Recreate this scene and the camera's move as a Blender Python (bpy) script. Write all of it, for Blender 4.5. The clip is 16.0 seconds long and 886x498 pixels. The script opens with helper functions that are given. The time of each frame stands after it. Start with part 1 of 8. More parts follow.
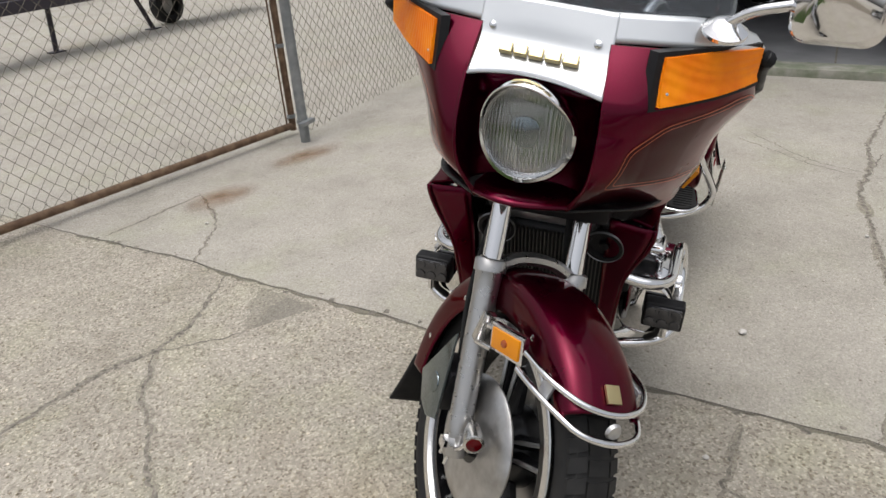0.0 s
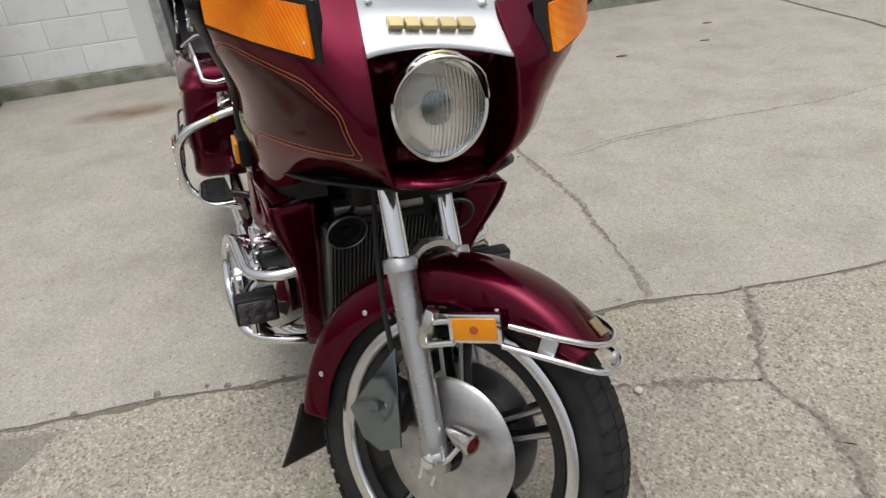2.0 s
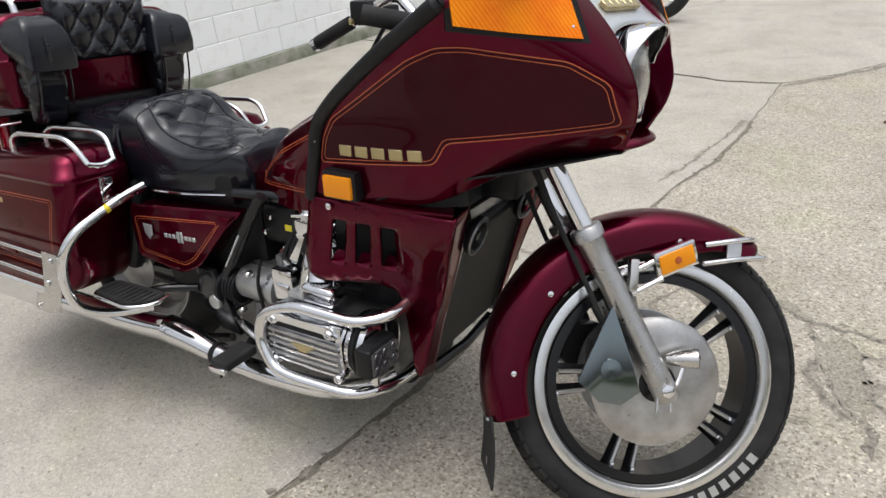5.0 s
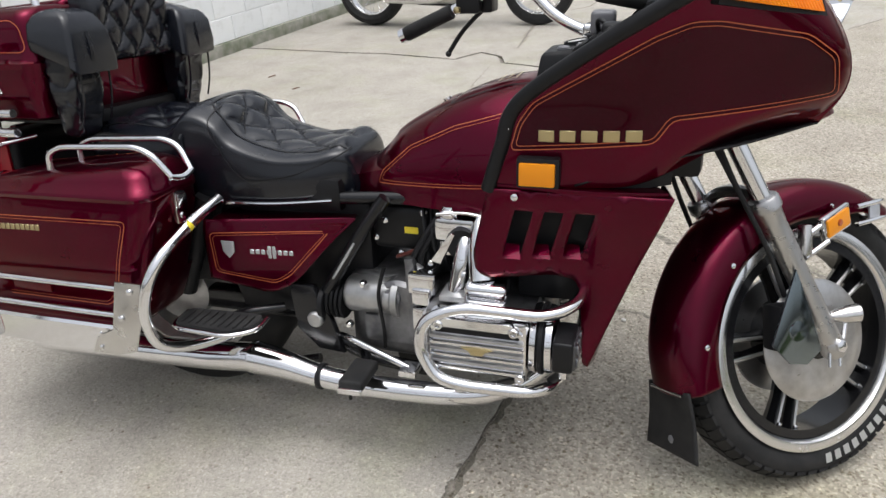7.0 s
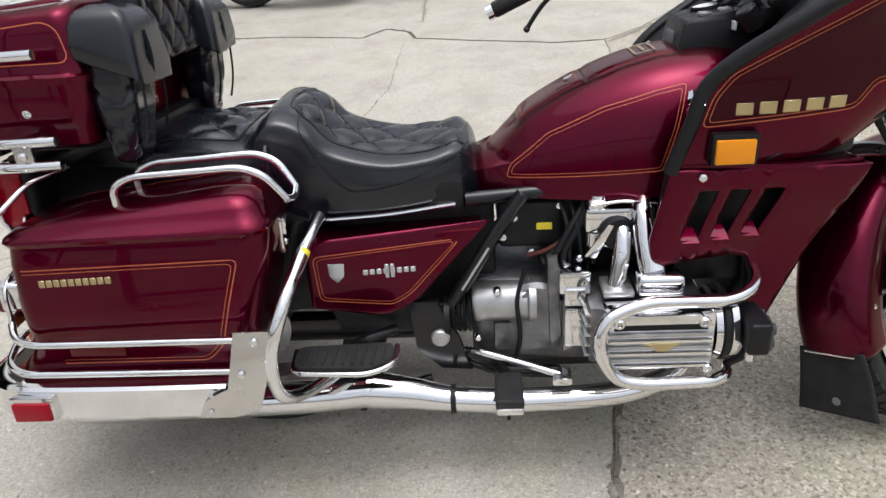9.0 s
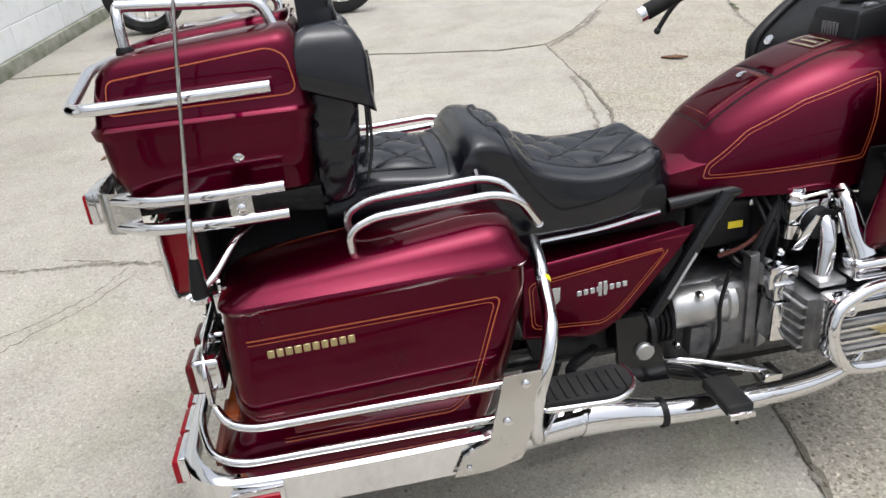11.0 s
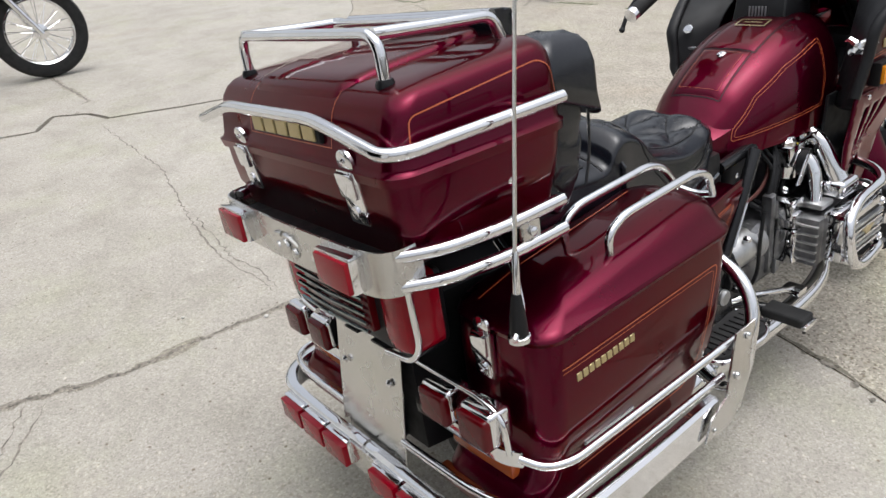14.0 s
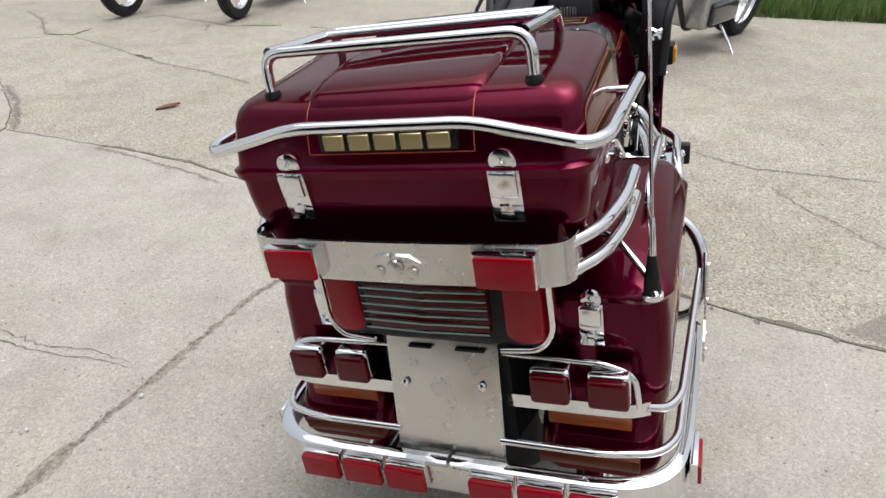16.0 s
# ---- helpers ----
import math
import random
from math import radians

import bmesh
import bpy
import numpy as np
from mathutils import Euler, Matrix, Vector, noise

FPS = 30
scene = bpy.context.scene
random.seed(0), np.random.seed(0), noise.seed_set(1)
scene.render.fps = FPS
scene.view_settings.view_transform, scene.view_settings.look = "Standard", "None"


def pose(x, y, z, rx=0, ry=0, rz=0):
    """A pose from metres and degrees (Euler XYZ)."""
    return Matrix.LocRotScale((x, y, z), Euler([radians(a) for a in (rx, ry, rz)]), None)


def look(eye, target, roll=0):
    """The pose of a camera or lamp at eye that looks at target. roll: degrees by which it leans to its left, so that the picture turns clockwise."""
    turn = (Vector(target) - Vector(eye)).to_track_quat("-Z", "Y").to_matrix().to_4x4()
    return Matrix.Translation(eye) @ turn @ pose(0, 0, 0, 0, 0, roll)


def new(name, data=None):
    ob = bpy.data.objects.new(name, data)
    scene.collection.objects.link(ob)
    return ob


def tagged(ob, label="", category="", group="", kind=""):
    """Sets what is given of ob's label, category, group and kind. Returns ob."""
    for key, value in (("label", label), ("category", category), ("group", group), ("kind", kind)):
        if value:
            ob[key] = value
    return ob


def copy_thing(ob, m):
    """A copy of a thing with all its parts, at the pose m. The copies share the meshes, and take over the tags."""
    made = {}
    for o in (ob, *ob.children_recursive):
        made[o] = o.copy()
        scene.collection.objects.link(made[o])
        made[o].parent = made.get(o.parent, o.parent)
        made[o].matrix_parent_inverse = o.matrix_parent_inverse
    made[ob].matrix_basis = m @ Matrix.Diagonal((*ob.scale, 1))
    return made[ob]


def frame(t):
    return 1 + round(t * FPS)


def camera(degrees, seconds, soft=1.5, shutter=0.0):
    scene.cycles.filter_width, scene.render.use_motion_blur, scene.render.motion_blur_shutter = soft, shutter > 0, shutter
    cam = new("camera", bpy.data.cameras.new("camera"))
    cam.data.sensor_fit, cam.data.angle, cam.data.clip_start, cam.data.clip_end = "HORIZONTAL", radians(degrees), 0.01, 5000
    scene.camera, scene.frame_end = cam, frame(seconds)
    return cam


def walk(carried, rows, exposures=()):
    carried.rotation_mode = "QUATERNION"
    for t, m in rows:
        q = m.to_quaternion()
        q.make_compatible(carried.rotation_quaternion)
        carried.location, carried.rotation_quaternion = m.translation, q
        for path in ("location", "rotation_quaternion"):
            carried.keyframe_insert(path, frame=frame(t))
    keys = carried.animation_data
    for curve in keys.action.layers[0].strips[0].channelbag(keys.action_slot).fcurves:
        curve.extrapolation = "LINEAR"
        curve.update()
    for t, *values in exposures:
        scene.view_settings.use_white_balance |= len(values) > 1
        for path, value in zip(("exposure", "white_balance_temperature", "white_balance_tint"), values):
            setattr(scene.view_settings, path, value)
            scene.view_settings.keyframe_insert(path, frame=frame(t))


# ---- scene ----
cam = camera(64.7, 16.0)
PATH = [
    (0, (2.602, 0.333, 1.317), (0.938, -0.296, 0.403), -3.9),
    (0.5, (2.638, 0.144, 1.311), (0.878, -0.097, 0.393), -4.1),
    (1, (2.633, -0.011, 1.304), (0.869, 0.017, 0.362), -5.5),
    (1.5, (2.549, -0.14, 1.299), (0.83, 0.167, 0.324), -6.1),
    (2, (2.498, -0.272, 1.309), (0.854, 0.261, 0.302), -6.6),
    (2.5, (2.449, -0.463, 1.31), (0.873, 0.274, 0.324), -6.9),
    (3, (2.389, -0.63, 1.316), (0.906, 0.29, 0.338), -6.3),
    (3.5, (2.276, -0.769, 1.3), (0.859, 0.256, 0.33), -6.7),
    (4, (2.145, -0.915, 1.306), (0.856, 0.258, 0.325), -5.9),
    (4.5, (2.004, -1.086, 1.306), (0.869, 0.263, 0.362), -5.5),
    (4.7, (1.957, -1.131, 1.306), (0.883, 0.268, 0.364), -5.8),
    (6.8, (1.27, -1.477, 1.306), (0.696, 0.189, 0.361), -4.0),
    (7, (1.201, -1.46, 1.299), (0.649, 0.21, 0.346), -3.9),
    (7.5, (0.979, -1.433, 1.315), (0.562, 0.256, 0.329), -4.1),
    (8, (0.832, -1.41, 1.306), (0.474, 0.289, 0.313), -3.2),
    (8.5, (0.658, -1.402, 1.315), (0.408, 0.319, 0.328), -4.0),
    (9, (0.548, -1.402, 1.309), (0.414, 0.304, 0.272), -4.4),
    (9.5, (0.361, -1.343, 1.308), (0.269, 0.364, 0.27), -4.7),
    (9.7, (0.265, -1.31, 1.319), (0.223, 0.394, 0.274), -5.2),
    (11.8, (-0.387, -1.21, 1.323), (0.072, 0.462, 0.325), -4.1),
    (12, (-0.456, -1.18, 1.321), (0.061, 0.478, 0.33), -4.4),
    (12.5, (-0.549, -1.142, 1.326), (0.089, 0.473, 0.334), -3.5),
    (13, (-0.718, -1.077, 1.332), (0.099, 0.463, 0.351), -3.7),
    (13.5, (-0.856, -1.003, 1.334), (0.11, 0.443, 0.347), -4.1),
    (14, (-0.977, -0.862, 1.328), (0.1, 0.501, 0.336), -3.7),
    (14.5, (-1.054, -0.743, 1.329), (0.182, 0.456, 0.312), -2.8),
    (15, (-1.186, -0.613, 1.326), (0.241, 0.358, 0.316), -1.8),
    (15.5, (-1.333, -0.476, 1.336), (0.219, 0.286, 0.331), -1.6),
    (16, (-1.394, -0.302, 1.322), (0.248, 0.301, 0.352), -0.7),
]
walk(cam, [(t, look(eye, target, roll)) for t, eye, target, roll in PATH], [(0.0, -0.34, 6460, 10), (2.0, -0.42, 6460, 10), (3.5, -0.36, 6400, 10), (4.5, -0.10, 6360, 10), (7.0, -0.05, 6300, 10), (8.0, 0.07, 6270, 10), (9.5, 0.10, 6240, 10), (12.5, 0.02, 6250, 10), (16.0, -0.08, 6290, 10)])

# ---- light: an overcast day, a wide pale sun behind the cloud ----
SUN_EL, SUN_ROT = radians(82), radians(130)
world = bpy.data.worlds.new("world")
scene.world = world
world.use_nodes = True
wn = world.node_tree.nodes
sky = wn.new("ShaderNodeTexSky")
sky.sky_type, sky.sun_disc, sky.sun_elevation, sky.sun_rotation = "NISHITA", False, SUN_EL, SUN_ROT
sky.air_density, sky.dust_density, sky.ozone_density = 1.0, 6.0, 1.0
haze = wn.new("ShaderNodeHueSaturation")
haze.inputs["Saturation"].default_value = 0.25
world.node_tree.links.new(sky.outputs[0], haze.inputs["Color"])
world.node_tree.links.new(haze.outputs[0], wn["Background"].inputs[0])
wn["Background"].inputs[1].default_value = 0.21
sun = bpy.data.lights.new("sun", "SUN")
sun.energy, sun.angle, sun.color = 1.0, radians(80), (1.0, 0.985, 0.96)
new("sun", sun).matrix_world = look((0.5, 1.0, 8), (0, 0, 0))
scene.view_settings.exposure = 0.0


# ---- materials ----
def material(name, base, rough=0.5, metal=0.0, coat=0.0, spec=0.5, alpha=None):
    m = bpy.data.materials.new(name)
    m.use_nodes = True
    b = m.node_tree.nodes["Principled BSDF"]
    b.inputs["Base Color"].default_value = (*base, 1)
    b.inputs["Roughness"].default_value = rough
    b.inputs["Metallic"].default_value = metal
    b.inputs["Coat Weight"].default_value = coat
    b.inputs["Coat Roughness"].default_value = 0.04
    b.inputs["Specular IOR Level"].default_value = spec
    return m


def nodes_of(m):
    t = m.node_tree
    return t, t.nodes, t.links, t.nodes["Principled BSDF"]


def coords(m, space="Object"):
    t, n, l, b = nodes_of(m)
    c = n.new("ShaderNodeTexCoord")
    return c.outputs[space]


def noise_node(m, scale, detail=4.0, rough=0.55, space="Object"):
    t, n, l, b = nodes_of(m)
    x = n.new("ShaderNodeTexNoise")
    x.inputs["Scale"].default_value, x.inputs["Detail"].default_value, x.inputs["Roughness"].default_value = scale, detail, rough
    l.new(coords(m, space), x.inputs["Vector"])
    return x.outputs["Fac"]


def ramp(m, fac, stops):
    t, n, l, b = nodes_of(m)
    r = n.new("ShaderNodeValToRGB")
    e = r.color_ramp.elements
    while len(e) < len(stops):
        e.new(0.5)
    for k, (p, c) in zip(e, stops):
        k.position, k.color = p, (*c, 1) if len(c) == 3 else c
    l.new(fac, r.inputs[0])
    return r.outputs[0]


def mix(m, fac, a, b_, kind="MIX"):
    t, n, l, b = nodes_of(m)
    x = n.new("ShaderNodeMix")
    x.data_type, x.blend_type = "RGBA", kind
    for sock, v in ((x.inputs[0], fac), (x.inputs[6], a), (x.inputs[7], b_)):
        if isinstance(v, (int, float)):
            sock.default_value = v
        elif isinstance(v, tuple):
            sock.default_value = (*v, 1)
        else:
            l.new(v, sock)
    return x.outputs[2]


def bump(m, height, strength=0.3, distance=0.002):
    t, n, l, b = nodes_of(m)
    x = n.new("ShaderNodeBump")
    x.inputs["Strength"].default_value, x.inputs["Distance"].default_value = strength, distance
    l.new(height, x.inputs["Height"])
    l.new(x.outputs[0], b.inputs["Normal"])


def vary_rough(m, scale, lo, hi):
    t, n, l, b = nodes_of(m)
    l.new(ramp(m, noise_node(m, scale), [(0.3, (lo,) * 3), (0.75, (hi,) * 3)]), b.inputs["Roughness"])


def vary_colour(m, scale, a, b_, lo=0.35, hi=0.7):
    t, n, l, b = nodes_of(m)
    c = ramp(m, noise_node(m, scale), [(lo, a), (hi, b_)])
    l.new(c, b.inputs["Base Color"])
    return c


def paint_material(name, a, b_):
    m = material(name, a, 0.32, 0.92, 1.0, 0.05)
    t, n, l, b = nodes_of(m)
    big = ramp(m, noise_node(m, 6.0, 3), [(0.3, a), (0.75, b_)])
    fleck = ramp(m, noise_node(m, 900.0, 1), [(0.62, (0, 0, 0)), (0.75, (0.14, 0.003, 0.045))])
    l.new(mix(m, 0.35, big, fleck, "ADD"), b.inputs["Base Color"])
    vary_rough(m, 14.0, 0.27, 0.34)
    b.inputs["Coat Roughness"].default_value = 0.02
    b.inputs["Coat IOR"].default_value = 1.24
    b.inputs["Specular Tint"].default_value = (0.55, 0.04, 0.12, 1)
    return m


PAINT = paint_material("maroon_paint", (0.078, 0.0006, 0.0125), (0.100, 0.0008, 0.0165))
PAINT_DARK = paint_material("dark_maroon_paint", (0.034, 0.0012, 0.006), (0.044, 0.0016, 0.009))
CHROME = material("chrome", (0.78, 0.78, 0.79), 0.06, 1.0)
vary_rough(CHROME, 30.0, 0.04, 0.11)
STEEL = material("polished_steel_sheet", (0.62, 0.61, 0.59), 0.24, 1.0)
vary_rough(STEEL, 18.0, 0.16, 0.34)
ALU = material("cast_aluminium", (0.46, 0.46, 0.46), 0.42, 0.9)
vary_rough(ALU, 40.0, 0.32, 0.55)
vary_colour(ALU, 25.0, (0.40, 0.40, 0.40), (0.54, 0.54, 0.53))
FORK = material("dull_fork_aluminium", (0.47, 0.465, 0.46), 0.32, 0.95)
vary_rough(FORK, 60.0, 0.24, 0.42)
VINYL = material("black_vinyl", (0.0055, 0.0065, 0.010), 0.26, 0.0, 0.0, 0.56)
bump(VINYL, noise_node(VINYL, 420.0, 3), 0.06, 0.001)
vary_rough(VINYL, 12.0, 0.17, 0.30)
BLACK = material("black_plastic", (0.007, 0.007, 0.008), 0.42, 0.0, 0.0, 0.28)
vary_rough(BLACK, 30.0, 0.35, 0.6)
FRAME = material("black_frame_enamel", (0.007, 0.007, 0.008), 0.22, 0.0, 0.15, 0.35)
RUBBER = material("tyre_rubber", (0.013, 0.013, 0.0135), 0.7, 0.0, 0.0, 0.3)
vary_colour(RUBBER, 20.0, (0.010, 0.010, 0.0105), (0.022, 0.0215, 0.021))
SATIN = material("silver_garnish", (0.66, 0.68, 0.70), 0.32, 0.75)
vary_rough(SATIN, 9.0, 0.26, 0.4)
RED = material("red_lens", (0.26, 0.001, 0.010), 0.14, 0.0, 0.0, 0.3)
AMBER = material("amber_lens", (0.74, 0.26, 0.008), 0.25, 0.0, 0.1, 0.3)
GOLD = material("gold_badge", (0.50, 0.41, 0.22), 0.3, 0.85)
ORANGE = material("orange_pinstripe", (0.44, 0.085, 0.030), 0.4, 0.0, 0.1)
YELLOW = material("yellow_sticker", (0.75, 0.60, 0.03), 0.5)
WHITE = material("white_lettering", (0.62, 0.62, 0.60), 0.6)
GLASS = material("headlamp_glass", (0.95, 0.96, 0.96), 0.04)
GLASS.node_tree.nodes["Principled BSDF"].inputs["Transmission Weight"].default_value = 1.0
SMOKE = material("tinted_screen", (0.30, 0.33, 0.36), 0.03)
SMOKE.node_tree.nodes["Principled BSDF"].inputs["Transmission Weight"].default_value = 0.92
FIN = material("radiator_core", (0.030, 0.030, 0.032), 0.5, 0.5)
GREY = material("grey_painted_steel", (0.16, 0.16, 0.17), 0.45, 0.2)
DARKRED = material("dark_red_lens", (0.085, 0.0008, 0.003), 0.10, 0.0, 0.0, 0.3)
RUST_ = material("dull_orange_reflector", (0.15, 0.028, 0.008), 0.3, 0.0, 0.3)
BURNT = material("burnt_orange_reflector", (0.36, 0.07, 0.012), 0.25, 0.0, 0.6)
POLISH = material("polished_rim_metal", (0.74, 0.74, 0.74), 0.2, 1.0)
vary_rough(POLISH, 25.0, 0.14, 0.30)
CAST = material("dull_dark_casting", (0.20, 0.20, 0.205), 0.45, 0.85)
vary_rough(CAST, 45.0, 0.34, 0.58)
vary_colour(CAST, 20.0, (0.12, 0.12, 0.125), (0.27, 0.27, 0.275))
# chrome with a dark base colour, standing in for dark surroundings mirrored in it
DARKCHROME = material("darkened_chrome", (0.20, 0.235, 0.25), 0.10, 1.0)
REFLECT = material("silver_reflector", (0.55, 0.56, 0.58), 0.25, 0.6)


# ---- building helpers ----
def V(*a):
    return Vector(a[0] if len(a) == 1 else a)


def link(name, bm, mats, parent=None, angle=38, solid=0.0):
    me = bpy.data.meshes.new(name)
    bmesh.ops.recalc_face_normals(bm, faces=bm.faces[:])
    if solid:
        bm.normal_update()
        mid = Vector((0.55, 0, 0.55))
        if sum(f.calc_area() * f.normal.dot(f.calc_center_median() - mid) for f in bm.faces) < 0:
            bmesh.ops.reverse_faces(bm, faces=bm.faces[:])
    bm.to_mesh(me)
    bm.free()
    for m in mats if isinstance(mats, (list, tuple)) else [mats]:
        me.materials.append(m)
    for p in me.polygons:
        p.use_smooth = True
    me.set_sharp_from_angle(angle=radians(angle))
    ob = new(name, me)
    if parent is not None:
        ob.parent = parent
    if solid:
        s = ob.modifiers.new("thickness", "SOLIDIFY")
        s.thickness, s.offset = solid, -1.0
    return ob


def part(name, bm, mats, parent, label="", angle=38, solid=0.0):
    ob = link(name, bm, mats, parent, angle, solid)
    if label:
        ob["label"] = label
    return ob


def fillet(points, radius, steps=6):
    """A polyline with its inner corners rounded."""
    pts = [V(p) for p in points]
    out = [pts[0]]
    for a, b, c in zip(pts, pts[1:], pts[2:]):
        d1, d2 = (a - b), (c - b)
        r = min(radius, d1.length * 0.49, d2.length * 0.49)
        p, q = b + d1.normalized() * r, b + d2.normalized() * r
        for i in range(steps + 1):
            s = i / steps
            out.append(p * (1 - s) ** 2 + b * 2 * s * (1 - s) + q * s * s)
    out.append(pts[-1])
    return out


def sweep(bm, pts, r, sides=10, closed=False, cap=True, radii=None):
    pts = [V(p) for p in pts]
    n = len(pts)
    tang = []
    for i in range(n):
        a, b = pts[i - 1 if (i or closed) else 0], pts[(i + 1) % n if (closed or i < n - 1) else i]
        tang.append((b - a).normalized())
    up = Vector((0, 0, 1)) if abs(tang[0].z) < 0.9 else Vector((1, 0, 0))
    nrm = (up - tang[0] * up.dot(tang[0])).normalized()
    rings = []
    for i in range(n):
        if i:
            nrm = (nrm - tang[i] * nrm.dot(tang[i])).normalized()
        bi = tang[i].cross(nrm)
        rr = radii[i] if radii else r
        rings.append([bm.verts.new(pts[i] + (nrm * math.cos(2 * math.pi * k / sides) + bi * math.sin(2 * math.pi * k / sides)) * rr) for k in range(sides)])
    for i in range(n if closed else n - 1):
        A, B = rings[i], rings[(i + 1) % n]
        for k in range(sides):
            bm.faces.new((A[k], A[(k + 1) % sides], B[(k + 1) % sides], B[k]))
    if cap and not closed:
        bm.faces.new(rings[0][::-1])
        bm.faces.new(rings[-1])
    return bm


def tube(points, r, bend=0.04, sides=10, closed=False):
    return sweep(bmesh.new(), fillet(points, bend) if not closed else points, r, sides, closed)


def loft(rings, cap=True, bm=None):
    bm = bm or bmesh.new()
    R = [[bm.verts.new(p) for p in ring] for ring in rings]
    n = len(R[0])
    for A, B in zip(R, R[1:]):
        for k in range(n):
            bm.faces.new((A[k], A[(k + 1) % n], B[(k + 1) % n], B[k]))
    if cap:
        bm.faces.new(R[0][::-1])
        bm.faces.new(R[-1])
    return bm


def rrect(x0, x1, y0, y1, r, n=6):
    """A rounded rectangle as a ring of 2D points."""
    out = []
    r = min(r, (x1 - x0) / 2.01, (y1 - y0) / 2.01)
    for cx, cy, a in ((x1 - r, y1 - r, 0), (x0 + r, y1 - r, 90), (x0 + r, y0 + r, 180), (x1 - r, y0 + r, 270)):
        for i in range(n + 1):
            t = radians(a + 90 * i / n)
            out.append((cx + r * math.cos(t), cy + r * math.sin(t)))
    return out


def box(x0, x1, y0, y1, z0, z1, bev=0.004, seg=2, bm=None):
    bm = bm or bmesh.new()
    g = bmesh.ops.create_cube(bm, size=1.0)
    for v in g["verts"]:
        v.co = Vector(((x0 + x1) / 2 + v.co.x * (x1 - x0), (y0 + y1) / 2 + v.co.y * (y1 - y0), (z0 + z1) / 2 + v.co.z * (z1 - z0)))
    if bev:
        es = list({e for v in g["verts"] for e in v.link_edges})
        bmesh.ops.bevel(bm, geom=es, offset=bev, segments=seg, affect="EDGES", profile=0.6)
    return bm


def plate(outline, depth, axis, at, bev=0.002, bm=None):
    """A 2D outline given thickness along an axis: outline points are the two other axes in order."""
    bm = bm or bmesh.new()

    def p3(a, b, c):
        return {"x": (c, a, b), "y": (a, c, b), "z": (a, b, c)}[axis]
    A = [bm.verts.new(p3(a, b, at)) for a, b in outline]
    B = [bm.verts.new(p3(a, b, at + depth)) for a, b in outline]
    n = len(A)
    fs = [bm.faces.new(A), bm.faces.new(B[::-1])]
    for k in range(n):
        bm.faces.new((A[k], B[k], B[(k + 1) % n], A[(k + 1) % n]))
    if bev:
        es = list({e for f in fs for e in f.edges})
        bmesh.ops.bevel(bm, geom=es, offset=bev, segments=2, affect="EDGES", profile=0.6)
    return bm


def lathe(profile, origin, axis, sides=32, bm=None, close=False):
    """Turns a profile of (along, radius) round an axis."""
    bm = bm or bmesh.new()
    axis = V(axis).normalized()
    u = axis.orthogonal().normalized()
    w = axis.cross(u)
    o = V(origin)
    rings = []
    for a, r in profile:
        rings.append([bm.verts.new(o + axis * a + (u * math.cos(2 * math.pi * k / sides) + w * math.sin(2 * math.pi * k / sides)) * max(r, 1e-4)) for k in range(sides)])
    for A, B in list(zip(rings, rings[1:])) + ([(rings[-1], rings[0])] if close else []):
        for k in range(sides):
            bm.faces.new((A[k], A[(k + 1) % sides], B[(k + 1) % sides], B[k]))
    if not close:
        for ring, r in ((rings[0], profile[0][1]), (rings[-1], profile[-1][1])):
            if r > 1e-3:
                bm.faces.new(ring)
    return bm


def crom(p, t):
    """Catmull-Rom through a list of vectors, t in 0..len-1."""
    i = min(int(t), len(p) - 2)
    f = t - i
    a, b, c, d = p[max(i - 1, 0)], p[i], p[i + 1], p[min(i + 2, len(p) - 1)]
    return 0.5 * ((2 * b) + (c - a) * f + (2 * a - 5 * b + 4 * c - d) * f * f + (3 * b - a - 3 * c + d) * f ** 3)


def smooth_line(points, n):
    pts = [V(p) for p in points]
    return [crom(pts, i * (len(pts) - 1) / n) for i in range(n + 1)]


def patch(cols, nu, nv, bm=None):
    """A smooth sheet through a grid of points (columns of equal length)."""
    bm = bm or bmesh.new()
    C = [[V(p) for p in c] for c in cols]
    fine = [[crom(c, j * (len(c) - 1) / nv) for j in range(nv + 1)] for c in C]
    g = []
    for i in range(nu + 1):
        t = i * (len(C) - 1) / nu
        g.append([bm.verts.new(crom([f[j] for f in fine], t)) for j in range(nv + 1)])
    for i in range(nu):
        for j in range(nv):
            bm.faces.new((g[i][j], g[i + 1][j], g[i + 1][j + 1], g[i][j + 1]))
    return bm


def mirrored(bm):
    """The same mesh on the bike's other side."""
    b = bm.copy()
    for v in b.verts:
        v.co.y = -v.co.y
    return b


def both(name, bm, mats, parent, label="", angle=38, solid=0.0):
    other = mirrored(bm)
    return part(name, bm, mats, parent, label, angle, solid), part(name, other, mats, parent, label, angle, solid)


def inside(poly, x, y):
    odd = False
    for (x1, y1), (x2, y2) in zip(poly, poly[1:] + poly[:1]):
        if (y1 > y) != (y2 > y) and x < (x2 - x1) * (y - y1) / (y2 - y1) + x1:
            odd = not odd
    return odd


from mathutils.bvhtree import BVHTree


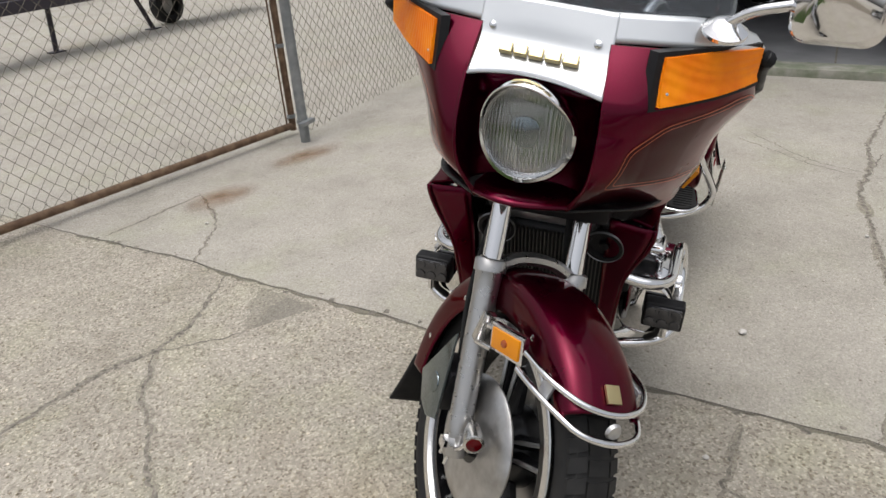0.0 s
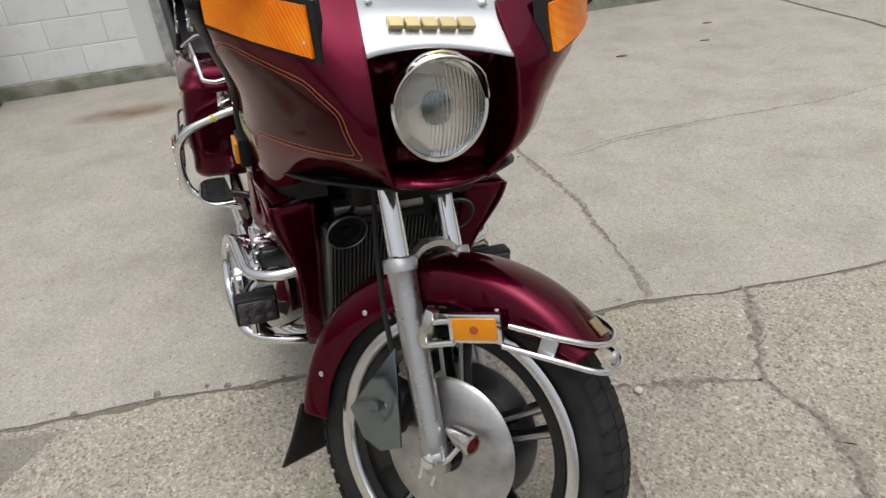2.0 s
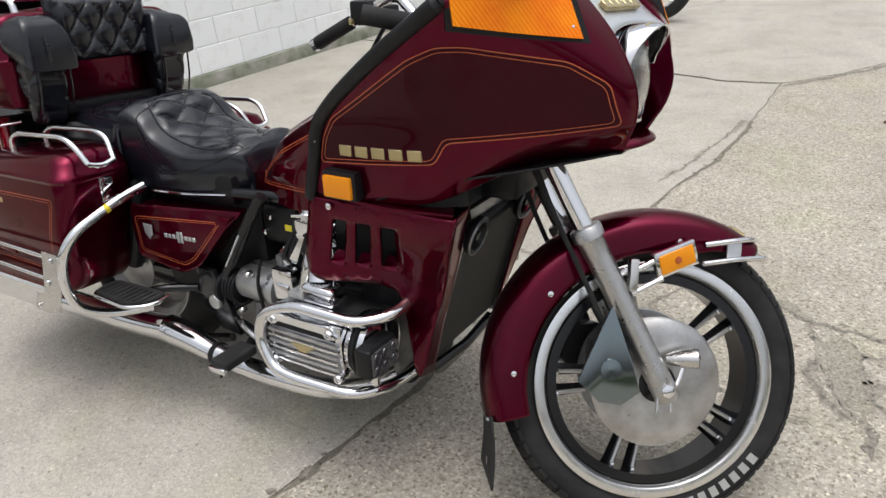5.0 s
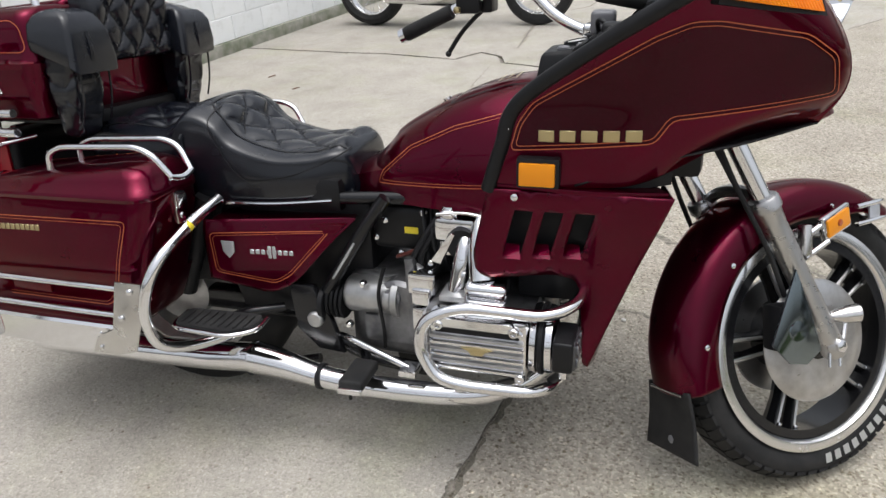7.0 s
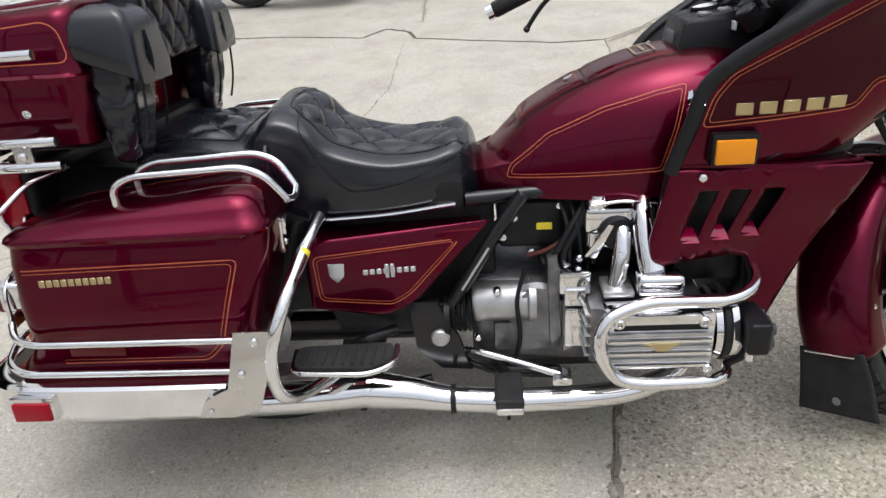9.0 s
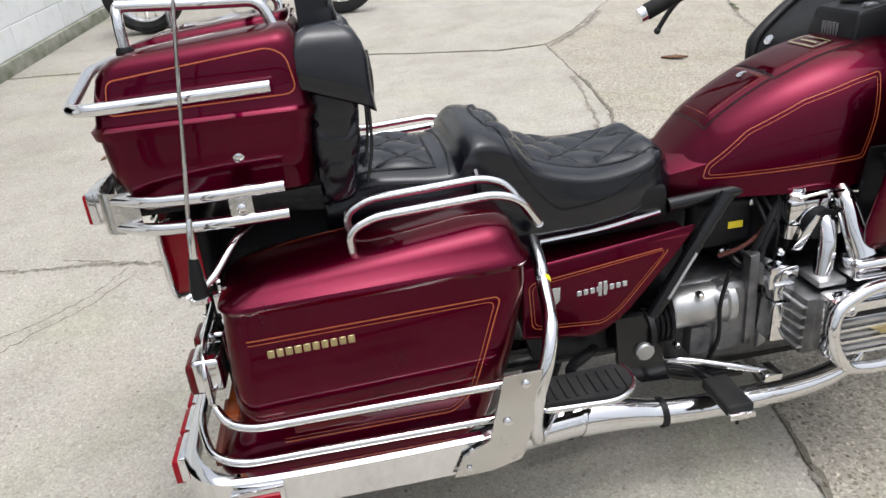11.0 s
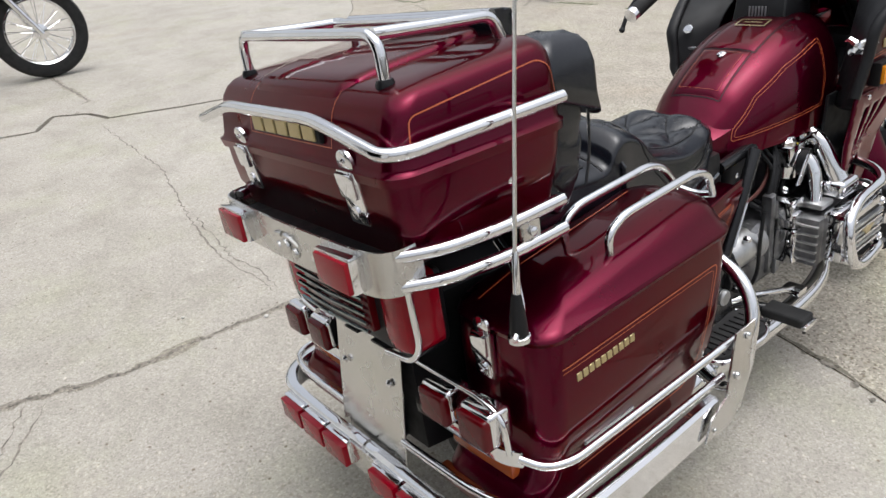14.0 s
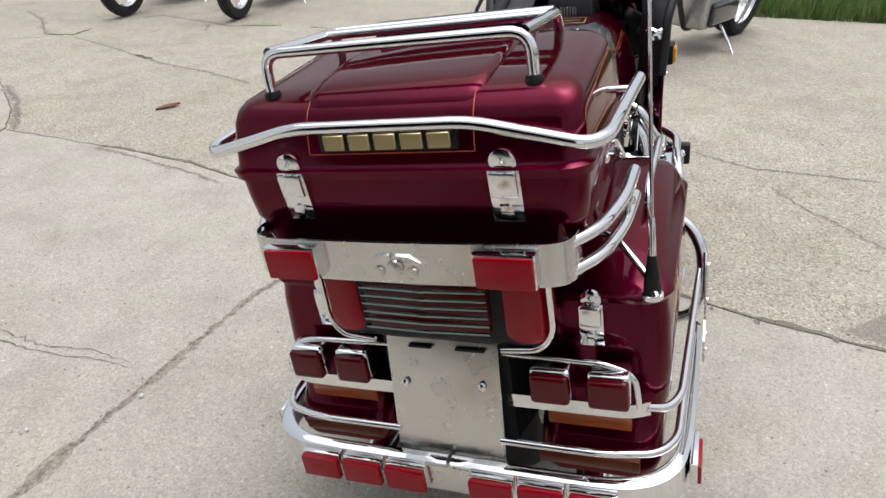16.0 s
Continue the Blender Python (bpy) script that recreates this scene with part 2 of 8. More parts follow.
def stripe(bm_surface, line, way, width=0.004, lift=0.0012, step=0.012, bm=None):
    """A ribbon laid on a surface along a line, cast onto it in the direction way."""
    bm_surface.normal_update()
    tree = BVHTree.FromBMesh(bm_surface)
    way = V(way)
    pts = []
    L = [V(p) for p in line]
    for a, b in zip(L, L[1:]):
        k = max(1, int((b - a).length / step))
        pts += [a.lerp(b, i / k) for i in range(k)]
    pts.append(L[-1])
    on = []
    for p in pts:
        hit, nrm, idx, dist = tree.ray_cast(p - way * 0.6, way, 1.2)
        if hit:
            n = nrm if nrm.dot(way) < 0 else -nrm
            on.append((hit + n * lift, n))
    bm = bm or bmesh.new()
    prev = None
    for i, (p, n) in enumerate(on):
        a, b = on[max(i - 1, 0)][0], on[min(i + 1, len(on) - 1)][0]
        side = (b - a).cross(n)
        if side.length < 1e-6:
            continue
        side = side.normalized() * width / 2
        pair = (bm.verts.new(p - side), bm.verts.new(p + side))
        if prev and (p - prev[2]).length < 0.06:
            bm.faces.new((prev[0], prev[1], pair[1], pair[0]))
        prev = (*pair, p)
    return bm


# ---- the motorcycle: x ahead, y to its left, leaning on its side stand ----
bike = new("motorcycle")
tagged(bike, "maroon touring motorcycle with chrome rails leaning on its side stand", "motorcycle")
bike.matrix_world = pose(0, 0, 0.0025, -5.83, 0, 0)
RIGHT = (0, 1, 0)


def outline(points, r=0.02, closed=True):
    """A closed line with rounded corners."""
    if closed:
        mid = (V(points[0]) + V(points[-1])) / 2
        return fillet([mid, *points, mid], r, 5)
    return fillet(points, r, 5)


def inset(points, d, closed=True):
    """A flat outline (pairs) moved inwards by d, corner by corner."""
    n = len(points)
    area = sum(a[0] * b[1] - b[0] * a[1] for a, b in zip(points, points[1:] + points[:1]))
    turn = 1 if area > 0 else -1
    rows = []
    for i in range(n):
        dirs = []
        for a, b in ((points[i - 1], points[i]), (points[i], points[(i + 1) % n])):
            v = Vector((b[0] - a[0], b[1] - a[1])).normalized()
            dirs.append(Vector((-v.y, v.x)) * turn)
        if not closed and i in (0, n - 1):
            m = dirs[1] if i == 0 else dirs[0]
            rows.append((points[i][0] + m.x * d, points[i][1] + m.y * d))
            continue
        m = dirs[0] + dirs[1]
        m = m / max(0.5, m.length_squared / 2)
        rows.append((points[i][0] + m.x * d, points[i][1] + m.y * d))
    return rows


def two_sided(name, bm, mats, parents, label=""):
    other = mirrored(bm)
    part(name, bm, mats, parents[0], label)
    part(name, other, mats, parents[1], label)


def badge_bars(surface, x0, x1, z0, z1, n, way, parents, name="badge_bar", mat=None, slope=0.0, depth=0.003, gap=0.26):
    """A brand badge as a row of plain blocks that follow the surface."""
    surface.normal_update()
    tree = BVHTree.FromBMesh(surface)
    step = (x1 - x0) / n
    for i in range(n):
        a, b = x0 + step * (i + gap / 2), x0 + step * (i + 1 - gap / 2)
        c = (a + b) / 2
        zc = (z0 + z1) / 2 + slope * (c - x0)
        hit, nrm, idx, d = tree.ray_cast(V(c, -0.9, zc), V(0, 1, 0), 2.0)
        if not hit:
            continue
        n_ = nrm if nrm.y < 0 else -nrm
        bm = box(a - c, b - c, -depth, depth, (z0 - z1) / 2, (z1 - z0) / 2, 0.001, 1)
        turn = V(0, -1, 0).rotation_difference(n_).to_matrix().to_4x4()
        bmesh.ops.transform(bm, matrix=Matrix.Translation(hit) @ turn, verts=bm.verts[:])
        if len(parents) == 2:
            two_sided(name, bm, mat or GOLD, parents)
        else:
            part(name, bm, mat or GOLD, parents[0])


def screw(at, way, parent, r=0.006, mat=None):
    bm = lathe([(0, r), (r * 0.5, r * 0.95), (r * 0.8, r * 0.5), (r * 0.85, 0)], at, way, 10)
    return part("bolt", bm, mat or CHROME, parent)


# fairing shells
FAIR = [
    [(0.895, -0.272, 0.715), (0.917, -0.276, 0.790), (0.952, -0.283, 0.880), (1.10, -0.322, 0.990), (1.255, -0.352, 1.085)],
    [(1.06, -0.266, 0.713), (1.08, -0.281, 0.80), (1.13, -0.289, 0.90), (1.20, -0.323, 1.00), (1.285, -0.345, 1.10)],
    [(1.190, -0.246, 0.727), (1.225, -0.262, 0.81), (1.27, -0.272, 0.92), (1.305, -0.294, 1.02), (1.328, -0.310, 1.105)],
    [(1.345, -0.168, 0.797), (1.39, -0.210, 0.86), (1.405, -0.222, 0.94), (1.395, -0.243, 1.03), (1.370, -0.252, 1.11)],
    [(1.450, -0.108, 0.815), (1.500, -0.148, 0.88), (1.502, -0.166, 0.95), (1.462, -0.186, 1.03), (1.402, -0.195, 1.11)],
    [(1.500, -0.082, 0.822), (1.530, -0.112, 0.885), (1.528, -0.121, 0.95), (1.486, -0.120, 1.03), (1.418, -0.114, 1.105)],
]
PANEL = [(0.935, 0.786), (1.202, 0.808), (1.230, 0.852), (1.514, 0.883), (1.498, 0.956), (1.440, 0.996), (1.290, 1.026), (1.245, 1.026), (1.190, 1.004), (0.978, 0.880), (0.950, 0.840)]
panel_line = outline([(x, -0.3, z) for x, z in PANEL], 0.014)
panel_fine = [(p.x, p.z) for p in panel_line]
bm = patch(FAIR, 150, 80)
for f in bm.faces:
    c = f.calc_center_median()
    f.material_index = 1 if inside(panel_fine, c.x, c.z) else 0
fair_surface = bm.copy()
fairs = both("fairing_side", bm, [PAINT, PAINT_DARK], bike, "maroon fairing side with a darker pinstriped panel", solid=0.004)
bm = stripe(fair_surface, panel_line, RIGHT, 0.0022)
inner_line = outline([(x, -0.3, z) for x, z in inset(PANEL, 0.0075)], 0.012)
stripe(fair_surface, inner_line, RIGHT, 0.0016, bm=bm)
two_sided("pinstripe", bm, ORANGE, fairs, "orange pinstripe")
badge_bars(fair_surface, 0.985, 1.185, 0.806, 0.828, 5, RIGHT, fairs, slope=0.03)
# black rubber edge along the rear
edge = smooth_line([(0.888, -0.268, 0.70), *FAIR[0][1:], (1.268, -0.352, 1.094)], 40)
bm = sweep(bmesh.new(), edge, 0.015, 10)
two_sided("edge_trim", bm, BLACK, fairs, "black rubber edge trim")
# turn signal lenses on the upper corners
quad = [[(1.287, -0.333, 1.062), (1.281, -0.335, 1.114)], [(1.369, -0.269, 1.046), (1.357, -0.271, 1.112)], [(1.451, -0.191, 1.031), (1.423, -0.192, 1.102)]]
bezel = [[(1.277, -0.336, 1.054), (1.271, -0.338, 1.120)], [(1.369, -0.268, 1.038), (1.355, -0.269, 1.118)], [(1.463, -0.181, 1.023), (1.429, -0.183, 1.109)]]


def pad(grid, proud, nu=12, nv=6):
    """A thick, slightly domed plate over a small grid of points, proud of it outwards."""
    C = [[V(p) for p in c] for c in grid]
    rows = []
    for i in range(nu + 1):
        t = i * (len(C) - 1) / nu
        row = []
        for j in range(nv + 1):
            s = j / nv
            p = crom([c[0] for c in C], t) * (1 - s) + crom([c[1] for c in C], t) * s
            row.append(p)
        rows.append(row)
    n = ((rows[-1][0] - rows[0][0]).cross(rows[0][-1] - rows[0][0])).normalized()
    if n.y > 0:
        n = -n
    bm = bmesh.new()
    A = [[bm.verts.new(p + n * proud) for p in r] for r in rows]
    B = [[bm.verts.new(p - n * 0.012) for p in r] for r in rows]
    for i in range(nu):
        for j in range(nv):
            bm.faces.new((A[i][j], A[i + 1][j], A[i + 1][j + 1], A[i][j + 1]))
            bm.faces.new((B[i][j], B[i][j + 1], B[i + 1][j + 1], B[i + 1][j]))
    for i in range(nu):
        for j in (0, nv):
            bm.faces.new((A[i][j], A[i + 1][j], B[i + 1][j], B[i][j]))
    for j in range(nv):
        for i in (0, nu):
            bm.faces.new((A[i][j], A[i][j + 1], B[i][j + 1], B[i][j]))
    return bm


bm = pad(bezel, 0.006)
bz = part("signal_bezel", bm.copy(), BLACK, bike, "black turn signal surround"), part("signal_bezel", mirrored(bm), BLACK, bike, "black turn signal surround")
AMBER_RIB = material("ribbed_amber_lens", (0.80, 0.21, 0.010), 0.30, 0.0, 0.0, 0.22)
t_, n_, l_, b_ = nodes_of(AMBER_RIB)
wv = n_.new("ShaderNodeTexWave")
wv.inputs["Scale"].default_value = 60.0
wv.bands_direction = "DIAGONAL"
l_.new(coords(AMBER_RIB), wv.inputs["Vector"])
bump(AMBER_RIB, wv.outputs["Fac"], 0.35, 0.002)
l_.new(ramp(AMBER_RIB, noise_node(AMBER_RIB, 14.0), [(0.3, (0.80, 0.15, 0.002)), (0.7, (0.98, 0.30, 0.004))]), b_.inputs["Base Color"])
two_sided("signal_lens", pad(quad, 0.012), AMBER_RIB, bz, "amber ribbed lens")
for s in (-1, 1):
    screw((1.441, s * 0.206, 1.050), (0.7, s * 0.72, 0), bz[0 if s < 0 else 1], 0.005)

# nose with a recess for the headlamp
half = [[V(p) for p in FAIR[5]],
        [(1.462, -0.106, 0.836), (1.460, -0.108, 0.885), (1.450, -0.108, 0.95), (1.43, -0.105, 1.02), (1.40, -0.10, 1.075)],
        [(1.425, -0.05, 0.838), (1.418, -0.052, 0.885), (1.412, -0.052, 0.95), (1.405, -0.05, 1.02), (1.392, -0.05, 1.078)],
        [(1.425, 0, 0.838), (1.415, 0, 0.885), (1.410, 0, 0.95), (1.405, 0, 1.02), (1.392, 0, 1.08)]]
grid = half + [[(p[0], -p[1], p[2]) for p in c] for c in half[-2::-1]]
nose = part("nose_recess", patch(grid, 60, 24), PAINT, bike, "maroon recess round the headlamp", solid=0.004)
lip = [(1.504, -0.088, 0.828), (1.528, -0.046, 0.832), (1.535, 0, 0.833), (1.528, 0.046, 0.832), (1.504, 0.088, 0.828)]
low = [[(1.425, p[1] * 0.9, 0.842), (1.48, p[1], 0.841), (p[0] - 0.012, p[1], p[2] + 0.012), (p[0] + 0.001, p[1], p[2] - 0.001), (p[0] - 0.05, p[1], p[2] - 0.016), (1.30, p[1], 0.797)] for p in lip]
bm = patch(low, 40, 30)
lip_surface = bm.copy()
part("nose_lip", bm, PAINT, bike, "rounded maroon lip under the headlamp", solid=0.004)
# dark underside of the nose
bm = patch([[(1.50, y * 0.85, 0.822), (1.36, y * 2.0, 0.80), (1.20, y * 2.5, 0.768), (1.06, y * 2.7, 0.72)] for y in (-0.1, -0.05, 0, 0.05, 0.1)], 16, 16)
part("nose_underside", bm, BLACK, bike, "black underside panel", solid=0.004)

# headlamp
MIRRORED = material("mirror_silvering", (0.50, 0.51, 0.52), 0.24, 1.0)
HL, HA = V(1.475, 0, 0.948), V(0.985, 0, 0.17).normalized()
head = part("headlamp_ring", lathe([(-0.07, 0.070), (-0.05, 0.086), (0.0, 0.092), (0.012, 0.0935), (0.018, 0.090), (0.018, 0.084), (0.004, 0.082)], HL, HA, 48), CHROME, bike, "chrome headlamp ring")
part("reflector_bowl", lathe([(-0.055, 0.012), (-0.05, 0.03), (-0.03, 0.06), (0.0, 0.081), (0.004, 0.083)], HL, HA, 40), MIRRORED, head, "silver reflector bowl")
part("bulb_shield", lathe([(-0.05, 0.030), (-0.006, 0.033), (0.004, 0.028), (0.008, 0.016), (0.009, 0.0)], HL, HA, 28), DARKCHROME, head, "dark chrome bulb shield")
bm = bmesh.new()
side_, high_ = V(0, 1, 0), HA.cross(V(0, 1, 0)) * -1
cells = []
for i in range(133):
    y = 0.0845 * (2 * i / 132 - 1)
    reach = math.sqrt(max(1e-7, 0.0845 ** 2 - y * y))
    row = []
    for j in range(21):
        z = reach * (j / 10 - 1)
        r = math.hypot(y, z)
        dome = 0.036 - 0.026 * (r / 0.0845) ** 2.2
        flute = 0.00055 * math.cos(2 * math.pi * y / 0.0076) * (1 if r < 0.078 else 0.2)
        row.append(bm.verts.new(HL + HA * (dome + flute) + side_ * y + high_ * z))
    cells.append(row)
for i in range(132):
    for j in range(20):
        bm.faces.new((cells[i][j], cells[i + 1][j], cells[i + 1][j + 1], cells[i][j + 1]))
part("headlamp_lens", bm, GLASS, head, "fluted glass lens", angle=60, solid=0.003)
# visor over the upper half of the lamp
bm = bmesh.new()
u_ = V(0, 1, 0)
w_ = HA.cross(u_)
up_ = w_ if w_.z > 0 else -w_
cols = []
for i in range(25):
    a = radians(8 + 164 * i / 24)
    d = u_ * math.cos(a) + up_ * math.sin(a)
    reach = 0.016 + 0.042 * math.sin(a) ** 1.5
    cols.append([HL + HA * 0.005 + d * 0.095, HL + HA * (0.01 + reach * 0.6) + d * 0.094, HL + HA * (0.012 + reach) + d * 0.088])
visor = part("headlamp_visor", patch(cols, 48, 8), CHROME, head, "chrome visor with a dark lining", solid=0.003)
lining = [[p + (HL - p).normalized() * 0.0045 for p in (c[0] + HA * 0.006, c[1], c[2] - HA * 0.006)] for c in cols]
part("visor_lining", patch(lining, 48, 8), FRAME, visor, "black visor lining")
crest = bmesh.new()
for k in (-1, 1):
    sweep(crest, [lining[12][1], lining[12 + 2 * k][1] + HA * 0.004, lining[12 + 4 * k][1] + HA * 0.006], 0.004, 6, radii=[0.007, 0.006, 0.001])
part("visor_crest", crest, GOLD, visor, "gold winged crest")

for ob in (head, *head.children_recursive):
    for v in ob.data.vertices:
        v.co = HL + (v.co - HL) * 0.955

# silver garnish under the windscreen
def g_x(z):
    return 1.482 - (z - 1.035) * 1.2 if z < 1.08 else 1.428 - (z - 1.08) * 0.5


def g_col(y, z0, z1):
    return [(g_x(z), y, z) for z in (z0, z0 + (z1 - z0) * 0.35, z0 + (z1 - z0) * 0.65, z1)]


block = [g_col(y, 1.032 + 0.012 * math.cos(y / 0.12 * 1.57), 1.15) for y in (-0.119, -0.079, -0.037, 0, 0.037, 0.079, 0.119)]
garnish = part("garnish", patch(block, 40, 12), SATIN, bike, "silver garnish with a gold badge below the screen", solid=0.004)
wing = [[(1.414, -0.110, 1.106), (1.392, -0.110, 1.15)], [(1.395, -0.195, 1.112), (1.375, -0.19, 1.155)], [(1.368, -0.250, 1.114), (1.344, -0.242, 1.155)], [(1.328, -0.308, 1.112), (1.305, -0.294, 1.145)], [(1.268, -0.348, 1.112), (1.25, -0.330, 1.128)]]
both("garnish_wing", patch(wing, 30, 4), SATIN, bike, "silver garnish wing", solid=0.004)
for s in (-1, 1):
    screw((1.417, s * 0.094, 1.100), (0.9, 0, 0.43), garnish, 0.0075)
for i in range(5):
    y = -0.058 + i * 0.029
    bm = box(-0.004, 0.006, -0.0128, 0.0128, -0.010, 0.010, 0.0015, 1)
    bmesh.ops.transform(bm, matrix=Matrix.Translation((1.443, y, 1.0735)) @ Matrix.Rotation(radians(-48), 4, "Y"), verts=bm.verts[:])
    part("badge_bar", bm, GOLD, garnish)
# windscreen
scr = []
for i in range(9):
    y = -0.29 + 0.58 * i / 8
    k = (y / 0.29) ** 2
    scr.append([(1.392 - 0.10 * k, y, 1.140 + 0.012 * k), (1.33 - 0.13 * k, y * 0.98, 1.27), (1.25 - 0.15 * k, y * 0.9, 1.40 - 0.03 * k)])
part("windscreen", patch(scr, 40, 16), SMOKE, bike, "lightly tinted windscreen", solid=0.004)
# mirrors
for s in (-1, 1):
    m_ = part("mirror_foot", lathe([(0, 0.034), (0.006, 0.034), (0.012, 0.026), (0.022, 0.012)], (1.36, s * 0.275, 1.142), (0.4, 0, 0.9), 20), CHROME, bike, "chrome mirror foot")
    part("mirror_arm", tube([(1.366, s * 0.275, 1.155), (1.385, s * 0.31, 1.185), (1.39, s * 0.36, 1.20)], 0.008, 0.02), CHROME, m_)
    bm = loft([[(1.40 + dx, s * (0.42 + a * k), 1.195 + b * k) for a, b in rrect(-0.065, 0.065, -0.045, 0.045, 0.03, 5)] for dx, k in ((0.02, 0.75), (0.012, 0.95), (0, 1.0), (-0.02, 0.98))])
    part("mirror_head", bm, CHROME, m_, "chrome mirror head")

# ledge and black vents between upper and lower fairing
bm = plate([(0.90, -0.266), (1.10, -0.284), (1.236, -0.264), (1.20, -0.19), (0.95, -0.19)], 0.010, "z", 0.703)
both("fairing_ledge", bm, PAINT, bike, "maroon ledge")
bm = loft([[(x, y, z) for y, z in ((-0.268 + d, 0.714), (-0.268 + d, zt), (-0.15, zt), (-0.15, 0.714))] for x, d, zt in ((1.13, 0.016, 0.740), (1.17, 0.022, 0.760), (1.20, 0.03, 0.780), (1.24, 0.06, 0.79))])
both("side_vent", bm, BLACK, bike, "black vent block")
# side markers
base, lens = box(0.951, 1.034, -0.300, -0.270, 0.717, 0.777, 0.005), box(0.957, 1.026, -0.308, -0.28, 0.723, 0.768, 0.003)
mk = both("marker_base", base, BLACK, bike, "black marker base")
two_sided("marker_lens", lens, AMBER, mk, "amber side marker")

# lower fairing with three louvres
def holed(outer, holes, to3):
    bm = bmesh.new()
    for loop in [outer] + holes:
        vs = [bm.verts.new(to3(*p)) for p in loop]
        for a, b in zip(vs, vs[1:] + vs[:1]):
            bm.edges.new((a, b))
    bmesh.ops.triangle_fill(bm, use_beauty=True, edges=bm.edges[:])
    return bm


LOW = [(0.888, 0.705), (0.857, 0.561), (0.862, 0.522), (0.885, 0.508), (1.02, 0.512), (1.065, 0.500), (1.078, 0.470), (1.088, 0.285), (1.10, 0.275), (1.248, 0.705)]
low_fine = [(p.x, p.z) for p in fillet([(x, 0, z) for x, z in LOW], 0.012, 3)]
SLOTS = [[(x0, 0.556), (x0 + 0.036, 0.556), (x0 + 0.064, 0.662), (x0 + 0.026, 0.662)] for x0 in (0.918, 0.978, 1.040)]


def low_y(x, z):
    k = min(1.0, max(0.0, (0.70 - z) / 0.20))
    return -0.277 + (0.055 * k * k * (3 - 2 * k) + 0.015 * max(0.0, 0.5 - z) / 0.2) * min(1.0, max(0.0, (x - 0.88) / 0.2))


bm = holed(low_fine, SLOTS, lambda x, z: (x, low_y(x, z), z))
for _ in range(5):
    bmesh.ops.subdivide_edges(bm, edges=[e for e in bm.edges if e.calc_length() > 0.024], cuts=1)
    bmesh.ops.triangulate(bm, faces=[f for f in bm.faces if len(f.verts) > 3])
    for v in bm.verts:
        v.co.y = low_y(v.co.x, v.co.z)
lows = both("lower_fairing", bm, PAINT, bike, "maroon leg shield with three louvres", solid=0.008)
for q in SLOTS:
    x0 = q[0][0]
    bm = patch([[(x0 - 0.002, low_y(x0, 0.55), 0.552), (x0 + 0.004, low_y(x0, 0.57) + 0.03, 0.575)], [(x0 + 0.038, low_y(x0, 0.55), 0.552), (x0 + 0.030, low_y(x0, 0.57) + 0.03, 0.575)]], 2, 2)
    two_sided("louvre_lip", bm, PAINT, lows)
both("leg_shield_lining", plate([(0.90, 0.70), (0.88, 0.53), (1.06, 0.53), (1.09, 0.30), (1.22, 0.70)], 0.01, "y", -0.20), BLACK, bike, "black lining behind the leg shield")
both("shield_front_edge", patch([[(1.246, -0.274, 0.705), *[(1.10 + (z - 0.275) * 0.34, low_y(1.15, z) + 0.003, z) for z in (0.60, 0.50, 0.40)], (1.10, low_y(1.1, 0.275) + 0.003, 0.275)], [(1.228, -0.175, 0.705), *[(1.112 + (z - 0.275) * 0.27, -0.168, z) for z in (0.60, 0.50, 0.40)], (1.112, -0.166, 0.275)]], 4, 12), PAINT, bike, "maroon inner face of the leg shield", solid=0.004)
screw((0.945, -0.281, 0.692), (0, -1, 0), lows[0], 0.008)
screw((0.945, 0.281, 0.692), (0, 1, 0), lows[1], 0.008)

# inner fairing: black panels facing the rider
pan = [[(0.905, -0.262, 0.665), (0.922, -0.267, 0.79), (0.965, -0.274, 0.88), (1.11, -0.31, 0.985), (1.265, -0.335, 1.08)],
       [(0.915, -0.225, 0.665), (0.945, -0.235, 0.79), (0.985, -0.24, 0.88), (1.12, -0.25, 0.99), (1.28, -0.25, 1.09)],
       [(0.97, -0.185, 0.665), (1.00, -0.19, 0.79), (1.03, -0.19, 0.88), (1.13, -0.17, 0.985), (1.30, -0.16, 1.09)]]
pans = both("inner_panel", patch(pan, 16, 24), BLACK, bike, "black inner fairing panel", solid=0.005)
bm = lathe([(0, 0.016), (0.004, 0.014), (0.006, 0.0)], (0.926, -0.25, 0.815), (-0.9, 0, 0.3), 14)
for s in (-1, 1):
    sweep(bm, [(0.924, -0.25 + s * 0.006, 0.826), (0.928, -0.25 + s * 0.026, 0.836), (0.934, -0.25 + s * 0.042, 0.830)], 0.006, 6, radii=[0.010, 0.008, 0.001])
    lathe([(0, 0.010), (0.005, 0.008), (0.006, 0.0)], (0.924, -0.25 + s * 0.017, 0.806), (-0.9, 0, 0.3), 10, bm=bm)
part("winged_ornament", bm, CHROME, pans[0], "chrome winged ornament")
part("panel_lock", lathe([(0, 0.012), (0.005, 0.012), (0.006, 0.006), (0.005, 0.0)], (0.945, 0.238, 0.862), (-0.9, 0, 0.4), 16), CHROME, pans[1], "round chrome lock")
for k in range(5):
    part("speaker_slot", box(0.914 + 0.006 * k, 0.924 + 0.006 * k, 0.215, 0.250, 0.715 + 0.022 * k, 0.724 + 0.022 * k, 0.002, 1), GREY, pans[1])
dash = [[(1.14, y, 0.955), (1.20, y, 1.02), (1.28, y, 1.06), (1.36, y, 1.12)] for y in (-0.19, -0.1, 0, 0.1, 0.19)]
dash_ob = part("dashboard", patch(dash, 16, 12), BLACK, bike, "black dashboard", solid=0.01)
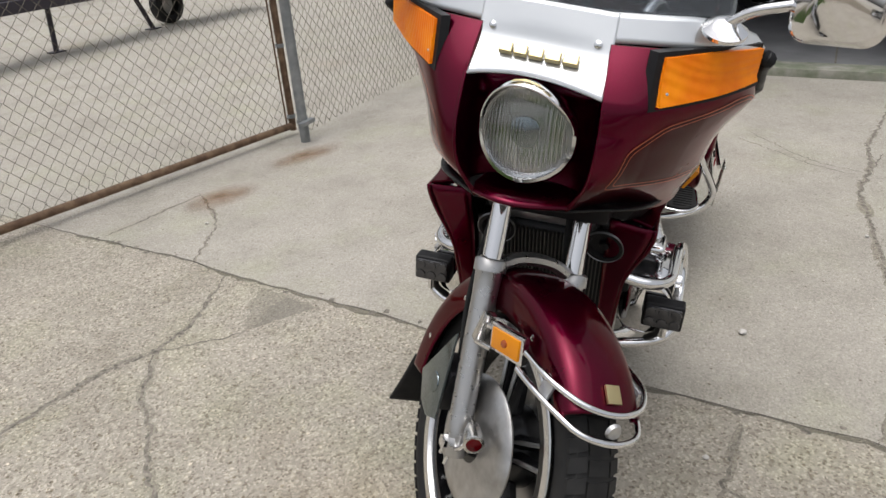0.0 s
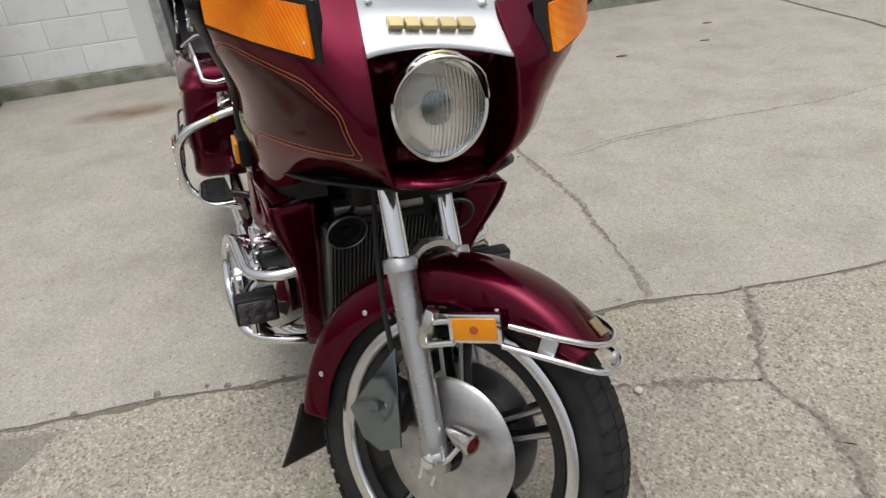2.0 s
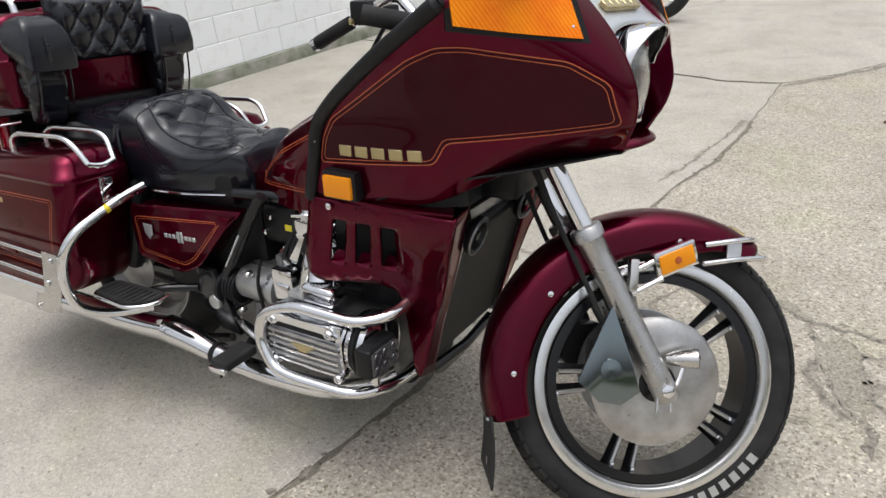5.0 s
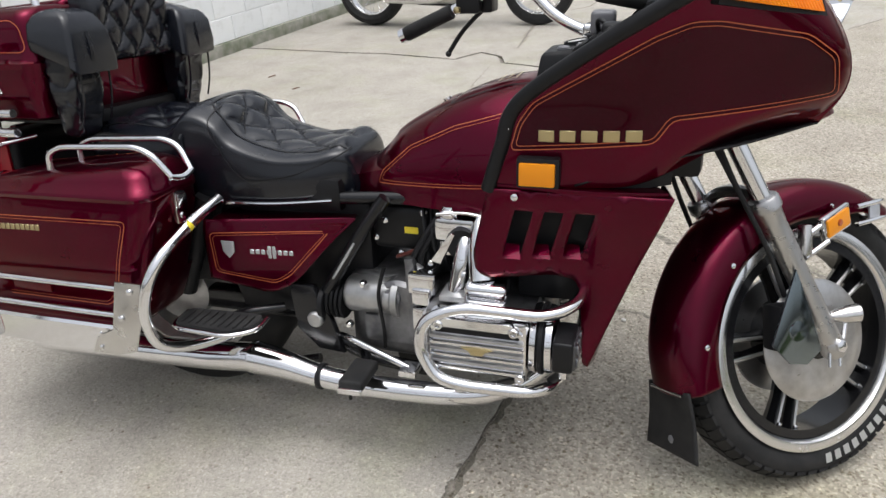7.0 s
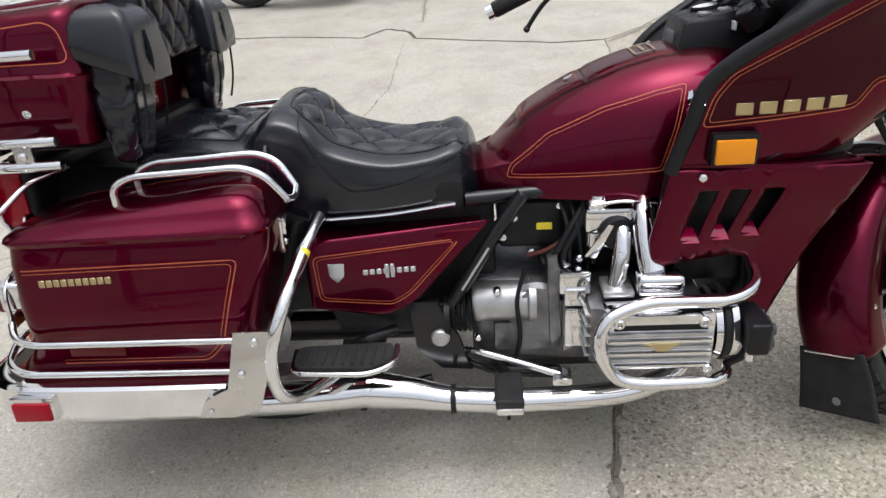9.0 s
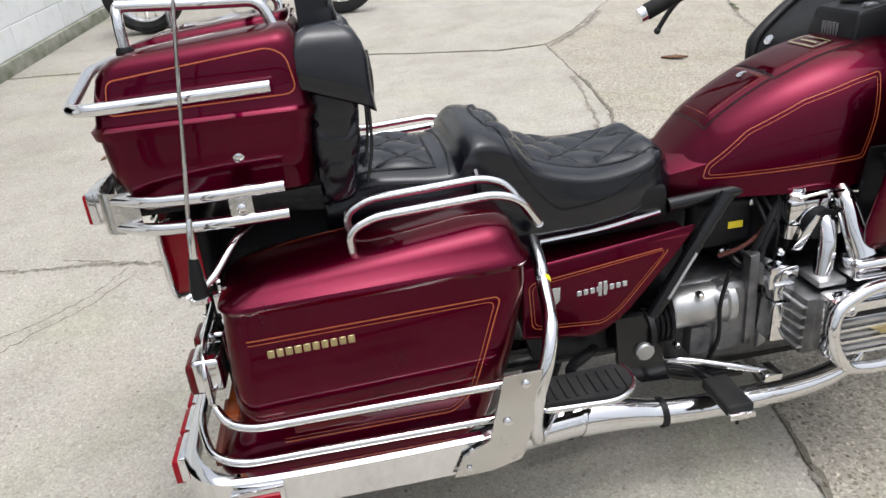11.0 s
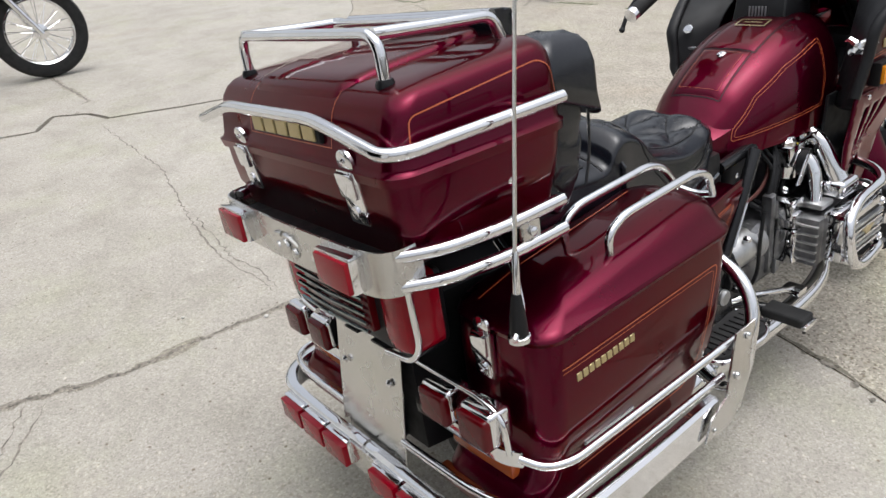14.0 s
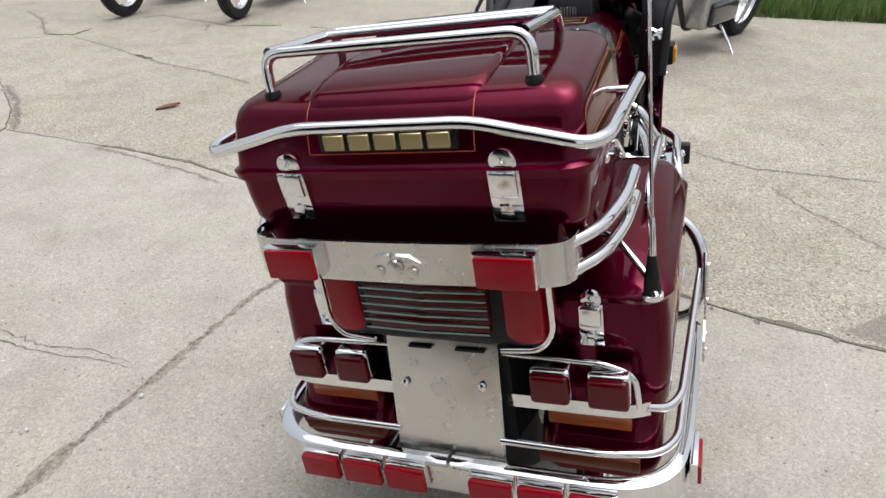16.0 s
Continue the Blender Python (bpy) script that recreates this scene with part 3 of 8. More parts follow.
for y in (-0.115, 0.0, 0.115):
    bm = lathe([(-0.03, 0.045), (0.016, 0.05), (0.022, 0.05), (0.022, 0.044), (0.016, 0.043), (0.016, 0.0)], (1.17, y, 1.02), (-0.75, 0, 0.66), 28)
    g_ = part("gauge", bm, BLACK, dash_ob, "round black gauge")
    part("gauge_ring", lathe([(0.020, 0.046), (0.025, 0.049), (0.025, 0.044)], (1.17, y, 1.02), (-0.75, 0, 0.66), 28, close=True), BLACK, dash_ob)
# the fairing sits a little to the right of the wheels' line, and its mounts have let the left half sag forward
for ob in bike.children_recursive:
    for v in ob.data.vertices:
        y = v.co.y
        sag = min(1.0, max(0.0, (y + 0.10) / 0.45)) * min(1.0, max(0.0, (v.co.z - 0.30) / 0.40))
        lean = min(1.0, max(0.0, (v.co.z - 0.86) / 0.16))
        tuck = 0.034 * min(1.0, max(0.0, (y - 0.05) / 0.15)) * min(1.0, max(0.0, (0.76 - v.co.z) / 0.05))
        draw = 0.012 * min(1.0, max(0.0, y / 0.08)) * min(1.0, max(0.0, (1.03 - v.co.z) / 0.05)) * min(1.0, max(0.0, (v.co.x - 1.36) / 0.1))
        flare = 0.030 * min(1.0, max(0.0, (y - 0.17) / 0.14)) * min(1.0, max(0.0, (v.co.z - 0.78) / 0.08)) * min(1.0, max(0.0, (1.07 - v.co.z) / 0.06))
        v.co += V(0.050 * sag * lean - draw, flare - 0.016 * sag - tuck - 0.02 * max(0.0, 1 - abs(y) / 0.33), -0.024 * sag)

# console on the tank's nose
bm = loft([[(x, y + 0.022, z) for x, y in rrect(x0, x1, -w, w, 0.006, 3)] for z, x0, x1, w in ((0.855, 0.940, 1.09, 0.076), (0.872, 0.942, 1.09, 0.076), (0.930, 0.952, 1.09, 0.070), (0.938, 0.958, 1.09, 0.066), (0.956, 1.070, 1.09, 0.064), (0.957, 1.074, 1.087, 0.062))])
console = part("tank_console", bm, BLACK, bike, "black console with a dial ahead of the tank")
part("dial", lathe([(0, 0.029), (0.003, 0.028), (0.003, 0.0)], (1.022, 0.050, 0.951), (-0.16, 0, 1), 28), WHITE, console, "pale round dial")
part("dial_ring", lathe([(0, 0.034), (0.006, 0.033), (0.006, 0.029), (0.0, 0.029)], (1.022, 0.050, 0.950), (-0.16, 0, 1), 28, close=True), BLACK, console)
for k in range(6):
    part("console_slot", box(0.9435, 0.9475, 0.000 + 0.009 * k, 0.005 + 0.009 * k, 0.882, 0.912, 0.0005, 1), GREY, console)
for x in (0.985, 1.025):
    part("console_button", box(x, x + 0.026, -0.030, -0.010, 0.934 + (x - 0.955) * 0.16, 0.946 + (x - 0.955) * 0.16, 0.003, 1), GREY, console)

# tank
def tank_ring(x, zb, zt, w, top):
    pts = []
    for i in range(33):
        a = math.pi * i / 32
        c, s = math.cos(a), math.sin(a)
        h = s ** (top * 0.8)
        pts.append((x, w * math.copysign(abs(c) ** 0.55, c) * (1 - 0.24 * h * h), zb + (zt - zb) * h))
    return pts


TANK = [(0.528, 0.612, 0.672, 0.085, 0.7), (0.56, 0.608, 0.695, 0.105, 0.6), (0.60, 0.608, 0.735, 0.126, 0.55), (0.65, 0.610, 0.778, 0.146, 0.55), (0.76, 0.613, 0.836, 0.176, 0.55), (0.88, 0.62, 0.876, 0.194, 0.55), (1.0, 0.63, 0.888, 0.188, 0.6), (1.08, 0.66, 0.875, 0.15, 0.6)]
rings = [[V(p) for p in tank_ring(*k)] for k in TANK]
fine = [[crom([r[k] for r in rings], i * (len(rings) - 1) / 60) for k in range(33)] for i in range(61)]
bm = loft(fine)
tank_surface = bm.copy()
tank = part("tank_shell", bm, PAINT, bike, "glossy maroon tank shell")
TL = [(0.589, 0.65), (0.598, 0.677), (0.674, 0.743), (0.783, 0.795), (0.884, 0.825), (0.941, 0.836), (0.921, 0.756), (0.895, 0.676)]
bm = stripe(tank_surface, outline([(x, -0.2, z) for x, z in TL], 0.008), RIGHT, 0.0020)
stripe(tank_surface, outline([(x, -0.2, z) for x, z in inset(TL, 0.0065)], 0.007), RIGHT, 0.0013, bm=bm)
two_sided("pinstripe", bm, ORANGE, (tank, tank), "orange pinstripe")
# lids on top of the tank
def top_line(pts, w, mat, name, label=""):
    bm = stripe(tank_surface, pts, (0, 0, -1), w)
    return part(name, bm, mat, tank, label)


def top_patch(x0, x1, w, lift, nx=16, ny=12):
    tree = BVHTree.FromBMesh(tank_surface)
    bm = bmesh.new()
    g = []
    for i in range(nx + 1):
        row = []
        for j in range(ny + 1):
            x, y = x0 + (x1 - x0) * i / nx, -w + 2 * w * j / ny
            edge = 0 if (0 < i < nx and 0 < j < ny) else 1
            hit, nrm, idx, d = tree.ray_cast(V(x, y, 1.3), V(0, 0, -1), 2.0)
            n = nrm if nrm.z > 0 else -nrm
            row.append(bm.verts.new(hit + n * (lift - 0.003 * edge)))
        g.append(row)
    for i in range(nx):
        for j in range(ny):
            bm.faces.new((g[i][j], g[i + 1][j], g[i + 1][j + 1], g[i][j + 1]))
    return bm


for x0, x1, w in ((0.612, 0.758, 0.068), (0.758, 0.945, 0.074)):
    top_line([(x0, -w, 1), (x1, -w, 1), (x1, w, 1), (x0, w, 1), (x0, -w, 1)], 0.0026, BLACK, "lid_gap")
part("filler_lid", top_patch(0.616, 0.754, 0.064, 0.004), PAINT, tank, "hinged maroon filler lid")
part("tool_lid", top_patch(0.762, 0.943, 0.070, 0.004), PAINT, tank, "maroon tool tray lid")
part("pinstripe", stripe(tank_surface, [(0.628, -0.054, 1), (0.744, -0.054, 1), (0.744, 0.054, 1), (0.628, 0.054, 1), (0.628, -0.054, 1)], (0, 0, -1), 0.0007, 0.0052), ORANGE, tank)
part("lid_lock", lathe([(0, 0.011), (0.005, 0.011), (0.006, 0.006), (0.006, 0)], (0.730, 0, 0.825), (-0.45, 0, 0.9), 16), CHROME, tank, "chrome lock")
part("lid_badge", stripe(tank_surface, [(0.862, 0.040, 1), (0.900, 0.040, 1), (0.900, -0.040, 1), (0.862, -0.040, 1), (0.862, 0.040, 1)], (0, 0, -1), 0.005, 0.0065), GOLD, tank, "gold framed badge")
part("badge_bar", stripe(tank_surface, [(0.881, 0.026, 1), (0.881, -0.026, 1)], (0, 0, -1), 0.006, 0.0065), GOLD, tank)

# seat
def seat_ring(x, zb, zt, w, dish=0.0):
    pts = [(x, -w * 0.93, zb), (x, -w, zb + 0.03), (x, -w * 0.99, zb + (zt - zb) * 0.6)]
    for i in range(61):
        a = math.pi * i / 60
        c, s = math.cos(a), math.sin(a)
        pts.append((x, -w * 0.95 * math.copysign(abs(c) ** 0.75, c), zt - 0.04 + 0.04 * s ** 0.7 - dish * s))
    pts += [(x, w * 0.99, zb + (zt - zb) * 0.6), (x, w, zb + 0.03), (x, w * 0.93, zb)]
    return pts


SEAT = [(-0.19, 0.66, 0.765, 0.15, 0), (-0.10, 0.65, 0.782, 0.165, 0.005), (0.02, 0.635, 0.774, 0.172, 0.008), (0.062, 0.615, 0.774, 0.172, 0), (0.080, 0.605, 0.800, 0.172, 0), (0.106, 0.60, 0.820, 0.171, 0), (0.142, 0.585, 0.816, 0.168, 0), (0.182, 0.58, 0.794, 0.168, 0.0), (0.228, 0.58, 0.752, 0.17, 0.004), (0.33, 0.585, 0.728, 0.17, 0.012), (0.42, 0.592, 0.728, 0.155, 0.010), (0.48, 0.60, 0.735, 0.135, 0.004), (0.515, 0.605, 0.715, 0.110, 0), (0.53, 0.61, 0.65, 0.09, 0)]
rings = [[V(p) for p in seat_ring(*k)] for k in SEAT]
m_ = len(rings[0])
fine = [[crom([r[k] for r in rings], i * (len(rings) - 1) / 180) for k in range(m_)] for i in range(181)]
bm = loft(fine)
bmesh.ops.recalc_face_normals(bm, faces=bm.faces[:])
bm.normal_update()


def quilt(s, t, pitch):
    """Depth of the stitched diamond seams, 0 between them and 1 on a seam."""
    a, b = ((v - math.floor(v)) * math.pi for v in ((s + t) / pitch, (s - t) / pitch))
    return 1 - (abs(math.sin(a)) * abs(math.sin(b))) ** 0.26


for v in bm.verts:
    if v.normal.z > 0.25 or v.normal.x > 0.5:
        along = v.co.x * 0.75 - v.co.z * 0.75
        for x0, x1, w in ((0.138, 0.50, 0.108), (-0.18, 0.030, 0.125)):
            if x0 < v.co.x < x1 and abs(v.co.y) < w:
                fade = min(1, (w - abs(v.co.y)) / 0.015, (v.co.x - x0) / 0.015, (x1 - v.co.x) / 0.015)
                v.co += v.normal * 0.018 * fade * (0.5 - quilt(along, v.co.y * 0.8, 0.092))
seat_surface = bm.copy()
seat = part("seat", bm, VINYL, bike, "black diamond-quilted vinyl two-step saddle", angle=60)
for border in ([(0.50, -0.09, 1), (0.42, -0.112, 1), (0.24, -0.115, 1), (0.18, -0.112, 1), (0.14, -0.09, 1), (0.130, 0, 1), (0.14, 0.09, 1), (0.18, 0.112, 1), (0.24, 0.115, 1), (0.42, 0.112, 1), (0.50, 0.09, 1)], [(0.028, -0.125, 1), (-0.175, -0.130, 1), (-0.175, 0.130, 1), (0.028, 0.125, 1), (0.028, -0.125, 1)], [(0.050, -0.155, 1), (0.058, -0.08, 1), (0.060, 0, 1), (0.058, 0.08, 1), (0.050, 0.155, 1)]):
    part("seat_piping", stripe(seat_surface, fillet(border, 0.03, 5), (0, 0, -1), 0.0045, 0.0015), BLACK, seat, "stitched seam", angle=60)
both("side_seam", stripe(seat_surface, smooth_line([(0.184, -0.3, 0.857), (0.162, -0.3, 0.818), (0.172, -0.3, 0.771), (0.204, -0.3, 0.710), (0.245, -0.3, 0.665), (0.279, -0.3, 0.651), (0.375, -0.3, 0.664), (0.470, -0.3, 0.699), (0.521, -0.3, 0.728)], 60), RIGHT, 0.0034, 0.0012, 0.006), BLACK, seat, "stitched seam", angle=60)
tree = BVHTree.FromBMesh(seat_surface)
for x0, x1, w in ((0.146, 0.49, 0.102), (-0.17, 0.022, 0.118)):
    for sign in (-1, 1):
        for k in range(-18, 19):
            run = []
            x = x0
            while x < x1:
                y = 0.0
                for _ in range(3):
                    hit = tree.ray_cast(V(x, max(-w, min(w, y)), 1.2), V(0, 0, -1), 1.0)[0]
                    y = sign * (k * 0.092 - 0.75 * (x - (hit.z if hit else 0.75))) / 0.8
                if abs(y) < w:
                    run.append((x, y, 1.1))
                x += 0.006
            if len(run) > 3:
                part("seat_seam", stripe(seat_surface, run, (0, 0, -1), 0.0026, 0.0012, 0.006), BLACK, seat, "stitched seam", angle=60)
both("seat_trim", tube([(0.205, -0.178, 0.592), (0.34, -0.177, 0.598), (0.478, -0.152, 0.607)], 0.0045, 0.05, 8), CHROME, bike, "chrome seat trim strip")
part("seat_strap", sweep(bmesh.new(), [(0.098, -0.176, 0.66), (0.098, -0.172, 0.745), (0.096, -0.13, 0.785), (0.096, 0, 0.795), (0.096, 0.13, 0.785), (0.098, 0.172, 0.745), (0.098, 0.176, 0.66)], 0.006, 6), VINYL, bike)
part("seat_base", box(-0.17, 0.50, -0.15, 0.15, 0.575, 0.66, 0.02), BLACK, bike, "black seat base")

# side covers


def cover_y(x, z):
    return -0.222 + 0.10 * (x - 0.22) + 0.25 * max(0.0, z - 0.53)


low_edge = fillet([(0.160, 0, 0.407), (0.32, 0, 0.372), (0.385, 0, 0.405), (0.49, 0, 0.520), (0.548, 0, 0.576)], 0.03, 5)


def cover_low(x):
    for a, b in zip(low_edge, low_edge[1:]):
        if a.x <= x <= b.x:
            return a.z + (b.z - a.z) * (x - a.x) / max(b.x - a.x, 1e-6)
    return low_edge[-1].z


bm = bmesh.new()
g = []
for i in range(49):
    x = 0.160 + 0.387 * i / 48
    zb, zt = cover_low(x), 0.560 + 0.047 * (x - 0.16)
    g.append([bm.verts.new((x, cover_y(x, zb + (zt - zb) * k / 24), zb + (zt - zb) * k / 24)) for k in range(25)])
for i in range(48):
    for k in range(24):
        bm.faces.new((g[i][k], g[i + 1][k], g[i + 1][k + 1], g[i][k + 1]))
sc_surface = bm.copy()
covers = both("side_cover", bm, PAINT, bike, "maroon side cover with pinstripe and badge", solid=0.006)
both("side_cover_body", plate([(0.165, 0.552), (0.53, 0.566), (0.38, 0.415), (0.32, 0.385), (0.17, 0.415)], 0.10, "y", -0.195, 0.01), PAINT, bike, "maroon side cover return")
SCP = [(0.175, 0.528), (0.485, 0.545), (0.445, 0.500), (0.375, 0.425), (0.335, 0.402), (0.18, 0.425)]
bm = stripe(sc_surface, outline([(x, -0.2, z) for x, z in SCP], 0.015), RIGHT, 0.0022)
stripe(sc_surface, outline([(x, -0.2, z) for x, z in inset(SCP, 0.0065)], 0.014), RIGHT, 0.0013, bm=bm)
two_sided("pinstripe", bm, ORANGE, covers, "orange pinstripe")
badge_bars(sc_surface, 0.275, 0.390, 0.478, 0.490, 8, RIGHT, covers, mat=REFLECT, depth=0.002)
badge_bars(sc_surface, 0.322, 0.345, 0.468, 0.500, 2, RIGHT, covers, mat=REFLECT, depth=0.002)
bm = plate([(0.205, 0.510), (0.240, 0.510), (0.238, 0.482), (0.2225, 0.466), (0.207, 0.482)], -0.004, "y", cover_y(0.222, 0.49) - 0.001, 0.0008)
two_sided("shield_emblem", bm, REFLECT, covers, "silver shield emblem")

before_bags = set(bike.children_recursive)


# saddlebags
def bag_ring(z, x0, x1, y0, y1, r, rise=0.0):
    out = []
    for x, y in rrect(x0, x1, y0, y1, r, 7):
        s = min(1, max(0, (x + 0.36) / 0.24))
        s = s * s * (3 - 2 * s)
        out.append((x, y, z + rise * s + 0.015 * (x + 0.12) * (1 if z > 0.5 else 0.2)))
    return out


bm = loft([bag_ring(*k) for k in ((0.300, -0.425, -0.01, -0.350, -0.16, 0.04), (0.306, -0.440, 0.015, -0.366, -0.158, 0.045), (0.330, -0.445, 0.04, -0.374, -0.155, 0.045), (0.352, -0.440, 0.052, -0.375, -0.155, 0.045), (0.385, -0.412, 0.068, -0.374, -0.155, 0.05), (0.425, -0.392, 0.085, -0.379, -0.16, 0.045), (0.430, -0.390, 0.086, -0.383, -0.18, 0.045), (0.50, -0.388, 0.105, -0.388, -0.17, 0.045), (0.60, -0.382, 0.128, -0.385, -0.165, 0.045), (0.642, -0.379, 0.13, -0.380, -0.165, 0.05))])
bag_surface = bm.copy()
bags = both("saddlebag", bm, PAINT, bike, "dark maroon saddlebag with orange pinstripes")
bm = loft([bag_ring(*k) for k in ((0.637, -0.381, 0.135, -0.387, -0.165, 0.05), (0.646, -0.384, 0.138, -0.392, -0.165, 0.05), (0.652, -0.381, 0.136, -0.390, -0.166, 0.05, 0.002), (0.658, -0.371, 0.128, -0.380, -0.168, 0.045, 0.004), (0.664, -0.364, 0.122, -0.372, -0.172, 0.05, 0.020), (0.669, -0.352, 0.114, -0.360, -0.182, 0.05, 0.033), (0.672, -0.330, 0.098, -0.338, -0.20, 0.05, 0.040), (0.673, -0.30, 0.07, -0.30, -0.22, 0.05, 0.043))])
lid_surface = bm.copy()
two_sided("lid", bm, PAINT, bags, "glossy maroon lid")
two_sided("pinstripe", stripe(lid_surface, [(-0.355, -0.222, 1.0), (-0.10, -0.222, 1.0), (0.04, -0.222, 1.0)], (0, 0, -1), 0.0025), ORANGE, bags)
BP = [(-0.345, 0.588), (0.076, 0.597), (0.053, 0.53), (0.016, 0.415), (-0.02, 0.378), (-0.32, 0.378)]
line = outline([(x, -0.4, z) for x, z in BP], 0.015, False)
bm = stripe(bag_surface, line, RIGHT, 0.0024)
stripe(bag_surface, outline([(x, -0.4, z) for x, z in inset(BP, 0.0075, False)], 0.015, False), RIGHT, 0.0014, bm=bm)
two_sided("pinstripe", bm, ORANGE, bags, "orange pinstripe")
badge_bars(bag_surface, -0.318, -0.172, 0.553, 0.567, 10, RIGHT, bags, slope=0.03, depth=0.002, gap=0.2)
# reflector strips low on the bags
two_sided("side_reflector", box(-0.30, -0.185, -0.3815, -0.376, 0.395, 0.418, 0.002), DARKRED, bags, "dark red side reflector")
two_sided("reflector_trim", box(-0.305, -0.18, -0.3845, -0.377, 0.418, 0.427, 0.002), REFLECT, bags)
# latches
def latch(at, nrm, up, w, h, parent):
    n, u = V(nrm).normalized(), V(up).normalized()
    sd = u.cross(n)
    m = Matrix((sd, n, u)).transposed().to_4x4()
    m = Matrix.Translation(at) @ m
    for name, bm in (("latch", box(-w / 2, w / 2, -0.004, 0.008, -h / 2, h * 0.28, 0.003)), ("latch_hook", box(-w * 0.42, w * 0.42, 0.002, 0.015, -h * 0.10, h * 0.26, 0.004)), ("latch_tab", lathe([(0, w * 0.42), (0.005, w * 0.42), (0.006, w * 0.38)], (0, -0.002, h * 0.36), (0, 1, 0), 20)), ("latch_lock", lathe([(0, w * 0.2), (0.0115, w * 0.2), (0.012, w * 0.1)], (0, 0, -h * 0.32), (0, 1, 0), 14)), ("bolt", lathe([(0, 0.004), (0.007, 0.004), (0.009, 0.0)], (0, 0, h * 0.4), (0, 1, 0), 10))):
        bmesh.ops.transform(bm, matrix=m, verts=bm.verts[:])
        part(name, bm, CHROME, parent, "chrome latch" if name == "latch" else "")


for s in (-1, 1):
    b_ = bags[0] if s < 0 else bags[1]
    latch((-0.387, s * 0.260, 0.605), (-1, 0, 0.02), (0, 0, 1), 0.042, 0.105, b_)
    latch((0.128, s * 0.262, 0.612), (1, 0, -0.15), (0, 0, 1), 0.040, 0.095, b_)
# rails on the lids
for y in (-0.332, -0.235):
    bm = tube([(-0.156, y, 0.688), (-0.158, y, 0.728), (-0.118, y, 0.748), (0.090, y, 0.757), (0.132, y, 0.742), (0.166, y + 0.012 if y < -0.3 else y - 0.012, 0.690)], 0.0075, 0.04)
    both("lid_rail", bm, CHROME, bike, "chrome rail on the bag lid")
both("lid_rail", tube([(0.166, -0.322, 0.690), (0.172, -0.285, 0.680), (0.166, -0.245, 0.690)], 0.0075, 0.02), CHROME, bike, "chrome rail loop in front of the bag lid")
before_box = set(bike.children_recursive)

# top box
bm = loft([[(x, y, z) for x, y in rrect(x0, x1, -w, w, r, 7)] for z, x0, x1, w, r in ((0.780, -0.490, -0.21, 0.262, 0.03), (0.788, -0.499, -0.20, 0.272, 0.035), (0.826, -0.505, -0.195, 0.280, 0.035), (0.833, -0.5085, -0.195, 0.2845, 0.035), (0.87, -0.512, -0.19, 0.288, 0.035), (0.908, -0.514, -0.186, 0.290, 0.035))])
trunk = part("top_box", bm, PAINT, bike, "dark maroon top box body")


def lid_ring(z, x0, x1, w, r, up=0.0):
    return [(x, y, z + up * (x + 0.5) / 0.3) for x, y in rrect(x0, x1, -w, w, r, 9)]


bm = loft([lid_ring(*k) for k in ((0.903, -0.520, -0.18, 0.296, 0.04), (0.917, -0.523, -0.18, 0.299, 0.04), (0.921, -0.518, -0.183, 0.293, 0.04), (0.926, -0.514, -0.185, 0.290, 0.035), (0.965, -0.507, -0.186, 0.288, 0.035, 0.003), (0.992, -0.498, -0.188, 0.286, 0.034, 0.008), (1.006, -0.488, -0.191, 0.282, 0.034, 0.014), (1.015, -0.476, -0.195, 0.272, 0.034, 0.018), (1.020, -0.460, -0.20, 0.256, 0.034, 0.021), (1.022, -0.43, -0.21, 0.22, 0.03, 0.023), (1.023, -0.39, -0.24, 0.15, 0.03, 0.024))])
trunk_surface = bm.copy()
lid = part("top_box_lid", bm, PAINT, bike, "glossy maroon top box lid with orange pinstripes")
bm = stripe(trunk_surface, outline([(-0.485, -0.3, 0.940), (-0.202, -0.3, 0.942), (-0.212, -0.3, 1.000), (-0.235, -0.3, 1.013), (-0.476, -0.3, 0.990)], 0.02), RIGHT, 0.0022)
two_sided("pinstripe", bm, ORANGE, (lid, lid), "orange pinstripe")
part("pinstripe", stripe(trunk_surface, [(-0.6, -0.135, 1.016), (-0.6, -0.135, 0.942), (-0.6, 0.135, 0.942), (-0.6, 0.135, 1.016)], (1, 0, 0), 0.0018), ORANGE, lid, "orange pinstripe")
for y in (-0.135, 0.135):
    part("pinstripe", stripe(trunk_surface, [(-0.475, y, 1.2), (-0.23, y, 1.2)], (0, 0, -1), 0.0018), ORANGE, lid)
part("badge_backing", box(-0.5165, -0.503, -0.112, 0.112, 0.946, 0.977, 0.003), BLACK, lid, "black badge backing")
for i in range(5):
    y = -0.085 + i * 0.0425
    part("badge_bar", box(-0.5205, -0.512, y - 0.0175, y + 0.0175, 0.9495, 0.9735, 0.0015, 1), GOLD, lid)
for s in (-1, 1):
    latch((-0.512, s * 0.175, 0.888), (-1, 0, -0.12), (-0.12, 0, 1), 0.048, 0.110, trunk)
screw((-0.31, -0.281, 0.852), (0, -1, -0.3), trunk, 0.010)
screw((-0.31, 0.281, 0.852), (0, 1, -0.3), trunk, 0.010)
# raised centre of the lid
bm = loft([[(x, y, 1.022 + 0.026 * (x + 0.5) / 0.3 + dz) for x, y in rrect(x0, -0.205, -w, w, 0.03, 5)] for x0, w, dz in ((-0.494, 0.150, -0.034), (-0.486, 0.150, -0.012), (-0.472, 0.147, 0.001), (-0.440, 0.141, 0.007), (-0.41, 0.132, 0.009))])
part("lid_crown", bm, PAINT, lid)
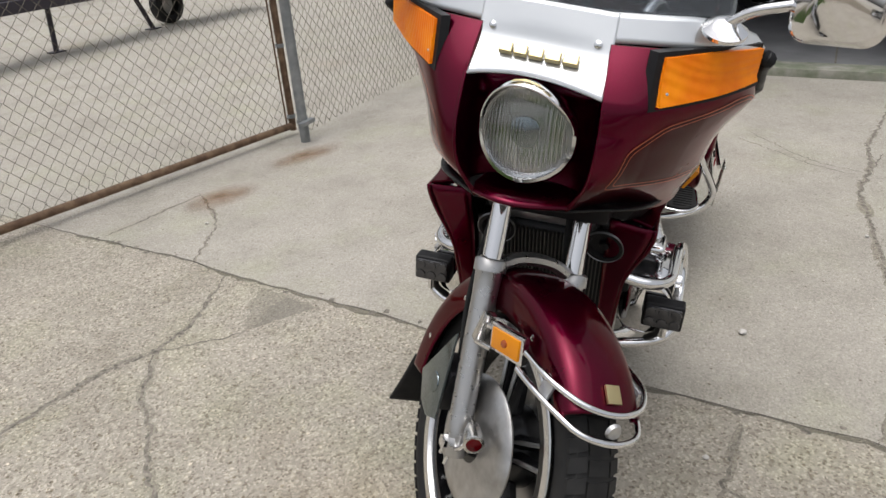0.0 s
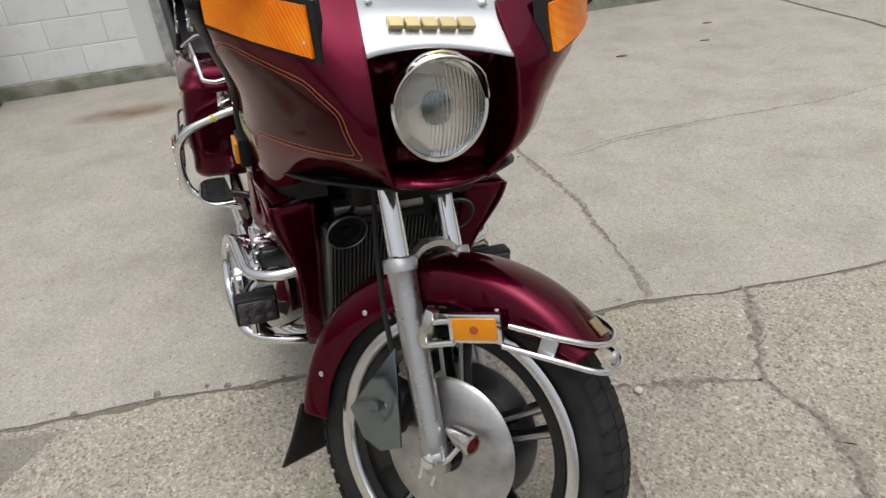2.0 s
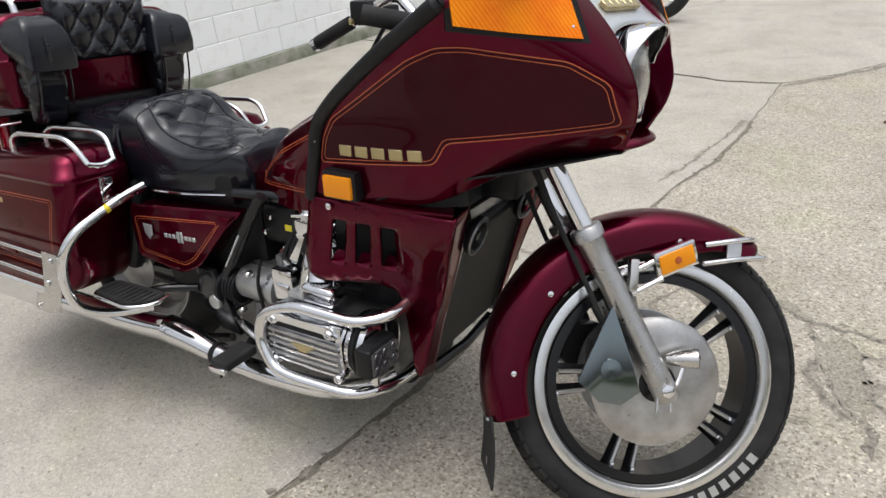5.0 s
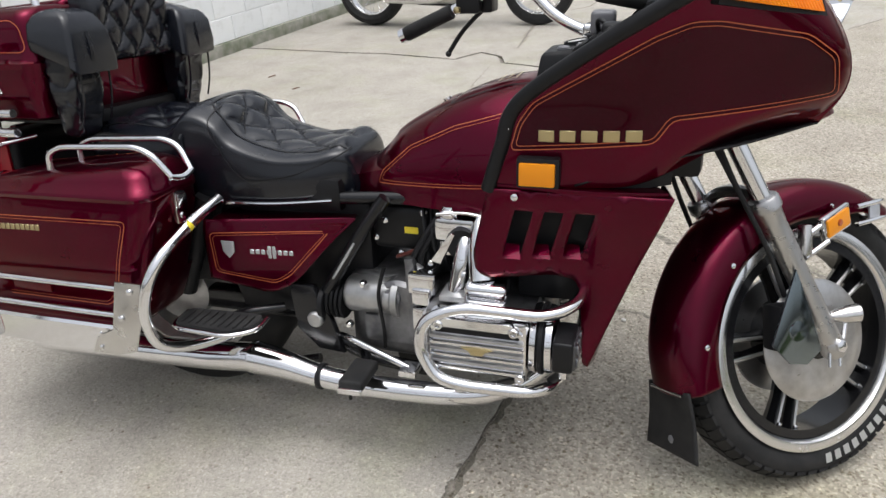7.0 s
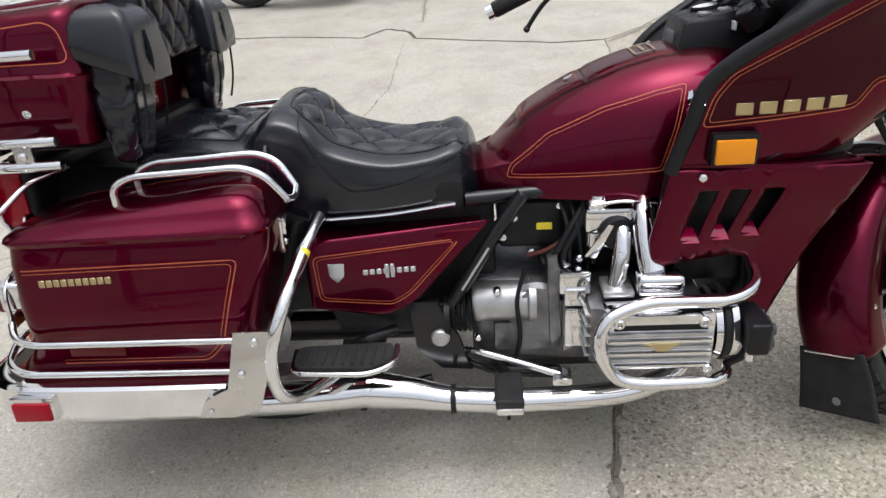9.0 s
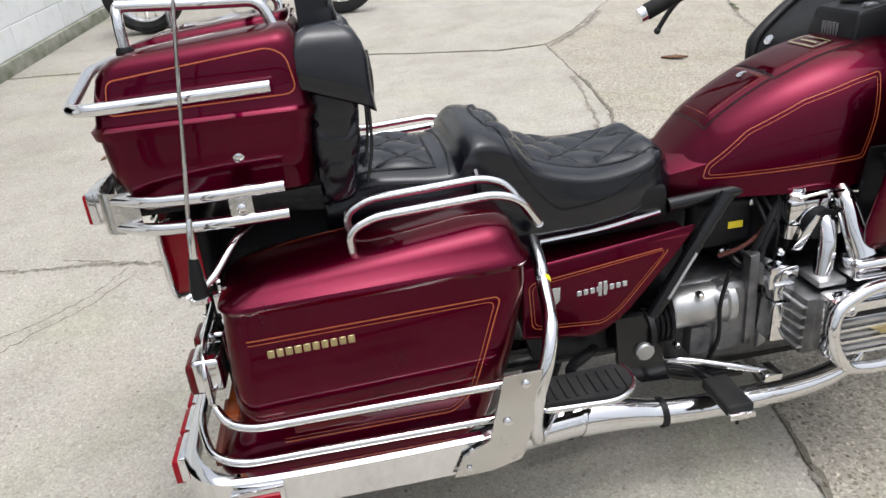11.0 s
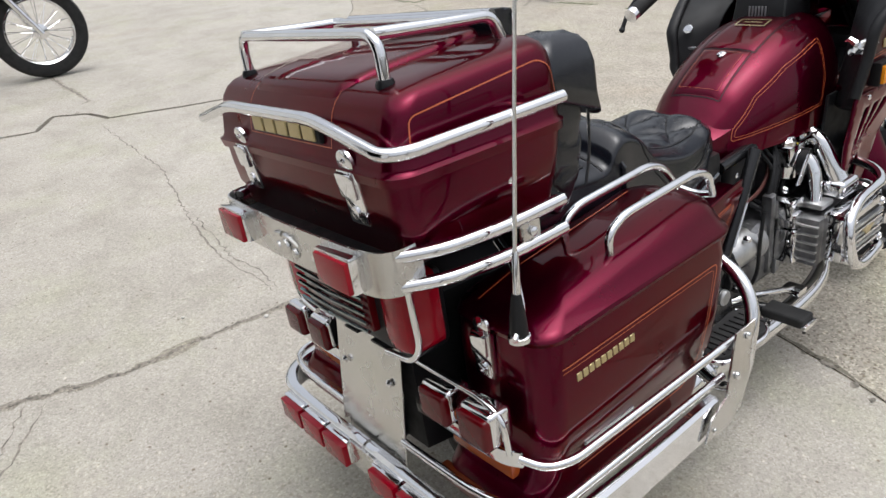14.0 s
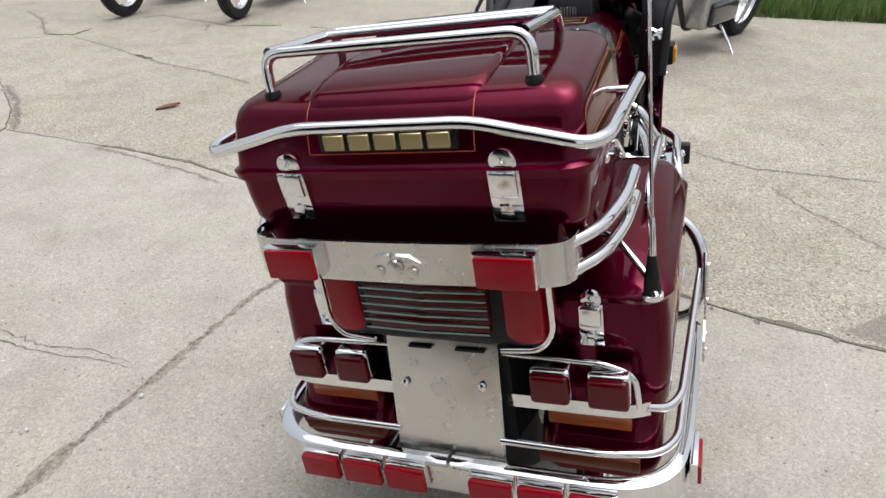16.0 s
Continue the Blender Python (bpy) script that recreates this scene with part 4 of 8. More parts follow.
# luggage rack
rk = tube([(-0.455, 0.215, 1.022), (-0.455, 0.215, 1.090), (-0.455, -0.215, 1.090), (-0.455, -0.215, 1.022)], 0.009, 0.045)
rack = part("luggage_rack", rk, CHROME, bike, "chrome luggage rack on the top box")
for s in (-1, 1):
    part("rack_rail", tube([(-0.455, s * 0.205, 1.090), (-0.33, s * 0.205, 1.082), (-0.240, s * 0.205, 1.078), (-0.225, s * 0.205, 1.036)], 0.009, 0.03), CHROME, rack)
    part("rack_foot", lathe([(0, 0.014), (0.006, 0.014), (0.012, 0.0115)], (-0.455, s * 0.215, 1.019), (0, 0, 1), 14), BLACK, rack, "black rubber foot")
    part("rack_foot", lathe([(0, 0.014), (0.006, 0.014), (0.012, 0.0115)], (-0.225, s * 0.205, 1.030), (0, 0, 1), 14), BLACK, rack)
for x in (-0.235, -0.27):
    part("rack_bar", tube([(x, -0.20, 1.079), (x, 0.20, 1.079)], 0.008), CHROME, rack)
# rail round the lid
mid = [(-0.238, -0.331, 0.963), (-0.505, -0.320, 0.957), (-0.534, -0.298, 0.956), (-0.538, -0.142, 0.992), (-0.538, 0.142, 0.992), (-0.534, 0.298, 0.956), (-0.505, 0.320, 0.957), (-0.238, 0.331, 0.963)]
rail = part("lid_guard_rail", tube(mid, 0.0098, 0.03), CHROME, bike, "chrome guard rail round the lid")
for s in (-1, 1):
    part("rail_stay", tube([(-0.30, s * 0.329, 0.962), (-0.30, s * 0.284, 0.962)], 0.006), CHROME, rail)
# bumper under the top box
pts = [(x, y) for x, y in ((-0.485, -0.270), (-0.525, -0.267), (-0.549, -0.238), (-0.556, -0.15), (-0.559, 0), (-0.556, 0.15), (-0.549, 0.238), (-0.525, 0.267), (-0.485, 0.270))]
line = smooth_line([(x, y, 0) for x, y in pts], 40)
bm = loft([[(p.x, p.y, z) for z in (0.747, 0.816)] + [(p.x + 0.004, p.y, z) for z in (0.816, 0.747)] for p in line])
tb = part("box_bumper", bm, STEEL, bike, "polished steel bumper with two red lamps")
for s in (-1, 1):
    part("lamp_case", box(-0.574, -0.551, s * 0.177 - 0.047, s * 0.177 + 0.047, 0.754, 0.811, 0.004), CHROME, tb)
    part("lamp_lens", box(-0.580, -0.566, s * 0.177 - 0.044, s * 0.177 + 0.044, 0.756, 0.806, 0.003), RED, tb, "red reflector lens")
    for z in (0.803, 0.757):
        part("bumper_rail", tube([(-0.520, s * 0.258, z), (-0.465, s * 0.296, z), (-0.36, s * 0.318, z + 0.002), (-0.245, s * 0.320, z + 0.004)], 0.0105, 0.04), CHROME, tb)
    part("rail_bracket", box(-0.335, -0.298, s * 0.316 - 0.006, s * 0.316 + 0.006, 0.752, 0.812, 0.003), STEEL, tb)
    screw((-0.316, s * 0.323, 0.781), (0, s, 0), tb, 0.008)
orn = lathe([(0, 0.014), (0.004, 0.012), (0.006, 0.0)], (-0.560, 0, 0.775), (-1, 0, 0), 14)
for s in (-1, 1):
    sweep(orn, [(-0.560, s * 0.005, 0.795), (-0.561, s * 0.026, 0.794), (-0.560, s * 0.044, 0.784)], 0.005, 6, radii=[0.005, 0.004, 0.001])
    lathe([(0, 0.010), (0.004, 0.008), (0.005, 0.0)], (-0.559, s * 0.028, 0.768), (-1, 0, 0), 10, bm=orn)
part("winged_ornament", orn, STEEL, tb, "chrome winged ornament")
part("box_mount", box(-0.45, -0.16, -0.18, 0.18, 0.755, 0.79, 0.01), BLACK, bike, "black carrier under the top box")
part("box_skirt", box(-0.545, -0.42, -0.235, 0.235, 0.760, 0.790, 0.01), BLACK, bike)

# backrest and pouches in front of the box
def quilted_pad(x_back, x_face, y0, y1, z0, z1, pitch, ny=64, nz=44):
    """A stuffed pad: flat back, puffed and diamond-stitched face, rounded rim."""
    bm = bmesh.new()
    face, back = [], []
    for j in range(nz + 1):
        row, flat = [], []
        for i in range(ny + 1):
            u, w = i / ny, j / nz
            y, z = y0 + (y1 - y0) * u, z0 + (z1 - z0) * w
            rim = min(u, 1 - u) * (y1 - y0), min(w, 1 - w) * (z1 - z0)
            round_ = math.sqrt(max(0.0, 1 - (1 - min(1, min(rim) / 0.026)) ** 2))
            seam = quilt(y, z * 0.8, pitch) * min(1, min(rim) / 0.02)
            row.append(bm.verts.new((x_back + (x_face - x_back) * (0.35 + 0.65 * round_) + 0.008 - 0.020 * seam, y, z)))
            flat.append(bm.verts.new((x_back, y, z)))
        face.append(row)
        back.append(flat)
    for j in range(nz):
        for i in range(ny):
            bm.faces.new((face[j][i], face[j][i + 1], face[j + 1][i + 1], face[j + 1][i]))
            bm.faces.new((back[j][i], back[j + 1][i], back[j + 1][i + 1], back[j][i + 1]))
    for i in range(ny):
        for j in (0, nz):
            bm.faces.new((face[j][i], face[j][i + 1], back[j][i + 1], back[j][i]))
    for j in range(nz):
        for i in (0, ny):
            bm.faces.new((face[j][i], face[j + 1][i], back[j + 1][i], back[j][i]))
    return bm


def soft_pouch(y0, y1, seed):
    """A slack vinyl bag: bulged, stitched in diamonds below, creased and narrower at the foot."""
    rings = []
    for k in range(49):
        h = k / 48
        z = 0.735 + 0.25 * h
        end = math.sqrt(max(0.0, 1 - (1 - min(1.0, h / 0.10)) ** 2))
        belly = 0.008 * math.sin(math.pi * min(1, h * 1.1)) - 0.020 * (1 - end)
        foot = 0.026 * (1 - h) ** 1.4
        ring = []
        for x, y in rrect(-0.190, -0.108 - foot, y0 + foot * 0.6, y1 - foot * 0.6, 0.020, 14):
            out = V(x + 0.149, y - (y0 + y1) / 2, 0).normalized()
            side = y if abs(out.x) > 0.7 else x
            seam = quilt(side, z * 0.8, 0.075) if h < 0.62 else 0.0
            crease = noise.noise(V(x * 26 + seed * 3, y * 26, z * 11)) * 0.004 + noise.noise(V(x * 60, y * 60 + seed, z * 24)) * 0.002
            p = V(x, y, z) + out * (belly + crease - 0.011 * seam)
            ring.append(p)
        rings.append(ring)
    return loft(rings)


def soft_flap(y0, y1, seed):
    """The pouch's lid: rounded over the top and drooping in front."""
    rings = []
    for z, d in ((0.940, 0.002), (0.930, 0.010), (0.933, 0.018), (0.962, 0.018), (0.996, 0.014), (1.016, 0.006), (1.027, -0.004), (1.033, -0.016), (1.036, -0.036)):
        ring = []
        for x, y in rrect(-0.192 - d, -0.099 + d, y0 - d, y1 + d, 0.018, 10):
            hem = 1.0 if z < 0.98 else 0.3
            droop = -0.030 * max(0.0, (x + 0.15) / 0.06) * hem - 0.012 * hem * math.sin(math.pi * (y - y0) / (y1 - y0))
            fold = 0.013 * noise.noise(V(x * 17 + seed, y * 17, z * 9)) + 0.007 * noise.noise(V(x * 48, y * 48 + seed, z * 30))
            puff = 1 + 0.10 * noise.noise(V(x * 12, y * 12 + seed * 2, z * 14))
            ring.append((-0.145 + (x + 0.145) * puff, (y0 + y1) / 2 + (y - (y0 + y1) / 2) * puff, z + droop + fold))
        rings.append(ring)
    return loft(rings)


part("backrest", quilted_pad(-0.188, -0.128, -0.148, 0.148, 0.902, 1.078, 0.082), VINYL, bike, "black quilted backrest pad")
for s in (-1, 1):
    y0, y1 = sorted((s * 0.150, s * 0.262))
    pch = part("pouch", soft_pouch(y0, y1, s), VINYL, bike, "black vinyl pouch hung on the top box", angle=70)
    part("pouch_flap", soft_flap(y0, y1, s), VINYL, pch, "sagging black flap", angle=70)
    for y in (y0 + 0.010, y1 - 0.010):
        part("pouch_welt", sweep(bmesh.new(), smooth_line([(-0.112, y, 0.775), (-0.098, y, 0.83), (-0.094, y, 0.90), (-0.096, y, 0.965)], 14), 0.0028, 6), VINYL, pch)
    part("pouch_strap", sweep(bmesh.new(), smooth_line([(-0.088, (y0 + y1) / 2 - 0.012, 0.985), (-0.084, (y0 + y1) / 2 - 0.010, 0.94), (-0.088, (y0 + y1) / 2 - 0.011, 0.895)], 10), 0.006, 6), VINYL, pch)

after_box = set(bike.children_recursive)
# tail: lamps, number plate carrier, rear rails
part("inner_fender", loft([[(x, y, z) for y, z in ((-w, 0.36), (-w, zt - 0.05), (-w * 0.7, zt), (w * 0.7, zt), (w, zt - 0.05), (w, 0.36))] for x, w, zt in ((-0.44, 0.12, 0.70), (-0.30, 0.15, 0.71), (0.0, 0.16, 0.68), (0.15, 0.13, 0.60))]), BLACK, bike, "black inner rear fender")
tail = part("tail_lamp_housing", box(-0.485, -0.40, -0.205, 0.205, 0.598, 0.742, 0.02, 3), BLACK, bike, "black tail lamp housing")
part("tail_centre_lens", box(-0.499, -0.47, -0.125, 0.125, 0.632, 0.745, 0.006), DARKRED, tail, "dark red centre lens")
for i in range(7):
    z = 0.640 + i * 0.0155
    bm = tube([(-0.508, -0.128, z), (-0.512, -0.012, z), (-0.509, 0, z - 0.003), (-0.512, 0.012, z), (-0.508, 0.128, z)], 0.0036, 0.006, 6)
    part("grille_bar", bm, DARKCHROME, tail, "dark chrome grille bar over the lens")
for s in (-1, 1):
    y0, y1 = sorted((s * 0.132, s * 0.212))
    bm = loft([[(-0.47 + d, y, z) for y, z in rrect(y0 + k, y1 - k, 0.606 + k, 0.742 - k, 0.022, 5)] for d, k in ((0.05, 0.0), (-0.005, 0.0), (-0.018, 0.008), (-0.022, 0.02))])
    part("tail_lens", bm, RED, tail, "red tail lamp lens")
    part("lens_trim", tube([(-0.48, s * 0.218, 0.745), (-0.478, s * 0.220, 0.630), (-0.480, s * 0.195, 0.597), (-0.486, s * 0.125, 0.595)], 0.006, 0.03), CHROME, tail, "chrome trim round the lens")
for ob in (tail, *tail.children):
    narrow = 0.87 if ob.name.startswith(("grille", "tail_centre")) else 0.94
    for v in ob.data.vertices:
        v.co.y = v.co.y * narrow - 0.008
pl = plate([(-0.107, -0.130), (0.107, -0.130), (0.107, 0.130), (-0.107, 0.130)], 0.003, "x", 0.0, 0.001)
bmesh.ops.transform(pl, matrix=Matrix.Translation((-0.470, 0, 0.452)) @ Matrix.Rotation(radians(8.5), 4, "Y"), verts=pl.verts[:])
npl = part("plate_carrier", pl, STEEL, bike, "bare steel plate with four bolts and no writing")
for y, z in ((-0.074, 0.497), (0.077, 0.490), (-0.09, 0.328), (0.09, 0.328)):
    screw((-0.4735 - (0.452 - z) * 0.15, y, z), (-1, 0, 0.1), npl, 0.008 if z > 0.4 else 0.004)
for y0, y1 in ((-0.085, -0.03), (0.015, 0.06)):
    part("plate_slot", box(-0.462, -0.452, y0, y1, 0.566, 0.571, 0.001, 1), BLACK, npl)
part("plate_stay", box(-0.45, -0.40, -0.05, 0.05, 0.35, 0.60, 0.005), BLACK, bike, "black plate stay")
for s in (-1, 1):
    # lamp bar behind each bag
    b0 = [(-0.440, s * 0.108, 0.452), (-0.440, s * 0.27, 0.452), (-0.437, s * 0.325, 0.452), (-0.425, s * 0.358, 0.454)]
    line = smooth_line(b0, 20)
    bm = loft([[(p.x, p.y, p.z + z) for z in (-0.014, 0.014)] + [(p.x + 0.004, p.y, p.z + z) for z in (0.014, -0.014)] for p in line])
    bar = part("lamp_bar", bm, CHROME, bike, "chrome lamp bar across the bag's back")
    part("lamp_hoop", tube([(-0.436, s * 0.105, 0.552), (-0.434, s * 0.29, 0.546), (-0.432, s * 0.335, 0.525), (-0.432, s * 0.340, 0.46)], 0.0055, 0.03), CHROME, bar)
    for y in (0.185, 0.285):
        part("lamp_case", box(-0.455, -0.405, s * (y + 0.008) - 0.036, s * (y + 0.008) + 0.036, 0.472, 0.536, 0.010, 3), CHROME, bar, "chrome lamp case")
        part("lamp_lens", box(-0.466, -0.425, s * (y + 0.008) - 0.0345, s * (y + 0.008) + 0.0345, 0.470, 0.530, 0.010, 3), DARKRED, bar, "dark red square lens")
    part("rear_reflector", box(-0.420, -0.395, s * 0.25 - 0.075, s * 0.25 + 0.075, 0.392, 0.420, 0.004), BURNT, bar, "orange reflector")
    part("rear_reflector", box(-0.452, -0.43, s * 0.25 - 0.09, s * 0.25 + 0.09, 0.326, 0.352, 0.004), RUST_, bar, "dull orange reflector low on the bag")
    # side rails round the bag
    up = tube([(-0.425, s * 0.352, 0.456), (-0.403, s * 0.384, 0.440), (-0.36, s * 0.404, 0.437), (0.08, s * 0.418, 0.445)], 0.0075, 0.03)
    part("bag_rail", up, CHROME, bar, "chrome rail along the bag")
    lo = tube([(-0.478, s * 0.10, 0.388), (-0.474, s * 0.29, 0.384), (-0.445, s * 0.372, 0.374), (-0.395, s * 0.400, 0.368), (0.055, s * 0.410, 0.372)], 0.0075, 0.05)
    part("bag_rail", lo, CHROME, bar)
    # bottom bumper band, wrapped round the corner
    c = [(-0.512, s * 0.004, 0.314), (-0.512, s * 0.26, 0.314), (-0.500, s * 0.345, 0.314), (-0.455, s * 0.402, 0.314), (-0.38, s * 0.421, 0.314), (-0.20, s * 0.426, 0.314), (0.02, s * 0.424, 0.314)]
    line = smooth_line(c, 50)
    bm = loft([[(p.x, p.y, p.z - 0.034), (p.x, p.y, p.z + 0.028), (p.x * 0.985, p.y * 0.985, p.z + 0.034), (p.x * 0.96, p.y * 0.955, p.z + 0.034), (p.x * 0.955, p.y * 0.95, p.z + 0.028), (p.x * 0.985, p.y * 0.985, p.z + 0.026), (p.x * 0.985, p.y * 0.985, p.z - 0.038)] for p in line])
    bump_ = part("bag_bumper", bm, CHROME, bike, "chrome bumper band round the saddlebag")
    for i in range(3):
        y = s * (0.085 + i * 0.092)
        part("lamp_case", box(-0.525, -0.507, y - 0.042, y + 0.042, 0.284, 0.336, 0.004), CHROME, bump_)
        part("lamp_lens", box(-0.536, -0.517, y - 0.0405, y + 0.0405, 0.282, 0.330, 0.003), RED, bump_, "red rectangular lens")
    part("lamp_case", box(-0.418, -0.330, s * 0.428 - 0.007, s * 0.428 + 0.007, 0.282, 0.334, 0.003), CHROME, bump_)
    part("lamp_lens", box(-0.413, -0.337, s * 0.435 - 0.006, s * 0.435 + 0.006, 0.284, 0.324, 0.003), RED, bump_, "red side lens")
    # bracket plate and the tube guard in front of the bag
    gp = plate([(0.060, 0.470), (0.128, 0.470), (0.112, 0.37), (0.085, 0.295), (0.03, 0.280), (-0.04, 0.280), (-0.02, 0.322), (0.030, 0.345)], s * 0.004, "y", s * 0.430, 0.001)
    part("guard_bracket", gp, STEEL, bump_, "polished bracket plate")
    for x, z in ((0.098, 0.450), (0.062, 0.380), (-0.005, 0.334), (-0.012, 0.297)):
        screw((x, s * 0.435, z), (0, s, 0), bump_, 0.008 if z > 0.35 else 0.005)
    nip = 1.0 if s < 0 else 0.84  # bent inwards on the left
    gd = sweep(bmesh.new(), smooth_line([(0.190, s * 0.19, 0.605), (0.182, s * 0.26 * nip, 0.585), (0.172, s * 0.320 * nip, 0.560), (0.160, s * 0.385 * nip, 0.525), (0.142, s * 0.418 * nip, 0.475), (0.122, s * 0.424 * (nip + 1) / 2, 0.415), (0.116, s * 0.418, 0.355), (0.125, s * 0.395, 0.300), (0.155, s * 0.33, 0.268), (0.21, s * 0.24, 0.262)], 60), 0.0135, 14)
    gob = part("bag_guard", gd, CHROME, bike, "chrome tube guard in front of the bag")
    part("guard_band", sweep(bmesh.new(), [(0.1768, s * 0.296 * nip, 0.571), (0.1745, s * 0.307 * nip, 0.566)], 0.0135, 14), YELLOW, gob, "yellow tape band")
# centre piece of the bottom bumper
part("bumper_joint", box(-0.519, -0.506, -0.045, 0.045, 0.281, 0.342, 0.003), STEEL, bike, "steel joint plate")
# aerial
ant = part("aerial_base", lathe([(0, 0.014), (0.01, 0.014), (0.03, 0.012), (0.06, 0.008), (0.064, 0.007)], (-0.402, -0.362, 0.672), (0.06, 0, 1), 16), BLACK, bike, "black aerial base")
part("aerial_collar", lathe([(0, 0.0065), (0.06, 0.005), (0.065, 0.003)], (-0.397, -0.362, 0.735), (0.10, 0, 1), 12), CHROME, ant)
part("whip", sweep(bmesh.new(), [(-0.392, -0.362, 0.795), (-0.36, -0.360, 1.0), (-0.31, -0.358, 1.3), (-0.26, -0.356, 1.6)], 0.0028, 6, radii=[0.0034, 0.003, 0.0026, 0.0015]), STEEL, ant, "steel aerial whip")
part("aerial_arm", tube([(-0.30, -0.22, 0.745), (-0.34, -0.30, 0.735), (-0.38, -0.352, 0.690), (-0.42, -0.37, 0.672)], 0.006, 0.02), CHROME, ant)
part("aerial_foot", lathe([(-0.006, 0.017), (0.002, 0.017), (0.004, 0.013)], (-0.402, -0.362, 0.668), (0, 0, 1), 16), CHROME, ant)

# the boxes and their rails hang with a slight twist to the left on the frame, and the top box rides a little high
tilt = Matrix.Translation((0.005, -0.353, 0.610)) @ Matrix.Rotation(radians(-2.45), 4, "X") @ Matrix.Translation((0, 0.35, -0.6))
for ob in bike.children_recursive:
    if ob not in before_bags:
        lift = V(0, 0, 0.012 if ob in after_box and ob not in before_box else 0.0)
        for v in ob.data.vertices:
            v.co = tilt @ v.co + lift

# rear wheel
rear_prof = [(-0.045, 0.205), (-0.060, 0.225), (-0.066, 0.255), (-0.058, 0.290), (-0.035, 0.309), (0, 0.314), (0.035, 0.309), (0.058, 0.290), (0.066, 0.255), (0.060, 0.225), (0.045, 0.205)]
rw = part("rear_tyre", lathe(rear_prof, (-0.015, -0.060, 0.3105), (0, 1, 0), 60, close=True), RUBBER, bike, "black rear tyre")
part("rear_rim", lathe([(-0.05, 0.212), (-0.05, 0.205), (-0.03, 0.18), (0.03, 0.18), (0.05, 0.205), (0.05, 0.212)], (-0.015, -0.060, 0.3105), (0, 1, 0), 48, close=True), ALU, rw)
part("rear_hub", lathe([(-0.09, 0.03), (-0.08, 0.09), (0.08, 0.09), (0.09, 0.03)], (-0.015, -0.060, 0.3105), (0, 1, 0), 32), ALU, rw)

before_engine = set(bike.children_recursive)
# engine
FOG = material("smoked_lamp_lens", (0.055, 0.055, 0.06), 0.15, 0.3, 0.5)
eng = part("crankcase", box(0.50, 0.99, -0.15, 0.15, 0.20, 0.42, 0.025, 3), CAST, bike, "cast aluminium flat-four crankcase")
part("sump", box(0.60, 1.0, -0.11, 0.11, 0.155, 0.21, 0.02), BLACK, eng)
for s in (-1, 1):
    def bx(name, x0, x1, y0, y1, z0, z1, mat, par=eng, bev=0.006, label=""):
        a, b = sorted((s * y0, s * y1))
        return part(name, box(x0, x1, a, b, z0, z1, bev), mat, par, label)

    cyl = bx("cylinder_block", 0.745, 0.985, 0.14, 0.285, 0.285, 0.420, CAST, bike, 0.012, "aluminium cylinder block")
    for i in range(5):
        bx("cooling_fin", 0.738, 0.992, 0.17, 0.283, 0.302 + i * 0.024, 0.307 + i * 0.024, ALU, cyl, 0.001)
    vc = bx("valve_cover", 0.768, 0.985, 0.278, 0.338, 0.300, 0.436, CHROME, bike, 0.014, "ribbed chrome valve cover")
    for i in range(6):
        bm = box(0.775, 0.978, *sorted((s * 0.334, s * 0.349)), 0.314 + i * 0.0145, 0.322 + i * 0.0145, 0.003, 2)
        part("cover_rib", bm, ALU if i % 2 else CHROME, vc)
    bm = plate([(p.x, p.z) for p in outline([(0.775, 0, 0.410), (0.800, 0, 0.435), (0.955, 0, 0.435), (0.980, 0, 0.410), (0.965, 0, 0.408), (0.935, 0, 0.420), (0.82, 0, 0.420), (0.79, 0, 0.408)], 0.01)], s * 0.018, "y", s * 0.330, 0.003)
    part("cover_bridge", bm, CHROME, vc)
    for x, z in ((0.795, 0.418), (0.958, 0.418), (0.785, 0.310), (0.972, 0.310)):
        part("cover_bolt", lathe([(0, 0.012), (0.010, 0.012), (0.014, 0.009), (0.014, 0.006), (0.010, 0.005)], (x, s * 0.338, z), (0, s, 0), 16), CHROME, vc)
    bm = plate([(0.845, 0.372), (0.862, 0.366), (0.868, 0.356), (0.892, 0.356), (0.898, 0.366), (0.915, 0.372), (0.888, 0.374), (0.872, 0.374)], s * 0.003, "y", s * 0.349, 0.0006)
    part("winged_badge", bm, GOLD, vc, "gold winged badge")
    # round cap at the front of the head
    cap = part("head_cap", lathe([(0, 0.075), (0.012, 0.078), (0.016, 0.070), (0.028, 0.070), (0.032, 0.076), (0.045, 0.074), (0.050, 0.06), (0.052, 0)], (0.988, s * 0.262, 0.368), (1, 0, 0), 36), CHROME, bike, "round chrome end cap")
    part("cap_gasket", lathe([(0.014, 0.0715), (0.018, 0.079), (0.026, 0.079), (0.030, 0.0715)], (0.988, s * 0.262, 0.368), (1, 0, 0), 36, close=True), BLACK, cap)
    part("cover_recess", box(0.786, 0.969, *sorted((s * 0.334, s * 0.3395)), 0.396, 0.410, 0.002, 1), BLACK, vc)
    part("throttle_link", tube([(0.755, s * 0.205, 0.612), (0.82, s * 0.210, 0.622), (0.885, s * 0.205, 0.610)], 0.0035, 0.02, 6), CHROME, bike, "thin chrome throttle link")
    for x, z in ((0.735, 0.49), (0.728, 0.315), (0.715, 0.275), (0.560, 0.415), (0.515, 0.30)):
        part("case_bolt", lathe([(0, 0.009), (0.012, 0.009), (0.016, 0.006)], (x, s * 0.185, z), (0, s, 0), 8), CHROME, eng)
